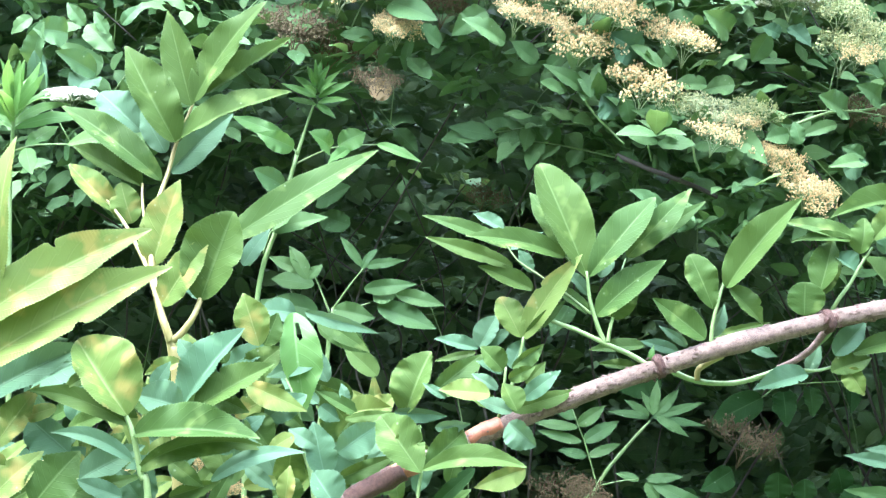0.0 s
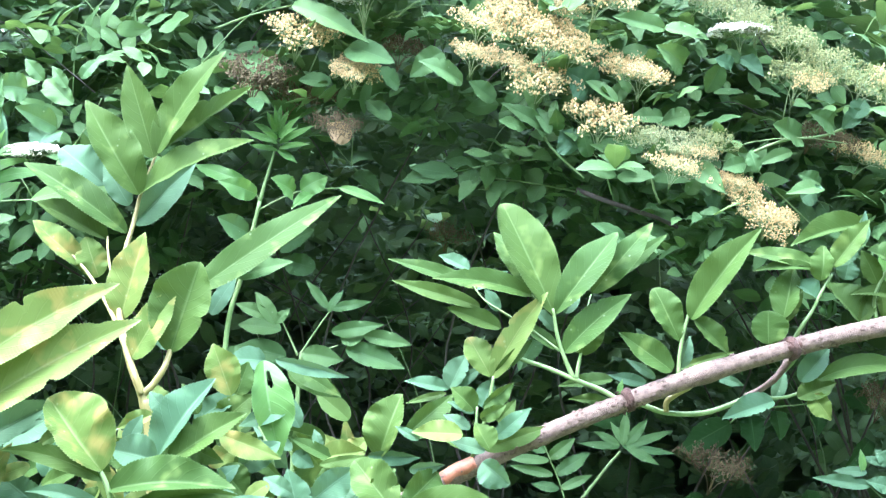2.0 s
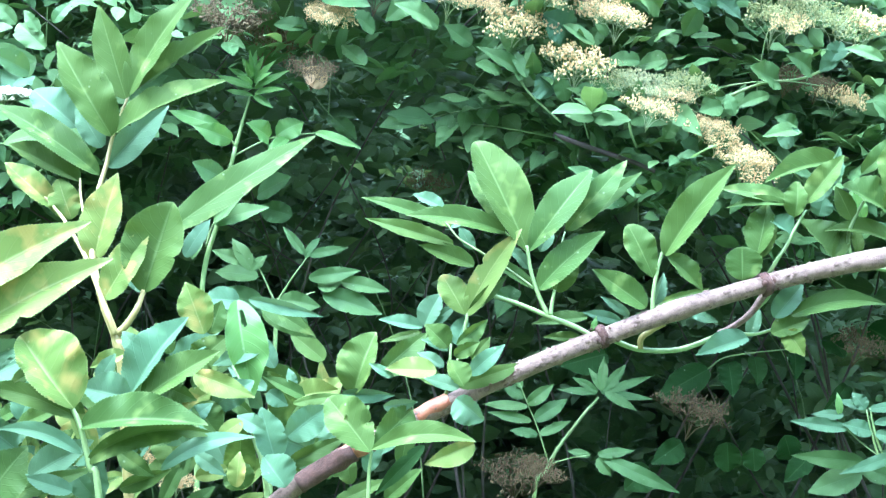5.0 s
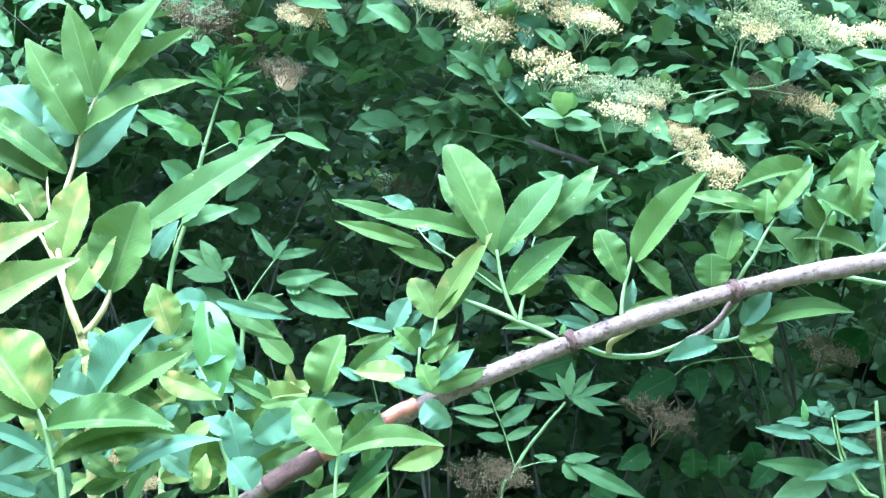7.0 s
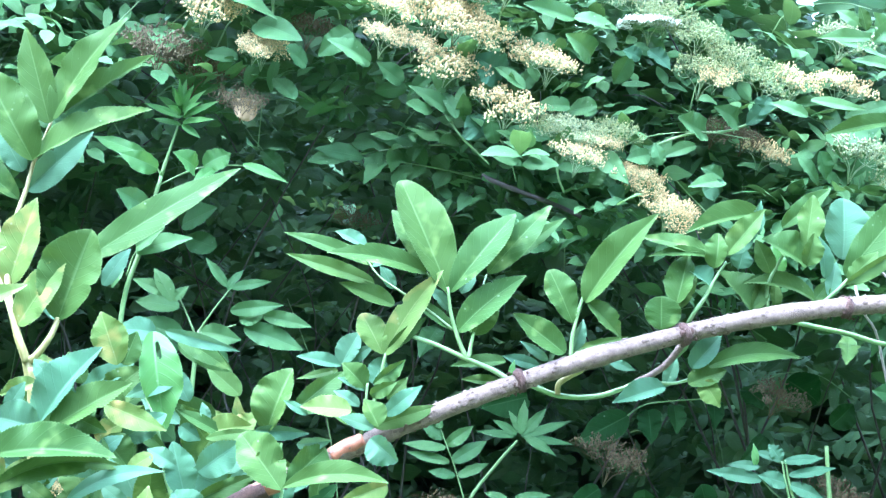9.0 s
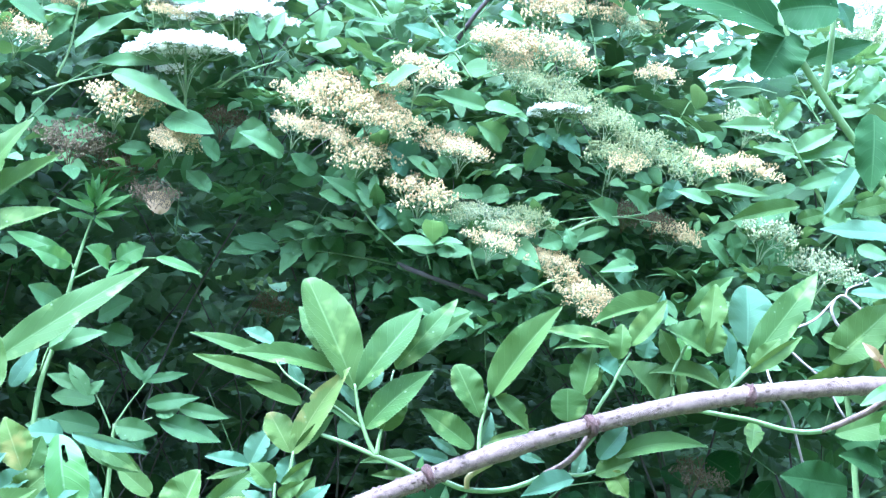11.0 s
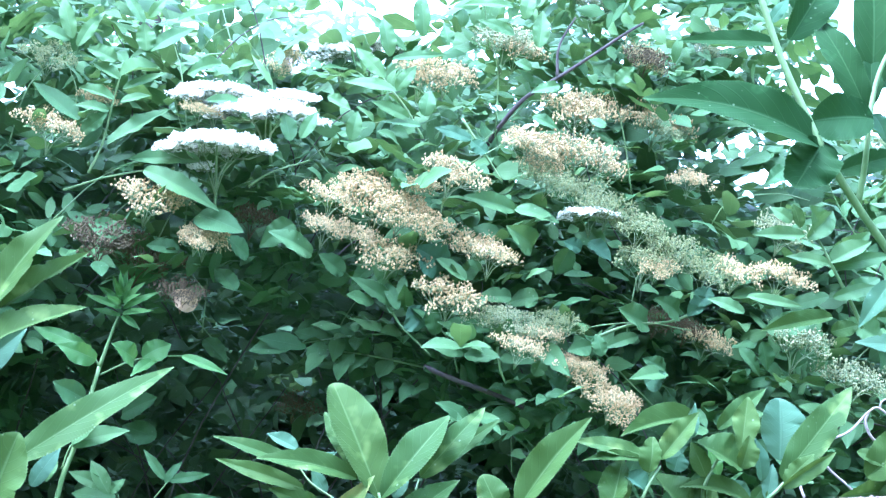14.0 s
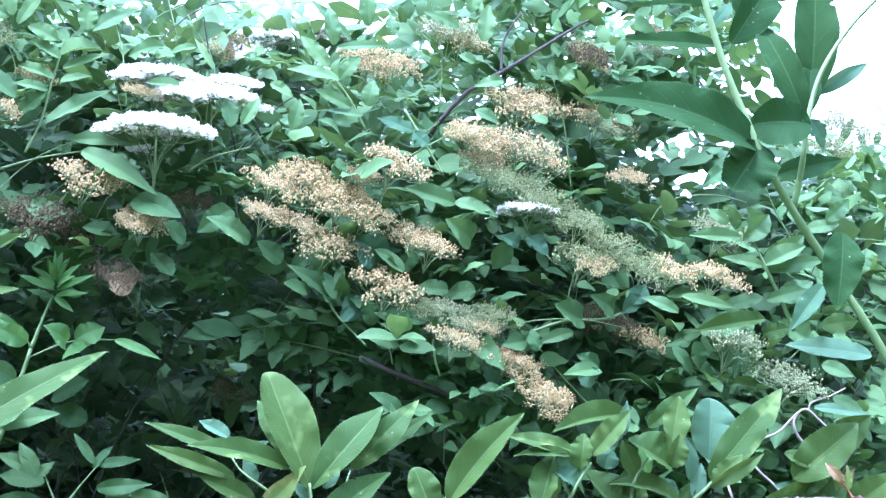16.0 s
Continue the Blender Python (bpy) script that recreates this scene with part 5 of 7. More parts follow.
blade(shoot_b, (-0.013, 1.530, 1.593), (-0.107, 1.526, 1.627), 0.0067, 0.0101, LEAF)
blade(shoot_b, (-0.021, 1.560, 1.615), (-0.054, 1.567, 1.632), 0.0055, 0.0103, LEAF_BACK)
blade(shoot_b, (-0.011, 1.500, 1.572), (-0.103, 1.511, 1.602), 0.0079, 0.0098, LEAF)
blade(shoot_b, (0.010, 1.500, 1.549), (-0.047, 1.500, 1.572), 0.0079, 0.0125, LEAF)
blade(shoot_b, (0.067, 1.500, 1.563), (0.140, 1.527, 1.654), 0.0217, 0.0145, LEAF, peak=.5)
blade(shoot_b, (0.109, 1.530, 1.586), (0.179, 1.543, 1.664), 0.0134, 0.0147, LEAF)
blade(shoot_b, (0.117, 1.550, 1.593), (0.197, 1.566, 1.652), 0.0095, 0.0088, LEAF)
blade(shoot_b, (0.076, 1.500, 1.523), (0.147, 1.500, 1.583), 0.0183, 0.0131, LEAF, bow=0.03)
blade(shoot_b, (0.095, 1.530, 1.521), (0.113, 1.531, 1.573), 0.0107, 0.0174, LEAF)
blade(shoot_b, (0.071, 1.510, 1.525), (0.020, 1.513, 1.560), 0.0053, 0.0099, LEAF)
blade(shoot_b, (0.069, 1.540, 1.546), (0.046, 1.539, 1.573), 0.0054, 0.0075, LEAF_BACK)
blade(shoot_b, (0.010, 1.550, 1.569), (-0.005, 1.552, 1.595), 0.0068, 0.0075, LEAF_BACK)
blade(shoot_b, (0.081, 1.540, 1.565), (0.096, 1.547, 1.590), 0.0075, 0.0075, LEAF_BACK)
blade(shoot_b, (-0.015, 1.560, 1.594), (0.021, 1.559, 1.613), 0.0076, 0.0062, LEAF_BACK)
blade(shoot_b, (0.131, 1.560, 1.494), (0.072, 1.548, 1.488), 0.0054, 0.0102, LEAF)
blade(shoot_b, (0.173, 1.530, 1.495), (0.144, 1.527, 1.515), 0.0060, 0.0046, LEAF_BACK)
blade(shoot_b, (0.165, 1.540, 1.489), (0.125, 1.536, 1.499), 0.0067, 0.0073, LEAF_BACK)
blade(shoot_b, (0.126, 1.560, 1.470), (0.084, 1.564, 1.474), 0.0041, 0.0075, LEAF)
shoot_c = stem(bark, [(0.087, 1.490, 1.496), (0.089, 1.490, 1.509), (0.092, 1.490, 1.522)], 0.0023, 0.0016, STEM, "side_shoot", "smooth green side shoot")
shoot_d = stem(bark, [(0.193, 1.500, 1.496), (0.195, 1.500, 1.520), (0.202, 1.500, 1.549), (0.208, 1.500, 1.567)], 0.0023, 0.0016, STEM, "side_shoot", "short green side shoot")
blade(shoot_d, (0.187, 1.500, 1.502), (0.133, 1.502, 1.543), 0.0118, 0.0163, LEAF)
blade(shoot_d, (0.195, 1.500, 1.533), (0.171, 1.503, 1.589), 0.0150, 0.0176, LEAF, peak=.6, blunt=.9)
blade(shoot_d, (0.208, 1.500, 1.555), (0.284, 1.495, 1.649), 0.0229, 0.0105, LEAF, bow=0.03)
blade(shoot_d, (0.211, 1.500, 1.555), (0.247, 1.501, 1.518), 0.0150, 0.0078, LEAF)
blade(shoot_d, (0.198, 1.520, 1.505), (0.210, 1.523, 1.539), 0.0046, 0.0086, LEAF_BACK)
blade(shoot_d, (0.199, 1.540, 1.505), (0.259, 1.534, 1.522), 0.0047, 0.0060, LEAF)
blade(shoot_d, (0.240, 1.540, 1.495), (0.267, 1.533, 1.486), 0.0053, 0.0060, LEAF_BACK)
blade(shoot_d, (0.130, 1.500, 1.478), (0.135, 1.499, 1.494), 0.0033, 0.0033, LEAF_YOUNG)
under = stem(bark, [(0.149, 1.530, 1.472), (0.181, 1.530, 1.459), (0.217, 1.530, 1.457), (0.246, 1.530, 1.464), (0.281, 1.530, 1.480), (0.315, 1.530, 1.506), (0.324, 1.530, 1.521)], 0.0031, 0.0023, STEM, "side_shoot", "green shoot curving under the branch")
stem(under, [(0.266, 1.528, 1.474), (0.284, 1.528, 1.482), (0.302, 1.528, 1.496), (0.317, 1.528, 1.517)], 0.0030, 0.0042, BARK, "stem", "brown woody foot of the shoot", sides=10, rough=0.12)
stem(under, [(0.183, 1.525, 1.459), (0.184, 1.525, 1.470), (0.194, 1.525, 1.478), (0.209, 1.525, 1.486)], 0.0030, 0.0034, STEM_OLIVE, "stem", "yellowish forked stalk")
spur = stem(under, [(0.286, 1.530, 1.473), (0.310, 1.530, 1.473), (0.339, 1.530, 1.483)], 0.002, 0.0015, STEM, "twig")
blade(spur, (0.323, 1.520, 1.489), (0.356, 1.519, 1.525), 0.0136, 0.0095, LEAF_BACK)
blade(spur, (0.320, 1.520, 1.472), (0.362, 1.524, 1.487), 0.0141, 0.0088, LEAF)
blade(spur, (0.335, 1.520, 1.475), (0.352, 1.511, 1.449), 0.0095, 0.0136, LEAF_OLIVE)
blade(spur, (0.342, 1.520, 1.491), (0.437, 1.503, 1.501), 0.0136, 0.0088, LEAF, bow=0.08)
blade(spur, (0.300, 1.540, 1.469), (0.313, 1.544, 1.500), 0.0081, 0.0068, LEAF_BACK)
blade(spur, (0.295, 1.520, 1.469), (0.240, 1.511, 1.452), 0.0066, 0.0158, LEAF_BACK)
upright = stem(bark, [(0.314, 1.510, 1.529), (0.322, 1.500, 1.546), (0.334, 1.500, 1.563), (0.343, 1.500, 1.580), (0.356, 1.500, 1.600)], 0.0025, 0.0014, STEM, "side_shoot", "green side shoot with pale underleaves")
blade(upright, (0.303, 1.500, 1.554), (0.321, 1.517, 1.611), 0.0188, 0.0087, LEAF)
blade(upright, (0.287, 1.500, 1.528), (0.288, 1.500, 1.563), 0.0188, 0.0200, LEAF, peak=.5, blunt=1)
blade(upright, (0.340, 1.510, 1.612), (0.267, 1.511, 1.626), 0.0081, 0.0115, LEAF)
blade(upright, (0.337, 1.500, 1.606), (0.275, 1.504, 1.605), 0.0041, 0.0075, LEAF, bow=-0.05)
blade(upright, (0.344, 1.500, 1.593), (0.350, 1.504, 1.631), 0.0148, 0.0075, LEAF, blunt=.6)
blade(upright, (0.338, 1.500, 1.575), (0.318, 1.506, 1.592), 0.0054, 0.0168, LEAF_BACK)
blade(upright, (0.311, 1.520, 1.552), (0.331, 1.524, 1.589), 0.0054, 0.0061, LEAF)
blade(upright, (0.401, 1.530, 1.653), (0.319, 1.517, 1.632), 0.0049, 0.0186, LEAF, bow=-0.05)
blade(upright, (0.356, 1.500, 1.607), (0.399, 1.504, 1.657), 0.0148, 0.0088, LEAF)
blade(upright, (0.376, 1.520, 1.623), (0.399, 1.518, 1.668), 0.0041, 0.0137, LEAF_BACK)
blade(upright, (0.362, 1.520, 1.612), (0.392, 1.522, 1.635), 0.0069, 0.0110, LEAF_BACK)
blade(upright, (0.379, 1.540, 1.596), (0.386, 1.541, 1.619), 0.0124, 0.0118, LEAF_BACK)
mid_shoot = stem(bark, [(0.408, 1.530, 1.554), (0.407, 1.530, 1.575), (0.416, 1.530, 1.596), (0.429, 1.530, 1.617)], 0.0023, 0.0014, STEM, "side_shoot", "leafy green side shoot")
blade(mid_shoot, (0.391, 1.530, 1.550), (0.356, 1.543, 1.594), 0.0082, 0.0275, LEAF)
blade(mid_shoot, (0.391, 1.530, 1.550), (0.409, 1.540, 1.593), 0.0069, 0.0103, LEAF)
blade(mid_shoot, (0.458, 1.530, 1.563), (0.383, 1.530, 1.580), 0.0062, 0.0145, LEAF, bow=-0.10)
blade(mid_shoot, (0.460, 1.550, 1.567), (0.440, 1.548, 1.590), 0.0055, 0.0105, LEAF_BACK)
blade(mid_shoot, (0.411, 1.530, 1.591), (0.396, 1.531, 1.627), 0.0111, 0.0103, LEAF)
blade(mid_shoot, (0.429, 1.550, 1.592), (0.420, 1.551, 1.624), 0.0070, 0.0084, LEAF_YOUNG)
blade(mid_shoot, (0.451, 1.530, 1.600), (0.401, 1.527, 1.627), 0.0111, 0.0262, LEAF, blunt=.3)
blade(mid_shoot, (0.435, 1.570, 1.644), (0.491, 1.569, 1.690), 0.0128, 0.0078, LEAF)
blade(mid_shoot, (0.449, 1.530, 1.615), (0.463, 1.546, 1.678), 0.0138, 0.0146, LEAF, peak=.55)
blade(mid_shoot, (0.449, 1.530, 1.600), (0.460, 1.530, 1.636), 0.0097, 0.0138, LEAF)
blade(mid_shoot, (0.476, 1.550, 1.588), (0.471, 1.549, 1.634), 0.0070, 0.0105, LEAF_BACK)
blade(mid_shoot, (0.422, 1.550, 1.555), (0.423, 1.559, 1.587), 0.0062, 0.0070, LEAF)
end_shoot = stem(bark, [(0.465, 1.550, 1.556), (0.481, 1.550, 1.568), (0.501, 1.550, 1.587), (0.518, 1.550, 1.611)], 0.0025, 0.0016, STEM, "side_shoot", "leafy green side shoot")
blade(end_shoot, (0.512, 1.600, 1.613), (0.518, 1.611, 1.684), 0.0261, 0.0297, LEAF_BACK, peak=.5, blunt=.8, label="pale blue-green leaf underside")
blade(end_shoot, (0.498, 1.550, 1.591), (0.595, 1.584, 1.697), 0.0197, 0.0175, LEAF)
blade(end_shoot, (0.498, 1.540, 1.585), (0.532, 1.542, 1.617), 0.0104, 0.0104, LEAF)
blade(end_shoot, (0.492, 1.530, 1.581), (0.558, 1.544, 1.620), 0.0055, 0.0104, LEAF)
blade(end_shoot, (0.481, 1.550, 1.567), (0.491, 1.557, 1.607), 0.0084, 0.0090, LEAF_BACK)
blade(end_shoot, (0.462, 1.550, 1.561), (0.485, 1.557, 1.588), 0.0077, 0.0077, LEAF)
tail = stem(bark, [(0.400, 1.530, 1.546), (0.462, 1.530, 1.534), (0.493, 1.530, 1.528), (0.529, 1.530, 1.518), (0.557, 1.530, 1.515), (0.579, 1.530, 1.518)], 0.0026, 0.0028, STEM, "side_shoot", "green shoot looping under the branch")
stem(tail, [(0.569, 1.530, 1.516), (0.595, 1.530, 1.525), (0.625, 1.525, 1.539), (0.642, 1.515, 1.553), (0.648, 1.505, 1.560)], 0.0032, 0.0046, BARK, "stem", "brown twig leaving the knot", sides=10, rough=0.12)
stem(tail, [(0.639, 1.490, 1.564), (0.630, 1.490, 1.580), (0.621, 1.490, 1.591)], 0.0014, 0.0008, BARK_RED, "stem", "withered leaf stalk")
blade(tail, (0.502, 1.550, 1.525), (0.483, 1.502, 1.495), 0.0084, 0.0105, LEAF)
# Leaves beneath the branch, dimmed by the shaded colour.
blade(tail, (0.632, 1.630, 1.453), (0.547, 1.609, 1.467), 0.0295, 0.0236, LEAF_SHADED)
blade(tail, (0.628, 1.630, 1.499), (0.676, 1.629, 1.528), 0.0176, 0.0220, LEAF_SHADED)
blade(tail, (0.666, 1.610, 1.473), (0.613, 1.589, 1.489), 0.0148, 0.0185, LEAF_SHADED)
blade(tail, (0.630, 1.480, 1.562), (0.588, 1.450, 1.543), 0.0077, 0.0071, LEAF_YOUNG, blunt=0.5)
blade(tail, (0.629, 1.480, 1.534), (0.617, 1.480, 1.511), 0.0077, 0.0083, LEAF_YOUNG, blunt=0.6)
blade(tail, (0.622, 1.490, 1.590), (0.606, 1.490, 1.609), 0.0060, 0.0042, LEAF_DEAD)
blade(tail, (0.629, 1.490, 1.581), (0.629, 1.490, 1.607), 0.0036, 0.0048, LEAF_OLIVE, blunt=0.4)
blade(tail, (0.610, 1.600, 1.513), (0.727, 1.600, 1.538), 0.0128, 0.0179, LEAF)
low_shoot = stem(bark, [(-0.028, 1.510, 1.402), (-0.021, 1.495, 1.420), (-0.018, 1.480, 1.440), (-0.016, 1.480, 1.469)], 0.0023, 0.0014, STEM, "side_shoot", "bushy green side shoot")
blade(low_shoot, (-0.019, 1.480, 1.465), (-0.042, 1.481, 1.489), 0.0090, 0.0149, LEAF)
blade(low_shoot, (-0.019, 1.490, 1.462), (-0.046, 1.488, 1.474), 0.0040, 0.0071, LEAF_BACK)
blade(low_shoot, (-0.010, 1.480, 1.468), (0.022, 1.483, 1.493), 0.0052, 0.0110, LEAF)
blade(low_shoot, (-0.010, 1.500, 1.467), (0.001, 1.509, 1.498), 0.0118, 0.0098, LEAF_BACK)
blade(low_shoot, (-0.013, 1.470, 1.457), (0.013, 1.467, 1.470), 0.0064, 0.0084, LEAF)
blade(low_shoot, (0.002, 1.480, 1.437), (0.039, 1.477, 1.467), 0.0097, 0.0090, LEAF_BACK)
blade(low_shoot, (-0.009, 1.490, 1.425), (0.061, 1.494, 1.448), 0.0078, 0.0097, LEAF)
blade(low_shoot, (-0.004, 1.460, 1.426), (-0.019, 1.468, 1.453), 0.0077, 0.0153, LEAF)
blade(low_shoot, (-0.009, 1.470, 1.424), (-0.044, 1.471, 1.435), 0.0064, 0.0096, LEAF_BACK)
blade(low_shoot, (-0.024, 1.500, 1.428), (-0.053, 1.500, 1.439), 0.0066, 0.0092, LEAF)
blade(low_shoot, (-0.024, 1.500, 1.445), (-0.051, 1.505, 1.461), 0.0052, 0.0079, LEAF_BACK)
blade(low_shoot, (0.005, 1.500, 1.452), (0.025, 1.506, 1.475), 0.0066, 0.0079, LEAF)
low_tip = stem(bark, [(-0.012, 1.500, 1.440), (-0.004, 1.500, 1.469), (0.002, 1.500, 1.500)], 0.0023, 0.0016, STEM, "side_shoot", "green side shoot with yellowing leaf")
blade(low_tip, (0.001, 1.500, 1.498), (0.060, 1.495, 1.586), 0.0145, 0.0131, LEAF_OLIVE, bow=0.04)
blade(low_tip, (-0.001, 1.500, 1.499), (-0.024, 1.512, 1.542), 0.0138, 0.0157, LEAF_OLIVE, peak=.55, blunt=.6)
blade(low_tip, (0.004, 1.500, 1.503), (0.044, 1.498, 1.539), 0.0052, 0.0079, LEAF)
blade(low_tip, (-0.045, 1.550, 1.487), (-0.092, 1.547, 1.496), 0.0054, 0.0102, LEAF_BACK)
blade(low_tip, (-0.044, 1.550, 1.488), (-0.026, 1.559, 1.523), 0.0149, 0.0102, LEAF_BACK, blunt=.3)
blade(low_tip, (-0.043, 1.550, 1.487), (-0.009, 1.551, 1.510), 0.0068, 0.0075, LEAF_BACK)
blade(low_tip, (-0.048, 1.560, 1.482), (-0.092, 1.562, 1.472), 0.0041, 0.0047, LEAF)

# ---- tall shoot with long leaves ----
tall = thing("elder_shoot", (-0.331, 1.570, 0.806), "tall upright elder shoot with yellowish stem and long leaflets", "shrub shoot", "elder shoots in front")
stem(tall, [(-0.308, 1.570, 0.160), (-0.337, 1.570, 0.806), (-0.365, 1.570, 1.307), (-0.371, 1.570, 1.440), (-0.376, 1.570, 1.480)], 0.0062, 0.0056, STEM_OLIVE, "stem", "yellowish green stem")
stem(tall, [(-0.375, 1.570, 1.464), (-0.380, 1.570, 1.487), (-0.393, 1.580, 1.516), (-0.406, 1.600, 1.548), (-0.416, 1.620, 1.580), (-0.422, 1.650, 1.617), (-0.420, 1.670, 1.655), (-0.414, 1.680, 1.683), (-0.408, 1.690, 1.719), (-0.398, 1.690, 1.745), (-0.392, 1.700, 1.768)], 0.0052, 0.0016, STEM_OLIVE, "stem", "yellowish green stem")
stem(tall, [(-0.379, 1.570, 1.485), (-0.367, 1.570, 1.496), (-0.355, 1.570, 1.514), (-0.350, 1.580, 1.533)], 0.0044, 0.003, STEM_OLIVE, "stem", "yellowish green stem")
stem(tall, [(-0.379, 1.565, 1.486), (-0.386, 1.565, 1.507), (-0.398, 1.580, 1.531), (-0.414, 1.600, 1.563), (-0.434, 1.630, 1.590), (-0.454, 1.650, 1.617), (-0.471, 1.670, 1.634), (-0.489, 1.680, 1.653)], 0.0036, 0.0016, STEM_OLIVE, "stem", "yellowish green stem")
stem(tall, [(-0.414, 1.620, 1.570), (-0.422, 1.630, 1.590), (-0.438, 1.660, 1.644), (-0.444, 1.680, 1.669)], 0.002, 0.0014, STEM_OLIVE, "stem", "yellowish green stem")
blade(tall, (-0.390, 1.680, 1.762), (-0.423, 1.684, 1.875), 0.0210, 0.0194, LEAF)
blade(tall, (-0.386, 1.680, 1.767), (-0.305, 1.675, 1.888), 0.0254, 0.0180, LEAF, bow=0.03)
blade(tall, (-0.382, 1.680, 1.768), (-0.275, 1.683, 1.846), 0.0210, 0.0075, LEAF)
blade(tall, (-0.407, 1.680, 1.718), (-0.473, 1.679, 1.834), 0.0165, 0.0314, LEAF)
blade(tall, (-0.406, 1.680, 1.718), (-0.274, 1.664, 1.781), 0.0269, 0.0105, LEAF, bow=0.01)
blade(tall, (-0.424, 1.730, 1.689), (-0.351, 1.735, 1.763), 0.0154, 0.0231, LEAF_BACK)
blade(tall, (-0.422, 1.680, 1.673), (-0.560, 1.712, 1.769), 0.0120, 0.0224, LEAF, bow=-0.02)
blade(tall, (-0.450, 1.700, 1.668), (-0.541, 1.715, 1.718), 0.0076, 0.0242, LEAF)
blade(tall, (-0.463, 1.740, 1.739), (-0.522, 1.752, 1.790), 0.0171, 0.0263, LEAF_BACK, blunt=.4)
blade(tall, (-0.430, 1.730, 1.712), (-0.462, 1.731, 1.766), 0.0139, 0.0139, LEAF_BACK)
blade(tall, (-0.474, 1.680, 1.635), (-0.537, 1.688, 1.693), 0.0089, 0.0194, LEAF_OLIVE)
blade(tall, (-0.454, 1.680, 1.622), (-0.471, 1.682, 1.671), 0.0179, 0.0179, LEAF_OLIVE, blunt=.4)
blade(tall, (-0.414, 1.620, 1.570), (-0.387, 1.621, 1.668), 0.0272, 0.0216, LEAF_OLIVE, peak=.45)
blade(tall, (-0.393, 1.580, 1.525), (-0.343, 1.577, 1.601), 0.0215, 0.0190, LEAF_OLIVE)
blade(tall, (-0.350, 1.580, 1.531), (-0.318, 1.582, 1.630), 0.0391, 0.0293, LEAF, peak=.52, blunt=.5)
blade(tall, (-0.325, 1.600, 1.600), (-0.165, 1.660, 1.718), 0.0212, 0.0184, LEAF, bow=-0.02, peak=.36)
blade(tall, (-0.328, 1.710, 1.577), (-0.300, 1.723, 1.623), 0.0106, 0.0106, LEAF_BACK)
blade(tall, (-0.378, 1.700, 1.536), (-0.407, 1.710, 1.574), 0.0068, 0.0068, LEAF_BACK)
broad = thing("elder_shoot", (-0.563, 1.400, 0.896), "elder shoot with broad yellowing leaflets", "shrub shoot", "elder shoots in front")
stem(broad, [(-0.570, 1.420, 0.322), (-0.571, 1.420, 0.888), (-0.572, 1.420, 1.263), (-0.545, 1.420, 1.396), (-0.531, 1.420, 1.462), (-0.517, 1.420, 1.541)], 0.007, 0.003, STEM_OLIVE, "stem", "yellowish green stem")
blade(broad, (-0.549, 1.420, 1.495), (-0.379, 1.452, 1.604), 0.0300, 0.0230, LEAF_OLIVE, tilt=0.1)
blade(broad, (-0.547, 1.420, 1.450), (-0.358, 1.454, 1.567), 0.0340, 0.0240, LEAF_OLIVE, tilt=0.1)
blade(broad, (-0.517, 1.420, 1.538), (-0.514, 1.424, 1.690), 0.0202, 0.0127, LEAF_OLIVE)
blade(broad, (-0.553, 1.470, 1.424), (-0.444, 1.467, 1.482), 0.0260, 0.0163, LEAF_BACK)
blade(broad, (-0.474, 1.420, 1.325), (-0.434, 1.429, 1.377), 0.0250, 0.0280, LEAF)
blade(broad, (-0.519, 1.420, 1.328), (-0.471, 1.431, 1.376), 0.0163, 0.0163, LEAF_OLIVE)
blade(broad, (-0.456, 1.470, 1.371), (-0.504, 1.481, 1.406), 0.0233, 0.0168, LEAF_BACK, blunt=.4)
blade(broad, (-0.526, 1.450, 1.377), (-0.489, 1.468, 1.440), 0.0166, 0.0154, LEAF_OLIVE)
blade(broad, (-0.470, 1.500, 1.323), (-0.386, 1.489, 1.349), 0.0093, 0.0105, LEAF)
blade(broad, (-0.507, 1.470, 1.451), (-0.459, 1.474, 1.463), 0.0092, 0.0104, LEAF_BACK)
blade(broad, (-0.432, 1.470, 1.453), (-0.464, 1.464, 1.435), 0.0064, 0.0090, LEAF)
blade(broad, (-0.471, 1.470, 1.417), (-0.508, 1.463, 1.403), 0.0090, 0.0090, LEAF_OLIVE)
low = thing("elder_shoot", (-0.337, 1.400, 0.905), "leafy elder shoot with a green stalk", "shrub shoot", "elder shoots in front")
stem(low, [(-0.305, 1.400, 0.353), (-0.331, 1.400, 0.905), (-0.355, 1.400, 1.310), (-0.365, 1.400, 1.358), (-0.374, 1.400, 1.396), (-0.382, 1.400, 1.415)], 0.0045, 0.0022, STEM, "stem", "green stalk")
blade(low, (-0.380, 1.400, 1.414), (-0.438, 1.412, 1.487), 0.0123, 0.0444, LEAF_OLIVE, peak=.5, blunt=.5)
blade(low, (-0.379, 1.400, 1.406), (-0.484, 1.408, 1.436), 0.0093, 0.0118, LEAF, bow=-0.07)
blade(low, (-0.373, 1.400, 1.371), (-0.458, 1.402, 1.396), 0.0061, 0.0098, LEAF_BACK, bow=-0.10)
blade(low, (-0.374, 1.400, 1.396), (-0.250, 1.383, 1.397), 0.0271, 0.0073, LEAF, bow=0.05)
blade(low, (-0.368, 1.400, 1.363), (-0.241, 1.398, 1.386), 0.0098, 0.0136, LEAF, bow=0.12)
blade(low, (-0.338, 1.450, 1.421), (-0.384, 1.444, 1.433), 0.0128, 0.0223, LEAF_BACK, blunt=.4)
blade(low, (-0.339, 1.460, 1.423), (-0.285, 1.484, 1.504), 0.0282, 0.0090, LEAF_BACK)
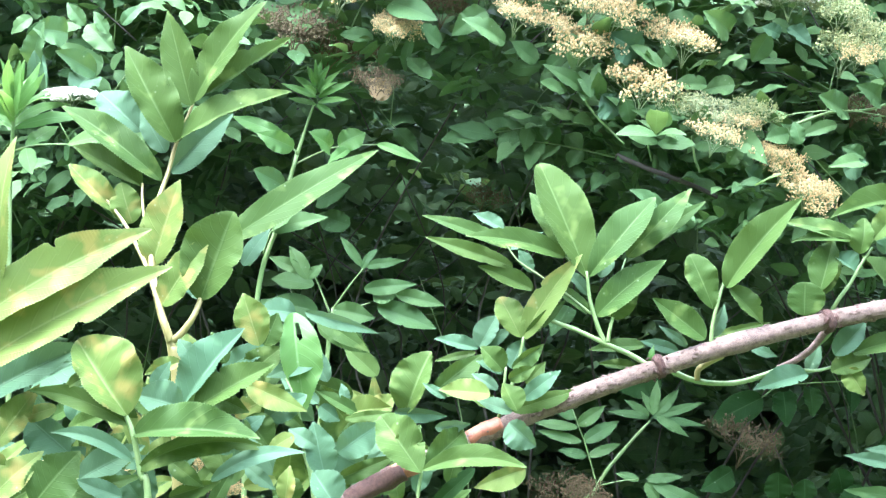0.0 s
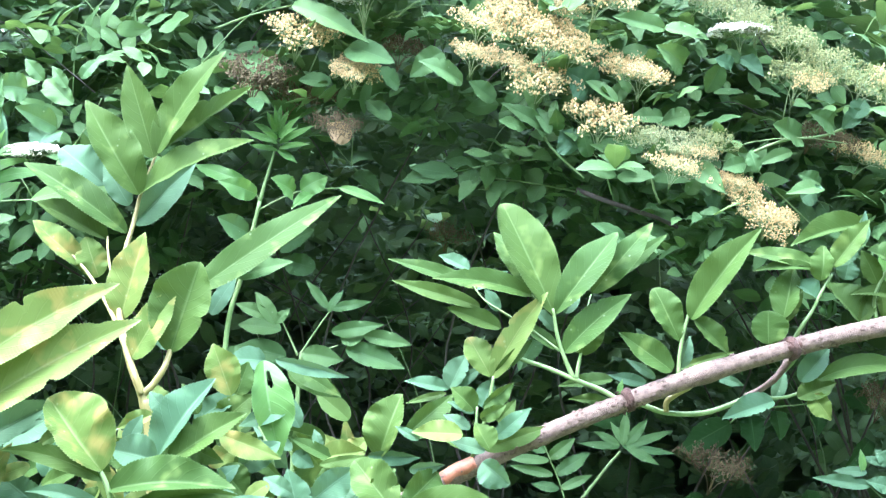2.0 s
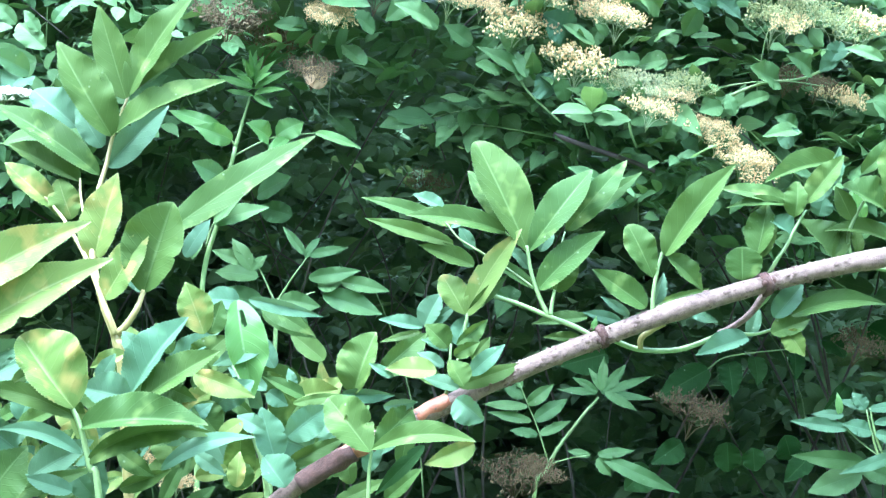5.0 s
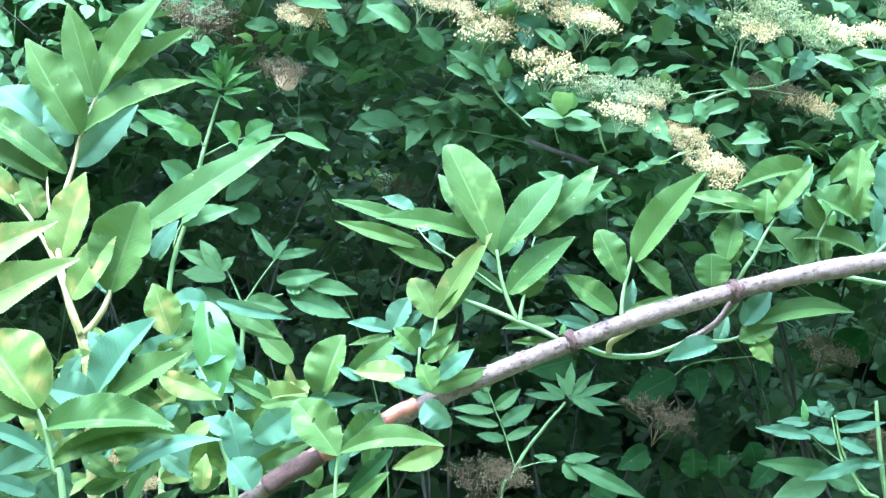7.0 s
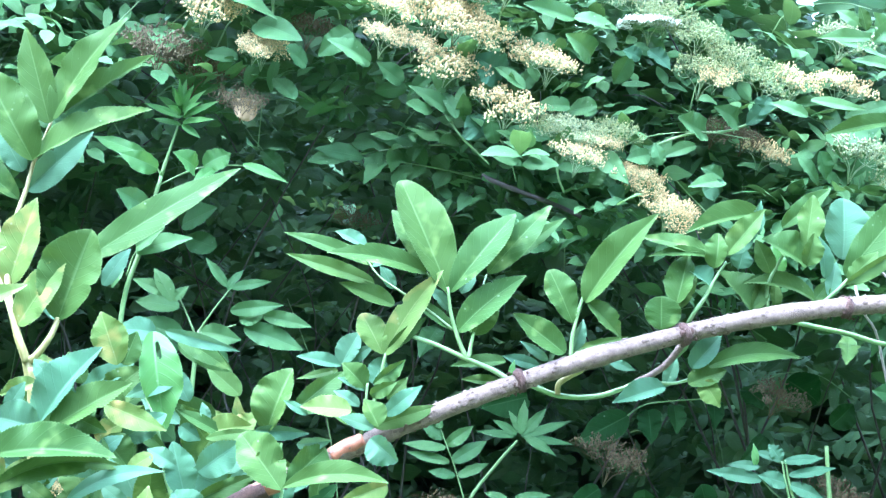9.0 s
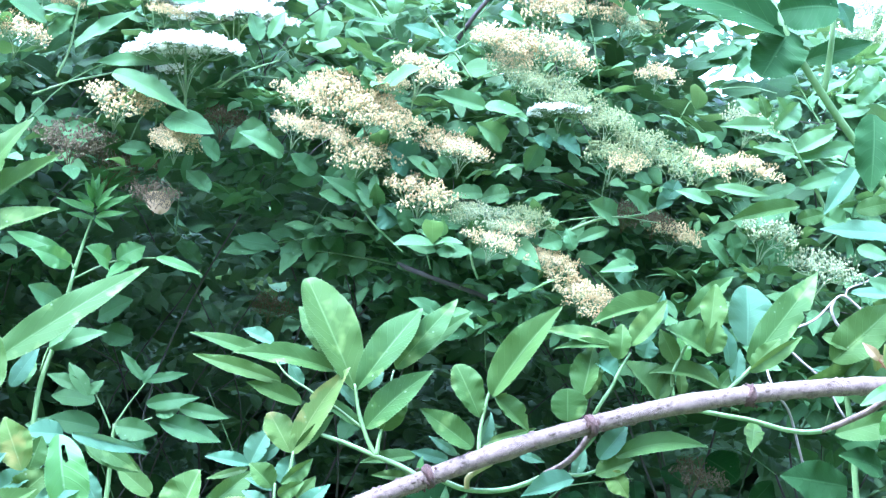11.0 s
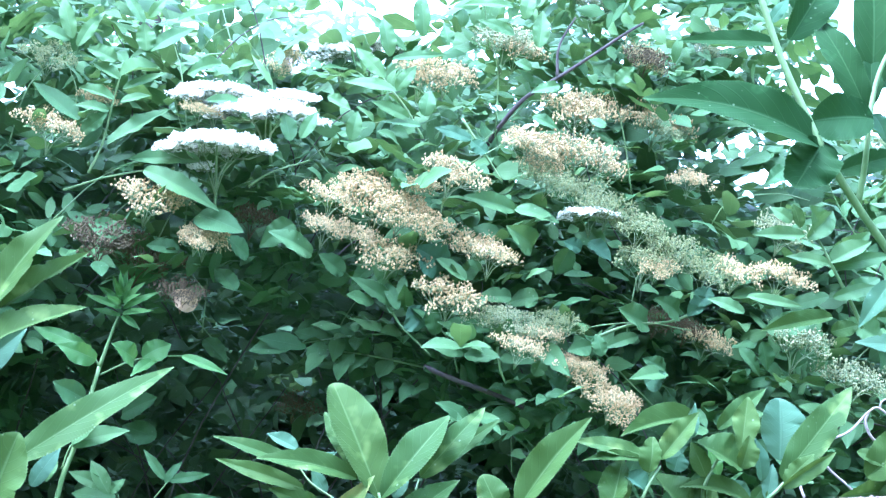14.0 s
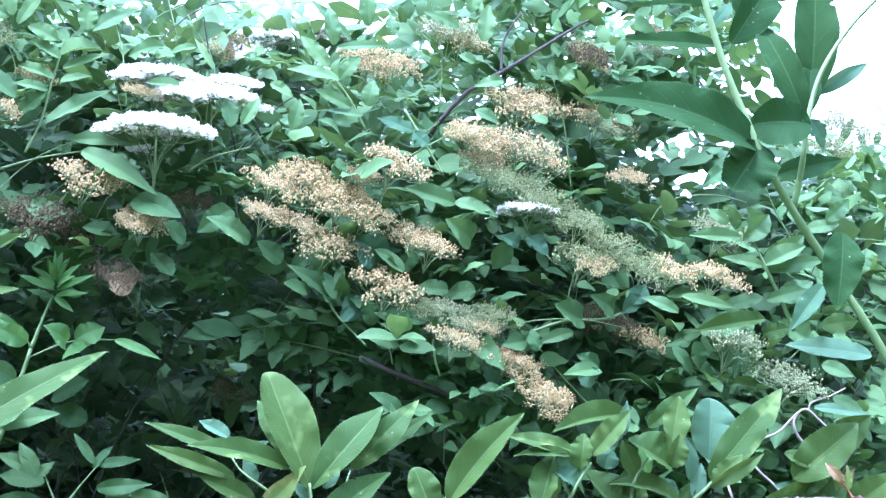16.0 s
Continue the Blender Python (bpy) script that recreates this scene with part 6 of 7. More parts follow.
blade(low, (-0.325, 1.450, 1.421), (-0.250, 1.466, 1.467), 0.0217, 0.0115, LEAF)
blade(low, (-0.351, 1.500, 1.465), (-0.390, 1.498, 1.452), 0.0066, 0.0106, LEAF_OLIVE)
blade(low, (-0.282, 1.500, 1.444), (-0.219, 1.489, 1.419), 0.0105, 0.0145, LEAF_OLIVE)
blade(low, (-0.278, 1.480, 1.412), (-0.252, 1.479, 1.379), 0.0194, 0.0052, LEAF)
blade(low, (-0.262, 1.500, 1.409), (-0.221, 1.504, 1.435), 0.0131, 0.0145, LEAF_BACK, blunt=.4)
blade(low, (-0.297, 1.400, 1.354), (-0.208, 1.414, 1.383), 0.0092, 0.0080, LEAF_BACK, bow=0.10)
blade(low, (-0.347, 1.440, 1.369), (-0.312, 1.440, 1.344), 0.0095, 0.0095, LEAF)
blade(low, (-0.267, 1.420, 1.367), (-0.237, 1.415, 1.346), 0.0075, 0.0075, LEAF_BACK)
blade(low, (-0.232, 1.450, 1.331), (-0.229, 1.454, 1.366), 0.0102, 0.0088, LEAF_OLIVE)
blade(low, (-0.341, 1.520, 1.465), (-0.361, 1.524, 1.489), 0.0094, 0.0094, LEAF_BACK)
blade(low, (-0.309, 1.520, 1.465), (-0.326, 1.523, 1.497), 0.0094, 0.0107, LEAF)
blade(low, (-0.271, 1.500, 1.484), (-0.290, 1.500, 1.538), 0.0165, 0.0198, LEAF_OLIVE, peak=.5)
blade(low, (-0.268, 1.520, 1.484), (-0.256, 1.522, 1.519), 0.0121, 0.0133, LEAF)
blade(low, (-0.216, 1.540, 1.469), (-0.270, 1.542, 1.451), 0.0095, 0.0108, LEAF_BACK)
blade(low, (-0.348, 1.450, 1.332), (-0.296, 1.443, 1.350), 0.0076, 0.0102, LEAF)
blade(low, (-0.403, 1.480, 1.327), (-0.451, 1.473, 1.344), 0.0078, 0.0104, LEAF_BACK)
blade(low, (-0.350, 1.450, 1.399), (-0.380, 1.453, 1.412), 0.0063, 0.0102, LEAF_OLIVE)
blade(low, (-0.373, 1.470, 1.437), (-0.357, 1.472, 1.466), 0.0090, 0.0090, LEAF_BACK)
blade(low, (-0.310, 1.470, 1.433), (-0.274, 1.468, 1.417), 0.0090, 0.0103, LEAF)
blade(low, (-0.285, 1.470, 1.394), (-0.259, 1.478, 1.414), 0.0090, 0.0090, LEAF_BACK)
blade(low, (-0.319, 1.470, 1.376), (-0.292, 1.475, 1.388), 0.0090, 0.0090, LEAF)
blade(low, (-0.354, 1.470, 1.381), (-0.335, 1.465, 1.359), 0.0078, 0.0090, LEAF_BACK)
blade(low, (-0.228, 1.470, 1.395), (-0.255, 1.465, 1.378), 0.0090, 0.0090, LEAF_OLIVE)
blade(low, (-0.205, 1.470, 1.385), (-0.235, 1.475, 1.401), 0.0090, 0.0103, LEAF_BACK)
torn = thing("elder_shoot", (-0.199, 1.550, 0.849), "elder shoot with a torn spotted leaf", "shrub shoot", "elder shoots in front")
stem(torn, [(-0.158, 1.560, 0.231), (-0.188, 1.560, 0.845), (-0.213, 1.560, 1.283), (-0.228, 1.560, 1.372), (-0.242, 1.560, 1.432), (-0.260, 1.590, 1.467), (-0.250, 1.590, 1.519)], 0.0042, 0.0012, STEM, "stem", "green stalk")
blade(torn, (-0.245, 1.560, 1.520), (-0.227, 1.532, 1.418), 0.0275, 0.0151, LEAF_YOUNG, peak=.5, tilt=0.0, hole=(0.22, 0.22, 0.1, 0.15), label="torn pale yellow-green leaflet with ragged holes")
blade(torn, (-0.232, 1.560, 1.521), (-0.153, 1.555, 1.501), 0.0055, 0.0096, LEAF_BACK)
blade(torn, (-0.222, 1.580, 1.516), (-0.164, 1.571, 1.481), 0.0111, 0.0104, LEAF)
blade(torn, (-0.118, 1.500, 1.418), (-0.094, 1.504, 1.483), 0.0276, 0.0118, LEAF, peak=.5, blunt=.5)
blade(torn, (-0.091, 1.510, 1.439), (-0.040, 1.526, 1.482), 0.0105, 0.0185, LEAF)
blade(torn, (-0.031, 1.460, 1.442), (-0.082, 1.454, 1.445), 0.0089, 0.0140, LEAF_OLIVE)
blade(torn, (-0.075, 1.460, 1.437), (-0.099, 1.461, 1.451), 0.0045, 0.0051, LEAF_BACK)
blade(torn, (-0.098, 1.440, 1.364), (-0.142, 1.470, 1.418), 0.0189, 0.0244, LEAF, peak=.55, blunt=.5)
blade(torn, (-0.096, 1.450, 1.366), (-0.055, 1.480, 1.405), 0.0145, 0.0201, LEAF, peak=.55, blunt=.7)
blade(torn, (-0.096, 1.430, 1.367), (0.006, 1.410, 1.374), 0.0143, 0.0077, LEAF, bow=0.10, peak=.5)
blade(torn, (-0.045, 1.470, 1.367), (-0.096, 1.470, 1.318), 0.0074, 0.0085, LEAF_SHADED)
stem(torn, [(-0.097, 1.445, 1.365), (-0.100, 1.445, 1.342), (-0.101, 1.445, 1.312), (-0.103, 1.445, 1.279)], 0.0016, 0.0022, STEM, "stem", "green leaf stalk")
blade(torn, (-0.124, 1.460, 1.382), (-0.100, 1.465, 1.409), 0.0102, 0.0128, LEAF)
blade(torn, (0.006, 1.480, 1.367), (-0.045, 1.471, 1.348), 0.0141, 0.0084, LEAF_OLIVE)
blade(torn, (-0.012, 1.460, 1.414), (0.015, 1.453, 1.392), 0.0095, 0.0184, LEAF_BACK, blunt=.5)
blade(torn, (-0.184, 1.480, 1.378), (-0.142, 1.488, 1.409), 0.0142, 0.0181, LEAF_BACK)
blade(torn, (-0.197, 1.480, 1.355), (-0.211, 1.484, 1.408), 0.0129, 0.0181, LEAF_BACK, blunt=.3)
blade(torn, (-0.190, 1.500, 1.347), (-0.124, 1.504, 1.376), 0.0079, 0.0105, LEAF)
blade(torn, (-0.184, 1.460, 1.329), (-0.208, 1.469, 1.360), 0.0096, 0.0223, LEAF_BACK, blunt=.3)
blade(torn, (-0.227, 1.480, 1.327), (-0.240, 1.479, 1.356), 0.0168, 0.0155, LEAF)
blade(torn, (-0.183, 1.540, 1.415), (-0.135, 1.533, 1.423), 0.0168, 0.0041, LEAF_OLIVE)
blade(torn, (-0.165, 1.540, 1.412), (-0.216, 1.537, 1.439), 0.0054, 0.0088, LEAF)
blade(torn, (-0.182, 1.520, 1.410), (-0.129, 1.524, 1.418), 0.0053, 0.0060, LEAF)
blade(torn, (-0.129, 1.500, 1.420), (-0.075, 1.500, 1.417), 0.0052, 0.0098, LEAF_BACK)
blade(torn, (-0.182, 1.540, 1.427), (-0.189, 1.541, 1.446), 0.0054, 0.0054, LEAF_BACK)
blade(torn, (-0.211, 1.540, 1.422), (-0.189, 1.535, 1.407), 0.0081, 0.0102, LEAF_BACK)
blade(torn, (-0.267, 1.560, 1.431), (-0.221, 1.545, 1.390), 0.0069, 0.0103, LEAF)
blade(torn, (-0.086, 1.480, 1.406), (-0.051, 1.479, 1.411), 0.0052, 0.0084, LEAF_BACK)
blade(torn, (-0.142, 1.530, 1.412), (-0.187, 1.518, 1.394), 0.0080, 0.0121, LEAF)
blade(torn, (-0.163, 1.510, 1.377), (-0.134, 1.515, 1.401), 0.0105, 0.0105, LEAF_BACK)
blade(torn, (-0.157, 1.520, 1.335), (-0.116, 1.528, 1.354), 0.0079, 0.0106, LEAF)
blade(torn, (-0.107, 1.530, 1.336), (-0.094, 1.542, 1.377), 0.0094, 0.0106, LEAF_BACK)
blade(torn, (-0.223, 1.600, 1.509), (-0.165, 1.611, 1.479), 0.0108, 0.0135, LEAF, bow=0.03, blunt=0.27)
blade(torn, (-0.250, 1.610, 1.520), (-0.283, 1.580, 1.523), 0.0128, 0.0160, LEAF_BACK, blunt=0.17)
blade(torn, (-0.258, 1.610, 1.436), (-0.229, 1.638, 1.400), 0.0120, 0.0150, LEAF_BACK, blunt=0.24)
blade(torn, (-0.166, 1.610, 1.404), (-0.136, 1.607, 1.433), 0.0160, 0.0128, LEAF_OLIVE, blunt=0.24)

blade(low, (-0.390, 1.665, 1.396), (-0.448, 1.617, 1.438), 0.0144, 0.0180, LEAF, blunt=0.21)
blade(low, (-0.336, 1.732, 1.400), (-0.256, 1.704, 1.437), 0.0175, 0.0140, LEAF_OLIVE)
blade(torn, (-0.167, 1.729, 1.390), (-0.213, 1.741, 1.419), 0.0100, 0.0125, LEAF_BACK, blunt=0.15)
blade(low, (-0.321, 1.629, 1.337), (-0.351, 1.657, 1.388), 0.0190, 0.0152, LEAF, blunt=0.28)
blade(low, (-0.495, 1.648, 1.327), (-0.416, 1.607, 1.369), 0.0205, 0.0164, LEAF_BACK, blunt=0.25)
blade(low, (-0.570, 1.619, 1.341), (-0.632, 1.599, 1.363), 0.0136, 0.0170, LEAF_OLIVE, blunt=0.35)
blade(low, (-0.499, 1.681, 1.333), (-0.436, 1.708, 1.378), 0.0192, 0.0240, LEAF, blunt=0.25)
blade(torn, (-0.190, 1.680, 1.428), (-0.245, 1.651, 1.447), 0.0160, 0.0128, LEAF, blunt=0.24)
blade(low, (-0.347, 1.620, 1.427), (-0.394, 1.581, 1.451), 0.0136, 0.0170, LEAF, blunt=0.32)
blade(torn, (-0.169, 1.703, 1.343), (-0.226, 1.654, 1.370), 0.0245, 0.0196, LEAF_BACK, blunt=0.27)
blade(low, (-0.340, 1.671, 1.452), (-0.283, 1.661, 1.487), 0.0155, 0.0124, LEAF_BACK, blunt=0.25)
blade(torn, (-0.253, 1.615, 1.329), (-0.244, 1.570, 1.383), 0.0156, 0.0195, LEAF, blunt=0.21)
blade(torn, (-0.196, 1.685, 1.401), (-0.237, 1.666, 1.436), 0.0108, 0.0135, LEAF, blunt=0.32)
blade(low, (-0.601, 1.640, 1.434), (-0.635, 1.614, 1.470), 0.0108, 0.0135, LEAF, blunt=0.29)
blade(low, (-0.373, 1.699, 1.447), (-0.403, 1.723, 1.498), 0.0124, 0.0155, LEAF_OLIVE, blunt=0.36)
blade(low, (-0.508, 1.734, 1.328), (-0.524, 1.741, 1.373), 0.0145, 0.0116, LEAF_OLIVE, blunt=0.23)
blade(low, (-0.358, 1.732, 1.433), (-0.408, 1.761, 1.483), 0.0120, 0.0150, LEAF_BACK)
blade(torn, (-0.221, 1.609, 1.421), (-0.269, 1.633, 1.448), 0.0084, 0.0105, LEAF_BACK)
blade(low, (-0.510, 1.667, 1.390), (-0.491, 1.676, 1.451), 0.0190, 0.0152, LEAF_BACK, blunt=0.20)
blade(low, (-0.473, 1.663, 1.299), (-0.442, 1.687, 1.337), 0.0124, 0.0155, LEAF, blunt=0.15)
blade(torn, (-0.271, 1.638, 1.339), (-0.300, 1.655, 1.394), 0.0148, 0.0185, LEAF_BACK, blunt=0.13)
blade(low, (-0.318, 1.624, 1.363), (-0.349, 1.614, 1.419), 0.0180, 0.0144, LEAF_BACK, blunt=0.29)
blade(torn, (-0.313, 1.666, 1.445), (-0.271, 1.653, 1.482), 0.0192, 0.0240, LEAF, blunt=0.29)
blade(low, (-0.341, 1.732, 1.365), (-0.406, 1.709, 1.397), 0.0132, 0.0165, LEAF_BACK, blunt=0.13)
blade(low, (-0.596, 1.680, 1.289), (-0.524, 1.651, 1.328), 0.0228, 0.0285, LEAF, blunt=0.37)
blade(torn, (-0.161, 1.663, 1.452), (-0.201, 1.673, 1.485), 0.0108, 0.0135, LEAF, blunt=0.21)
blade(low, (-0.375, 1.664, 1.354), (-0.448, 1.664, 1.382), 0.0124, 0.0155, LEAF_BACK, blunt=0.33)
blade(low, (-0.434, 1.684, 1.298), (-0.415, 1.653, 1.351), 0.0160, 0.0200, LEAF_BACK, blunt=0.19)
blade(torn, (-0.325, 1.705, 1.345), (-0.337, 1.690, 1.386), 0.0115, 0.0092, LEAF_BACK, blunt=0.36)
blade(low, (-0.585, 1.709, 1.446), (-0.551, 1.670, 1.498), 0.0220, 0.0275, LEAF_OLIVE, blunt=0.32)
blade(low, (-0.467, 1.738, 1.321), (-0.559, 1.733, 1.349), 0.0172, 0.0215, LEAF_BACK, blunt=0.36)
blade(torn, (-0.214, 1.631, 1.445), (-0.240, 1.647, 1.485), 0.0096, 0.0120, LEAF_BACK, blunt=0.29)
blade(low, (-0.538, 1.603, 1.435), (-0.446, 1.556, 1.472), 0.0220, 0.0176, LEAF_BACK)
blade(torn, (-0.315, 1.672, 1.426), (-0.269, 1.680, 1.454), 0.0130, 0.0104, LEAF, blunt=0.33)
blade(low, (-0.513, 1.658, 1.383), (-0.452, 1.626, 1.407), 0.0125, 0.0100, LEAF)
blade(torn, (-0.181, 1.619, 1.388), (-0.214, 1.574, 1.442), 0.0245, 0.0196, LEAF, blunt=0.30)

# leaves crowding behind the low shoots
rnd = random.Random(77)
for k in range(80):
    at = Vector((rnd.uniform(-0.66, -0.06), rnd.uniform(1.62, 1.85), rnd.uniform(1.2, 1.40)))
    a = rnd.uniform(0.2, 2.9)
    way = Vector((math.cos(a), rnd.uniform(-0.5, 0.3), abs(math.sin(a)) * 0.9)) * rnd.uniform(0.05, 0.085)
    wide = rnd.uniform(0.009, 0.016)
    blade(low if at.x < -0.33 else torn, at, at + way, wide, wide * rnd.uniform(0.5, 1.1), rnd.choice((LEAF, LEAF, LEAF_BACK, LEAF_OLIVE)))

# ---- tall shoot against the sky ----
high = thing("elder_shoot", (0.731, 1.620, 0.785), "tall dark elder shoot standing against the bright sky", "shrub shoot", "elder shoots in front")
stem(high, [(0.889, 1.700, 0.233), (0.893, 1.700, 0.746), (0.863, 1.680, 1.528), (0.754, 1.660, 1.736), (0.684, 1.650, 1.837), (0.620, 1.620, 1.911), (0.577, 1.600, 1.969), (0.555, 1.600, 2.019), (0.529, 1.600, 2.084), (0.500, 1.600, 2.189), (0.491, 1.600, 2.267)], 0.0062, 0.0038, STEM, "stem", "pale green stem")
stem(high, [(0.622, 1.620, 1.915), (0.626, 1.610, 1.947), (0.627, 1.600, 1.972), (0.633, 1.600, 2.014), (0.643, 1.600, 2.056), (0.659, 1.600, 2.092), (0.688, 1.600, 2.136), (0.729, 1.600, 2.182)], 0.0042, 0.0022, STEM, "stem", "pale green stem")
# Backlit leaves: their dark facing side comes from the shaded leaf colour.
blade(high, (0.570, 1.600, 1.979), (0.366, 1.576, 2.027), 0.0254, 0.0345, LEAF_SHADED, bow=-0.03, peak=.36)
blade(high, (0.576, 1.600, 1.981), (0.536, 1.584, 1.922), 0.0315, 0.0285, LEAF_SHADED, peak=.5, blunt=1)
blade(high, (0.633, 1.590, 2.007), (0.562, 1.597, 2.007), 0.0345, 0.0270, LEAF_SHADED, peak=.5, blunt=.9)
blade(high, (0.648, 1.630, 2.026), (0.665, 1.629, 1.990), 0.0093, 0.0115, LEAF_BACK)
blade(high, (0.633, 1.610, 2.022), (0.587, 1.647, 2.167), 0.0228, 0.0167, LEAF_SHADED, bow=0.03)
blade(high, (0.648, 1.630, 2.055), (0.662, 1.643, 2.242), 0.0278, 0.0278, LEAF_SHADED)
blade(high, (0.638, 1.620, 2.028), (0.652, 1.634, 2.111), 0.0138, 0.0122, LEAF_SHADED)
blade(high, (0.554, 1.640, 2.119), (0.630, 1.664, 2.239), 0.0202, 0.0280, LEAF_SHADED)
blade(high, (0.526, 1.650, 2.165), (0.448, 1.652, 2.166), 0.0063, 0.0173, LEAF_SHADED)
blade(high, (0.537, 1.640, 2.114), (0.420, 1.650, 2.118), 0.0101, 0.0140, LEAF_SHADED)
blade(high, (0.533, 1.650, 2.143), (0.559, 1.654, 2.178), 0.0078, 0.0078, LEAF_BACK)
blade(high, (0.603, 1.640, 1.955), (0.697, 1.646, 1.985), 0.0138, 0.0154, LEAF_SHADED)
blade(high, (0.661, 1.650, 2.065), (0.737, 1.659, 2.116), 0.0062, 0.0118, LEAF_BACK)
blade(high, (0.657, 1.560, 1.873), (0.642, 1.537, 1.781), 0.0203, 0.0246, LEAF_SHADED, peak=.45)
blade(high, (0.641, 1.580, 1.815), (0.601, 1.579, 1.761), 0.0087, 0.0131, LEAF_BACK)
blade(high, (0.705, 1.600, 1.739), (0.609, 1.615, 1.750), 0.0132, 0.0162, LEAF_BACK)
blade(high, (0.569, 1.660, 2.165), (0.559, 1.659, 2.223), 0.0111, 0.0111, LEAF_SHADED)
stem(high, [(0.671, 1.760, 1.787), (0.652, 1.750, 1.822), (0.632, 1.740, 1.854), (0.618, 1.740, 1.884), (0.602, 1.740, 1.914)], 0.0028, 0.0012, STEM, "stem", "slender green twig")
blade(high, (0.595, 1.740, 1.900), (0.527, 1.733, 1.897), 0.0080, 0.0113, LEAF_FAR)
blade(high, (0.580, 1.740, 1.916), (0.555, 1.746, 1.936), 0.0096, 0.0080, LEAF_FAR)
blade(high, (0.590, 1.740, 1.909), (0.583, 1.742, 1.940), 0.0080, 0.0096, LEAF)
blade(high, (0.599, 1.740, 1.895), (0.638, 1.749, 1.935), 0.0080, 0.0160, LEAF_FAR)
blade(high, (0.625, 1.740, 1.864), (0.574, 1.749, 1.875), 0.0080, 0.0096, LEAF_FAR)
blade(high, (0.625, 1.740, 1.865), (0.683, 1.745, 1.895), 0.0160, 0.0088, LEAF_FAR)
blade(high, (0.629, 1.740, 1.858), (0.714, 1.745, 1.880), 0.0096, 0.0096, LEAF_FAR)
blade(high, (0.628, 1.740, 1.821), (0.689, 1.743, 1.840), 0.0080, 0.0104, LEAF_FAR)
blade(high, (0.627, 1.740, 1.797), (0.533, 1.729, 1.777), 0.0071, 0.0144, LEAF)
blade(high, (0.623, 1.740, 1.778), (0.663, 1.745, 1.789), 0.0111, 0.0111, LEAF)
blade(high, (0.520, 1.740, 1.821), (0.588, 1.735, 1.809), 0.0079, 0.0071, LEAF_FAR)
blade(high, (0.516, 1.740, 1.800), (0.473, 1.748, 1.819), 0.0079, 0.0095, LEAF_FAR)
blade(high, (0.708, 1.740, 1.927), (0.741, 1.741, 1.958), 0.0097, 0.0113, LEAF_FAR)
blade(high, (0.700, 1.740, 1.791), (0.752, 1.746, 1.803), 0.0128, 0.0128, LEAF)
blade(high, (0.681, 1.740, 1.914), (0.728, 1.744, 1.925), 0.0097, 0.0097, LEAF_FAR)
blade(high, (0.746, 1.740, 1.859), (0.765, 1.746, 1.897), 0.0097, 0.0113, LEAF_FAR)
blade(high, (0.699, 1.740, 1.743), (0.740, 1.736, 1.730), 0.0111, 0.0111, LEAF_FAR)
corner = thing("elder_shoot", (0.687, 1.680, 0.728), "leafy elder shoot beside the branch", "shrub shoot", "elder shoots in front")
stem(corner, [(0.665, 1.680, 0.219), (0.668, 1.680, 0.728), (0.661, 1.680, 1.435), (0.653, 1.680, 1.578), (0.664, 1.680, 1.631), (0.686, 1.680, 1.659)], 0.005, 0.0025, STEM, "stem", "green stalk")
blade(corner, (0.632, 1.660, 1.580), (0.685, 1.675, 1.647), 0.0150, 0.0226, LEAF)
blade(corner, (0.644, 1.660, 1.580), (0.608, 1.660, 1.590), 0.0060, 0.0082, LEAF_BACK)
blade(corner, (0.624, 1.640, 1.597), (0.705, 1.635, 1.665), 0.0264, 0.0220, LEAF)
blade(corner, (0.614, 1.640, 1.626), (0.661, 1.640, 1.612), 0.0088, 0.0103, LEAF)
blade(corner, (0.673, 1.640, 1.692), (0.708, 1.635, 1.680), 0.0089, 0.0089, LEAF_FAR)
blade(corner, (0.653, 1.680, 1.578), (0.682, 1.681, 1.645), 0.0220, 0.0176, LEAF, blunt=0.24)
blade(corner, (0.664, 1.680, 1.631), (0.731, 1.663, 1.676), 0.0176, 0.0220, LEAF, blunt=0.12)
blade(corner, (0.677, 1.680, 1.585), (0.593, 1.635, 1.575), 0.0195, 0.0156, LEAF, blunt=0.12)
blade(corner, (0.649, 1.680, 1.564), (0.741, 1.700, 1.588), 0.0256, 0.0320, LEAF, blunt=0.12)
blade(corner, (0.693, 1.650, 1.566), (0.740, 1.614, 1.605), 0.0195, 0.0156, LEAF, blunt=0.12)
blade(corner, (0.664, 1.680, 1.598), (0.644, 1.702, 1.631), 0.0132, 0.0165, LEAF, blunt=0.12)
blade(corner, (0.681, 1.650, 1.586), (0.669, 1.633, 1.618), 0.0064, 0.0080, LEAF_OLIVE, blunt=0.32)
blade(corner, (0.686, 1.650, 1.590), (0.700, 1.645, 1.611), 0.0036, 0.0045, LEAF_DEAD)
blade(corner, (0.741, 1.880, 1.702), (0.822, 1.871, 1.694), 0.0095, 0.0076, LEAF_BACK)
blade(corner, (0.693, 1.650, 1.598), (0.669, 1.637, 1.603), 0.0036, 0.0045, LEAF_DEAD)

# ---- fresh shoots in front of the bush ----
fresh = thing("young_elder_shoot", (-0.374, 2.050, 0.484), "slender young elder shoot with fresh toothed leaves", "shrub shoot", "fresh young shoots")
stem(fresh, [(-0.372, 2.050, -0.032), (-0.374, 2.050, 0.484), (-0.376, 2.050, 1.252), (-0.366, 2.050, 1.546), (-0.341, 2.050, 1.651), (-0.316, 2.050, 1.753)], 0.005, 0.003, STEM, "stem", "green stalk")
stem(fresh, [(-0.316, 2.050, 1.753), (-0.305, 2.050, 1.79), (-0.293, 2.045, 1.826)], 0.003, 0.0016, STEM, "stem", "green stalk")
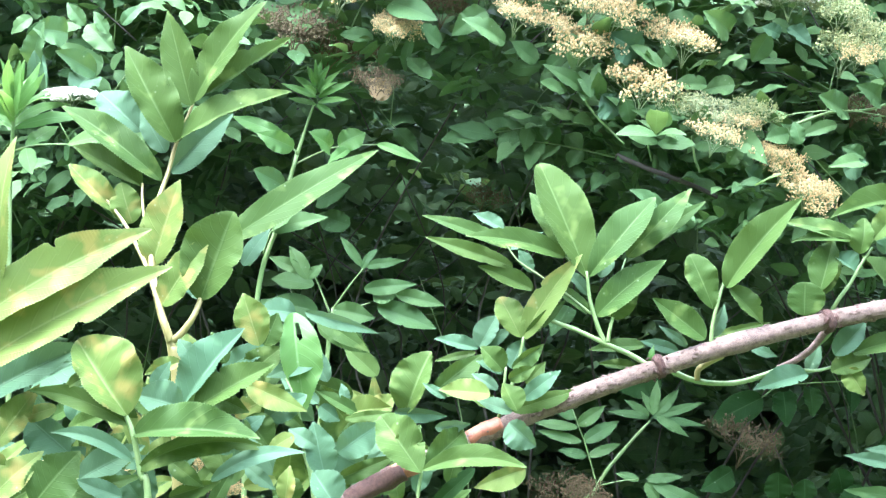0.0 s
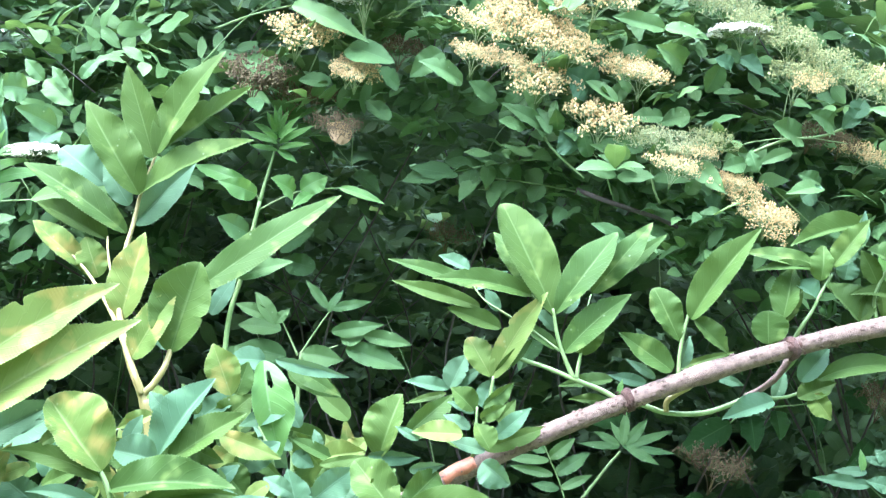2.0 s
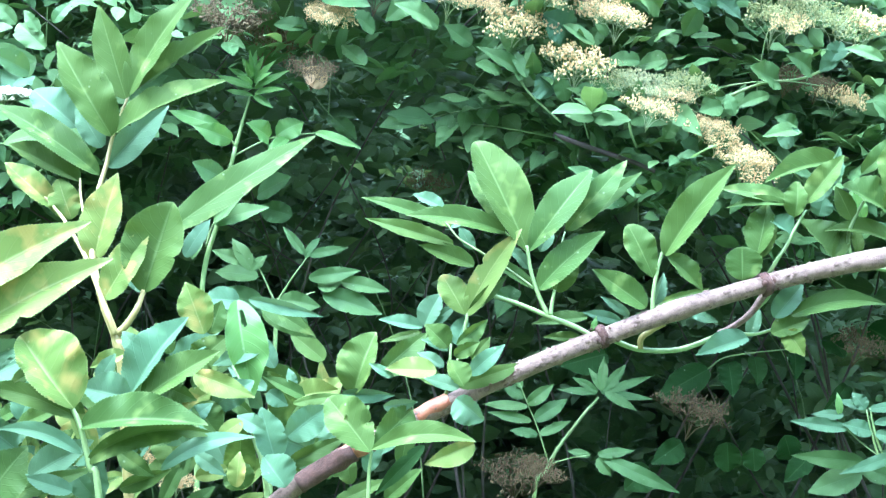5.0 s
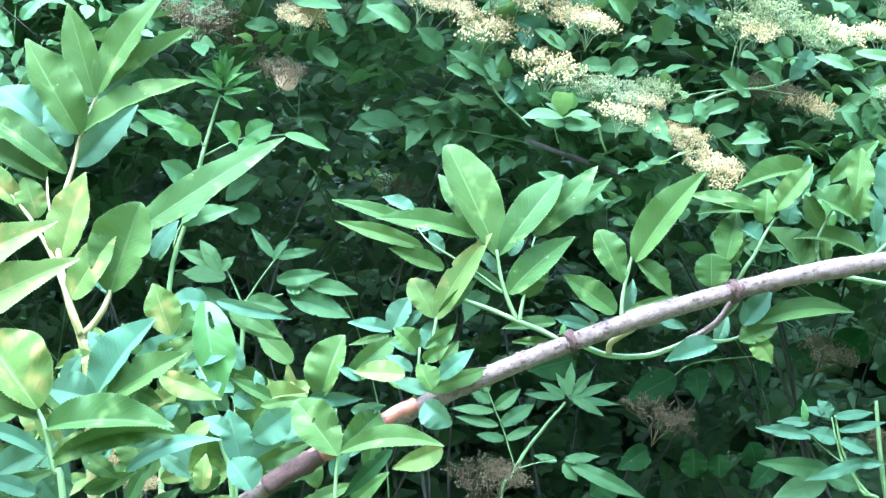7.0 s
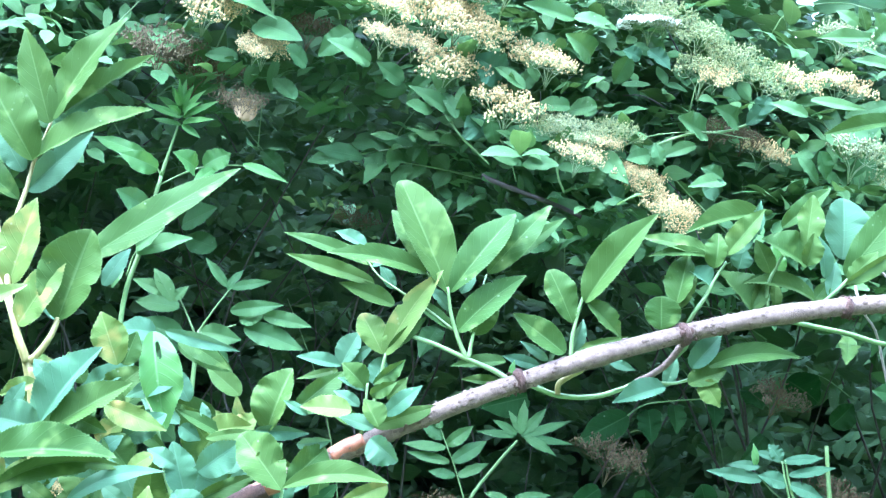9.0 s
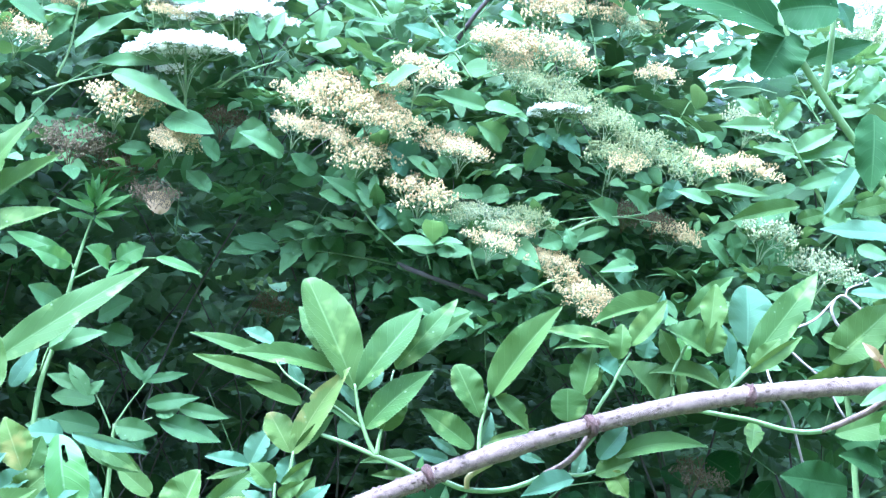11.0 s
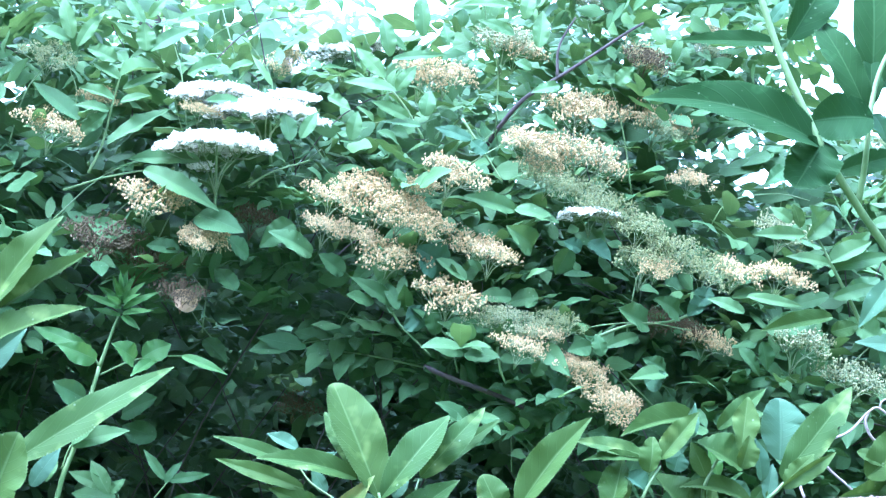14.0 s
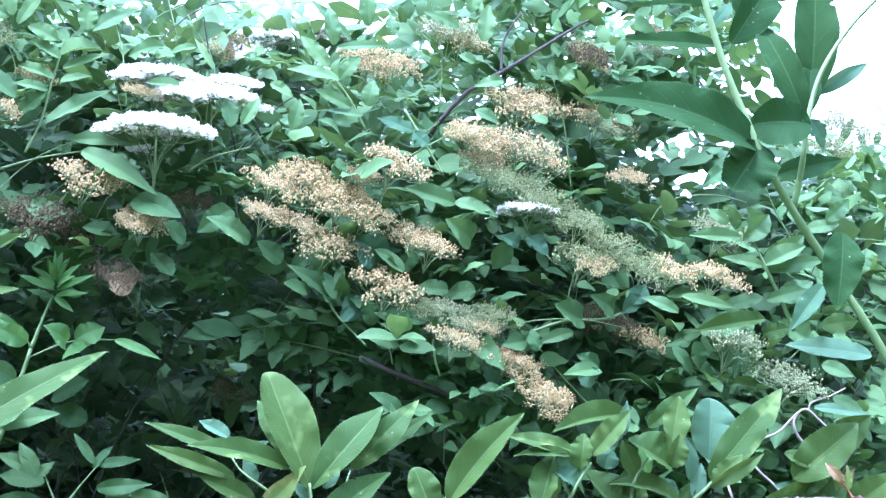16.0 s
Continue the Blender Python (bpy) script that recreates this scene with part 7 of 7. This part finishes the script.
blade(fresh, (-0.332, 2.040, 1.778), (-0.415, 2.063, 1.811), 0.0130, 0.0104, LEAF_YOUNG)
blade(fresh, (-0.319, 2.040, 1.762), (-0.368, 2.013, 1.779), 0.0170, 0.0136, LEAF_YOUNG)
blade(fresh, (-0.198, 2.010, 1.765), (-0.135, 1.998, 1.741), 0.0080, 0.0064, LEAF_YOUNG)
blade(fresh, (-0.267, 2.040, 1.763), (-0.289, 2.001, 1.778), 0.0140, 0.0175, LEAF_YOUNG)
blade(fresh, (-0.256, 2.040, 1.766), (-0.218, 2.048, 1.788), 0.0152, 0.0190, LEAF_YOUNG)
blade(fresh, (-0.239, 2.040, 1.764), (-0.265, 2.001, 1.736), 0.0076, 0.0095, LEAF_YOUNG)
blade(fresh, (-0.346, 2.040, 1.644), (-0.268, 2.026, 1.664), 0.0160, 0.0128, LEAF_FAR)
blade(fresh, (-0.346, 2.040, 1.650), (-0.302, 2.003, 1.675), 0.0155, 0.0124, LEAF_FAR, blunt=0.22)
blade(fresh, (-0.367, 2.040, 1.626), (-0.377, 2.036, 1.593), 0.0096, 0.0120, LEAF_FAR, blunt=0.24)
blade(fresh, (-0.333, 2.040, 1.707), (-0.367, 1.994, 1.725), 0.0205, 0.0164, LEAF_FAR, blunt=0.12)
stem(fresh, [(-0.316, 2.050, 1.753), (-0.325, 2.050, 1.769), (-0.337, 2.050, 1.781)], 0.0015, 0.001, STEM, "stalk", sides=5)
stem(fresh, [(-0.316, 2.050, 1.741), (-0.280, 2.050, 1.759), (-0.248, 2.050, 1.768), (-0.201, 2.050, 1.770)], 0.0015, 0.001, STEM, "stalk", sides=5)
stem(fresh, [(-0.360, 2.050, 1.611), (-0.349, 2.050, 1.643), (-0.333, 2.050, 1.655)], 0.0015, 0.001, STEM, "stalk", sides=5)
blade(fresh, (-0.288, 2.040, 1.848), (-0.285, 2.051, 1.893), 0.0045, 0.0045, LEAF_YOUNG)
blade(fresh, (-0.287, 2.040, 1.846), (-0.275, 2.060, 1.888), 0.0045, 0.0045, LEAF_YOUNG)
blade(fresh, (-0.287, 2.040, 1.843), (-0.254, 2.010, 1.868), 0.0053, 0.0053, LEAF_YOUNG)
blade(fresh, (-0.286, 2.040, 1.835), (-0.234, 2.020, 1.857), 0.0053, 0.0062, LEAF_YOUNG)
blade(fresh, (-0.286, 2.040, 1.828), (-0.241, 2.000, 1.827), 0.0053, 0.0053, LEAF_YOUNG)
blade(fresh, (-0.289, 2.040, 1.848), (-0.308, 2.070, 1.887), 0.0045, 0.0045, LEAF_YOUNG)
blade(fresh, (-0.289, 2.040, 1.843), (-0.327, 2.060, 1.870), 0.0045, 0.0053, LEAF_YOUNG)
blade(fresh, (-0.289, 2.040, 1.835), (-0.339, 2.030, 1.853), 0.0053, 0.0053, LEAF_YOUNG)
blade(fresh, (-0.287, 2.040, 1.825), (-0.259, 2.020, 1.803), 0.0053, 0.0053, LEAF_YOUNG)
blade(fresh, (-0.289, 2.040, 1.824), (-0.334, 2.070, 1.839), 0.0045, 0.0045, LEAF_YOUNG)
blade(fresh, (-0.288, 2.040, 1.856), (-0.290, 2.020, 1.884), 0.0036, 0.0036, LEAF_YOUNG)
blade(fresh, (-0.286, 2.040, 1.852), (-0.271, 2.010, 1.870), 0.0045, 0.0045, LEAF_YOUNG)
blade(fresh, (-0.290, 2.040, 1.852), (-0.294, 2.010, 1.868), 0.0045, 0.0045, LEAF_YOUNG)
blade(fresh, (-0.285, 2.040, 1.839), (-0.259, 1.990, 1.848), 0.0053, 0.0053, LEAF_YOUNG)
blade(fresh, (-0.290, 2.040, 1.839), (-0.302, 2.000, 1.845), 0.0053, 0.0053, LEAF_YOUNG)
fork_shoot = thing("young_elder_shoot", (-0.255, 2.100, 0.465), "young elder shoot spreading pale leaves in the shade", "shrub shoot", "fresh young shoots")
stem(fork_shoot, [(-0.255, 2.100, -0.062), (-0.263, 2.100, 0.465), (-0.279, 2.100, 1.249), (-0.269, 2.100, 1.476), (-0.263, 2.100, 1.538)], 0.005, 0.003, STEM, "stem", "green stalk")
stem(fork_shoot, [(-0.264, 2.100, 1.535), (-0.243, 2.100, 1.567), (-0.215, 2.100, 1.604)], 0.002, 0.001, STEM, "stalk", sides=5)
stem(fork_shoot, [(-0.269, 2.100, 1.532), (-0.280, 2.100, 1.558), (-0.293, 2.100, 1.586)], 0.002, 0.001, STEM, "stalk", sides=5)
stem(fork_shoot, [(-0.263, 2.100, 1.534), (-0.238, 2.100, 1.538), (-0.210, 2.100, 1.546)], 0.002, 0.001, STEM, "stalk", sides=5)
blade(fork_shoot, (-0.224, 2.100, 1.600), (-0.256, 2.099, 1.642), 0.0064, 0.0075, LEAF_FAR)
blade(fork_shoot, (-0.222, 2.100, 1.602), (-0.202, 2.107, 1.626), 0.0055, 0.0055, LEAF_FAR)
blade(fork_shoot, (-0.219, 2.100, 1.599), (-0.161, 2.093, 1.609), 0.0075, 0.0075, LEAF_FAR)
blade(fork_shoot, (-0.223, 2.100, 1.595), (-0.212, 2.100, 1.619), 0.0055, 0.0055, LEAF_FAR)
blade(fork_shoot, (-0.301, 2.100, 1.578), (-0.331, 2.106, 1.627), 0.0093, 0.0130, LEAF_FAR)
blade(fork_shoot, (-0.301, 2.100, 1.580), (-0.280, 2.101, 1.601), 0.0075, 0.0084, LEAF_FAR)
blade(fork_shoot, (-0.306, 2.100, 1.588), (-0.360, 2.103, 1.610), 0.0093, 0.0111, LEAF_FAR)
blade(fork_shoot, (-0.173, 2.100, 1.559), (-0.102, 2.105, 1.545), 0.0130, 0.0102, LEAF_FAR)
blade(fork_shoot, (-0.199, 2.100, 1.542), (-0.113, 2.099, 1.511), 0.0185, 0.0157, LEAF_FAR)
blade(fork_shoot, (-0.219, 2.100, 1.566), (-0.143, 2.086, 1.575), 0.0102, 0.0120, LEAF_FAR)
blade(fork_shoot, (-0.261, 2.100, 1.535), (-0.203, 2.093, 1.525), 0.0148, 0.0185, LEAF_FAR)
blade(fork_shoot, (-0.206, 2.100, 1.553), (-0.168, 2.101, 1.562), 0.0148, 0.0130, LEAF_FAR)
blade(fork_shoot, (-0.292, 2.150, 1.532), (-0.367, 2.150, 1.549), 0.0171, 0.0190, LEAF_FAR)
blade(fork_shoot, (-0.300, 2.160, 1.572), (-0.367, 2.165, 1.582), 0.0133, 0.0153, LEAF_FAR)
blade(fork_shoot, (-0.297, 2.180, 1.526), (-0.347, 2.174, 1.499), 0.0154, 0.0154, LEAF_FAR)
blade(fork_shoot, (-0.265, 2.200, 1.527), (-0.229, 2.186, 1.494), 0.0155, 0.0136, LEAF_FAR)
palm = thing("young_elder_shoot", (0.100, 2.240, 0.412), "young elder shoot with a star of narrow leaves under the branch", "shrub shoot", "fresh young shoots")
stem(palm, [(0.078, 2.240, -0.149), (0.092, 2.240, 0.412), (0.103, 2.240, 1.159), (0.131, 2.240, 1.275), (0.177, 2.240, 1.341), (0.211, 2.240, 1.380)], 0.0045, 0.002, STEM, "stem", "pale green stalk")
blade(palm, (0.215, 2.240, 1.389), (0.223, 2.252, 1.442), 0.0079, 0.0079, LEAF_FAR)
blade(palm, (0.219, 2.240, 1.389), (0.256, 2.251, 1.429), 0.0079, 0.0088, LEAF_FAR)
blade(palm, (0.221, 2.240, 1.387), (0.296, 2.253, 1.410), 0.0069, 0.0069, LEAF_FAR)
blade(palm, (0.221, 2.240, 1.386), (0.268, 2.228, 1.359), 0.0079, 0.0079, LEAF_FAR)
blade(palm, (0.210, 2.240, 1.388), (0.172, 2.244, 1.411), 0.0059, 0.0069, LEAF_FAR)
blade(palm, (0.209, 2.240, 1.386), (0.148, 2.239, 1.393), 0.0059, 0.0059, LEAF_FAR)
blade(palm, (0.215, 2.240, 1.387), (0.294, 2.238, 1.375), 0.0059, 0.0069, LEAF_FAR)
blade(palm, (0.217, 2.240, 1.389), (0.198, 2.251, 1.425), 0.0059, 0.0059, LEAF_FAR)
stem(palm, [(0.132, 2.240, 1.279), (0.115, 2.230, 1.336), (0.101, 2.220, 1.371), (0.091, 2.220, 1.399)], 0.0014, 0.0008, STEM, "stem", "slender green stalk")
blade(palm, (0.101, 2.240, 1.367), (0.034, 2.245, 1.373), 0.0078, 0.0078, LEAF_FAR)
blade(palm, (0.097, 2.240, 1.381), (0.065, 2.248, 1.400), 0.0098, 0.0098, LEAF_FAR)
blade(palm, (0.101, 2.240, 1.371), (0.142, 2.237, 1.401), 0.0098, 0.0118, LEAF_FAR)
blade(palm, (0.110, 2.240, 1.346), (0.165, 2.247, 1.378), 0.0118, 0.0118, LEAF_FAR)
blade(palm, (0.107, 2.240, 1.345), (0.041, 2.244, 1.360), 0.0078, 0.0078, LEAF_FAR)
blade(palm, (0.118, 2.240, 1.324), (0.168, 2.246, 1.344), 0.0078, 0.0078, LEAF_FAR)
blade(palm, (0.116, 2.240, 1.324), (0.073, 2.242, 1.332), 0.0078, 0.0078, LEAF_FAR)
blade(palm, (0.094, 2.240, 1.397), (0.080, 2.245, 1.416), 0.0069, 0.0069, LEAF_FAR)
stem(palm, [(0.134, 2.240, 1.279), (0.164, 2.230, 1.288), (0.194, 2.220, 1.293)], 0.0012, 0.0008, STEM, "stem", "slender green stalk")
blade(palm, (0.207, 2.240, 1.292), (0.262, 2.235, 1.297), 0.0078, 0.0078, LEAF_FAR)
blade(palm, (0.207, 2.240, 1.287), (0.227, 2.240, 1.259), 0.0098, 0.0118, LEAF_FAR)
blade(palm, (0.216, 2.240, 1.286), (0.329, 2.223, 1.233), 0.0118, 0.0128, LEAF_FAR)
blade(palm, (0.196, 2.240, 1.290), (0.160, 2.242, 1.299), 0.0059, 0.0069, LEAF_FAR)
edge_tip = thing("young_elder_shoot", (-0.609, 1.850, 0.572), "bright fresh elder shoot with toothed tip leaves", "shrub shoot", "fresh young shoots")
stem(edge_tip, [(-0.602, 1.850, 0.104), (-0.616, 1.850, 0.572), (-0.643, 1.850, 1.267), (-0.655, 1.850, 1.555), (-0.661, 1.850, 1.731)], 0.005, 0.003, STEM, "stem", "green stalk")
young_tip(edge_tip, (-0.660, 1.850, 1.702), (-0.651, 1.830, 1.776), 0.1, LEAF_YOUNG, STEM, 17, 22)
pinnate(edge_tip, (-0.662, 1.850, 1.724), (-0.577, 1.820, 1.732), 0.075, 0.027, 1, LEAF_YOUNG, STEM, 0.06, 18)
pale_sprays = thing("young_elder_shoot", (0.599, 2.100, 0.443), "young elder shoot with pale spreading leaves", "shrub shoot", "fresh young shoots")
stem(pale_sprays, [(0.666, 2.100, -0.090), (0.671, 2.100, 0.442), (0.665, 2.100, 1.152), (0.620, 2.100, 1.256), (0.596, 2.100, 1.314), (0.587, 2.100, 1.362)], 0.004, 0.0014, STEM, "stem", "green stalk")
stem(pale_sprays, [(0.682, 2.140, 1.146), (0.668, 2.140, 1.261), (0.663, 2.140, 1.319), (0.660, 2.140, 1.381)], 0.0045, 0.0032, STEM, "stem", "green stalk")
stem(pale_sprays, [(0.639, 2.100, 1.241), (0.600, 2.100, 1.289), (0.588, 2.100, 1.326), (0.582, 2.100, 1.360)], 0.0024, 0.0012, STEM, "stem", "green stalk")
stem(pale_sprays, [(0.597, 2.100, 1.293), (0.571, 2.100, 1.314), (0.551, 2.100, 1.333)], 0.0012, 0.0008, STEM, "stem", "green stalk")
blade(pale_sprays, (0.580, 2.100, 1.360), (0.564, 2.104, 1.384), 0.0111, 0.0129, LEAF_BACK)
blade(pale_sprays, (0.585, 2.100, 1.360), (0.643, 2.096, 1.366), 0.0073, 0.0073, LEAF_BACK)
blade(pale_sprays, (0.580, 2.100, 1.361), (0.539, 2.103, 1.374), 0.0055, 0.0073, LEAF_BACK)
blade(pale_sprays, (0.592, 2.100, 1.340), (0.658, 2.090, 1.352), 0.0073, 0.0073, LEAF_BACK)
blade(pale_sprays, (0.553, 2.100, 1.333), (0.471, 2.097, 1.346), 0.0093, 0.0111, LEAF_BACK)
blade(pale_sprays, (0.549, 2.100, 1.352), (0.504, 2.106, 1.355), 0.0073, 0.0073, LEAF_BACK)
blade(pale_sprays, (0.589, 2.100, 1.328), (0.546, 2.096, 1.340), 0.0120, 0.0129, LEAF_BACK)
blade(pale_sprays, (0.593, 2.100, 1.326), (0.642, 2.098, 1.308), 0.0102, 0.0111, LEAF_BACK)
blade(pale_sprays, (0.630, 2.100, 1.297), (0.540, 2.087, 1.270), 0.0093, 0.0093, LEAF_BACK)
blade(pale_sprays, (0.597, 2.100, 1.297), (0.658, 2.093, 1.292), 0.0073, 0.0093, LEAF_BACK)
blade(pale_sprays, (0.543, 2.100, 1.352), (0.541, 2.099, 1.385), 0.0055, 0.0055, LEAF_YOUNG)
blade(pale_sprays, (0.593, 2.150, 1.279), (0.482, 2.131, 1.294), 0.0141, 0.0132, LEAF_FAR)
blade(pale_sprays, (0.585, 2.150, 1.265), (0.507, 2.156, 1.237), 0.0189, 0.0189, LEAF_FAR)
blade(pale_sprays, (0.639, 2.160, 1.253), (0.579, 2.169, 1.273), 0.0151, 0.0190, LEAF_FAR)

# ---- dry vine ----
vine = thing("dry_vine", (0.618, 1.950, 0.636), "dry looping vine stem, pale brown, tangled in the bush", "vine")
stem(vine, [(0.782, 2.200, -0.135), (0.776, 2.150, 0.542), (0.756, 2.100, 1.282), (0.712, 2.050, 1.518), (0.654, 1.950, 1.571), (0.643, 1.950, 1.608), (0.652, 1.950, 1.647), (0.682, 1.950, 1.659), (0.715, 1.950, 1.672), (0.743, 1.950, 1.699), (0.759, 1.950, 1.704), (0.787, 1.950, 1.681), (0.811, 1.950, 1.674)], 0.0021, 0.0016, VINE, "stem", sides=6)
stem(vine, [(0.655, 1.950, 1.651), (0.689, 1.950, 1.617), (0.720, 1.950, 1.588), (0.750, 1.950, 1.536)], 0.0019, 0.0014, VINE, "stem", sides=6)
stem(vine, [(0.747, 1.960, 1.700), (0.742, 1.960, 1.685), (0.750, 1.960, 1.665), (0.766, 1.960, 1.654)], 0.0022, 0.002, VINE, "stem", sides=6)
stem(vine, [(0.763, 1.960, 1.705), (0.768, 1.960, 1.716), (0.792, 1.960, 1.725), (0.817, 1.960, 1.738)], 0.0016, 0.001, VINE, "stem", sides=6)
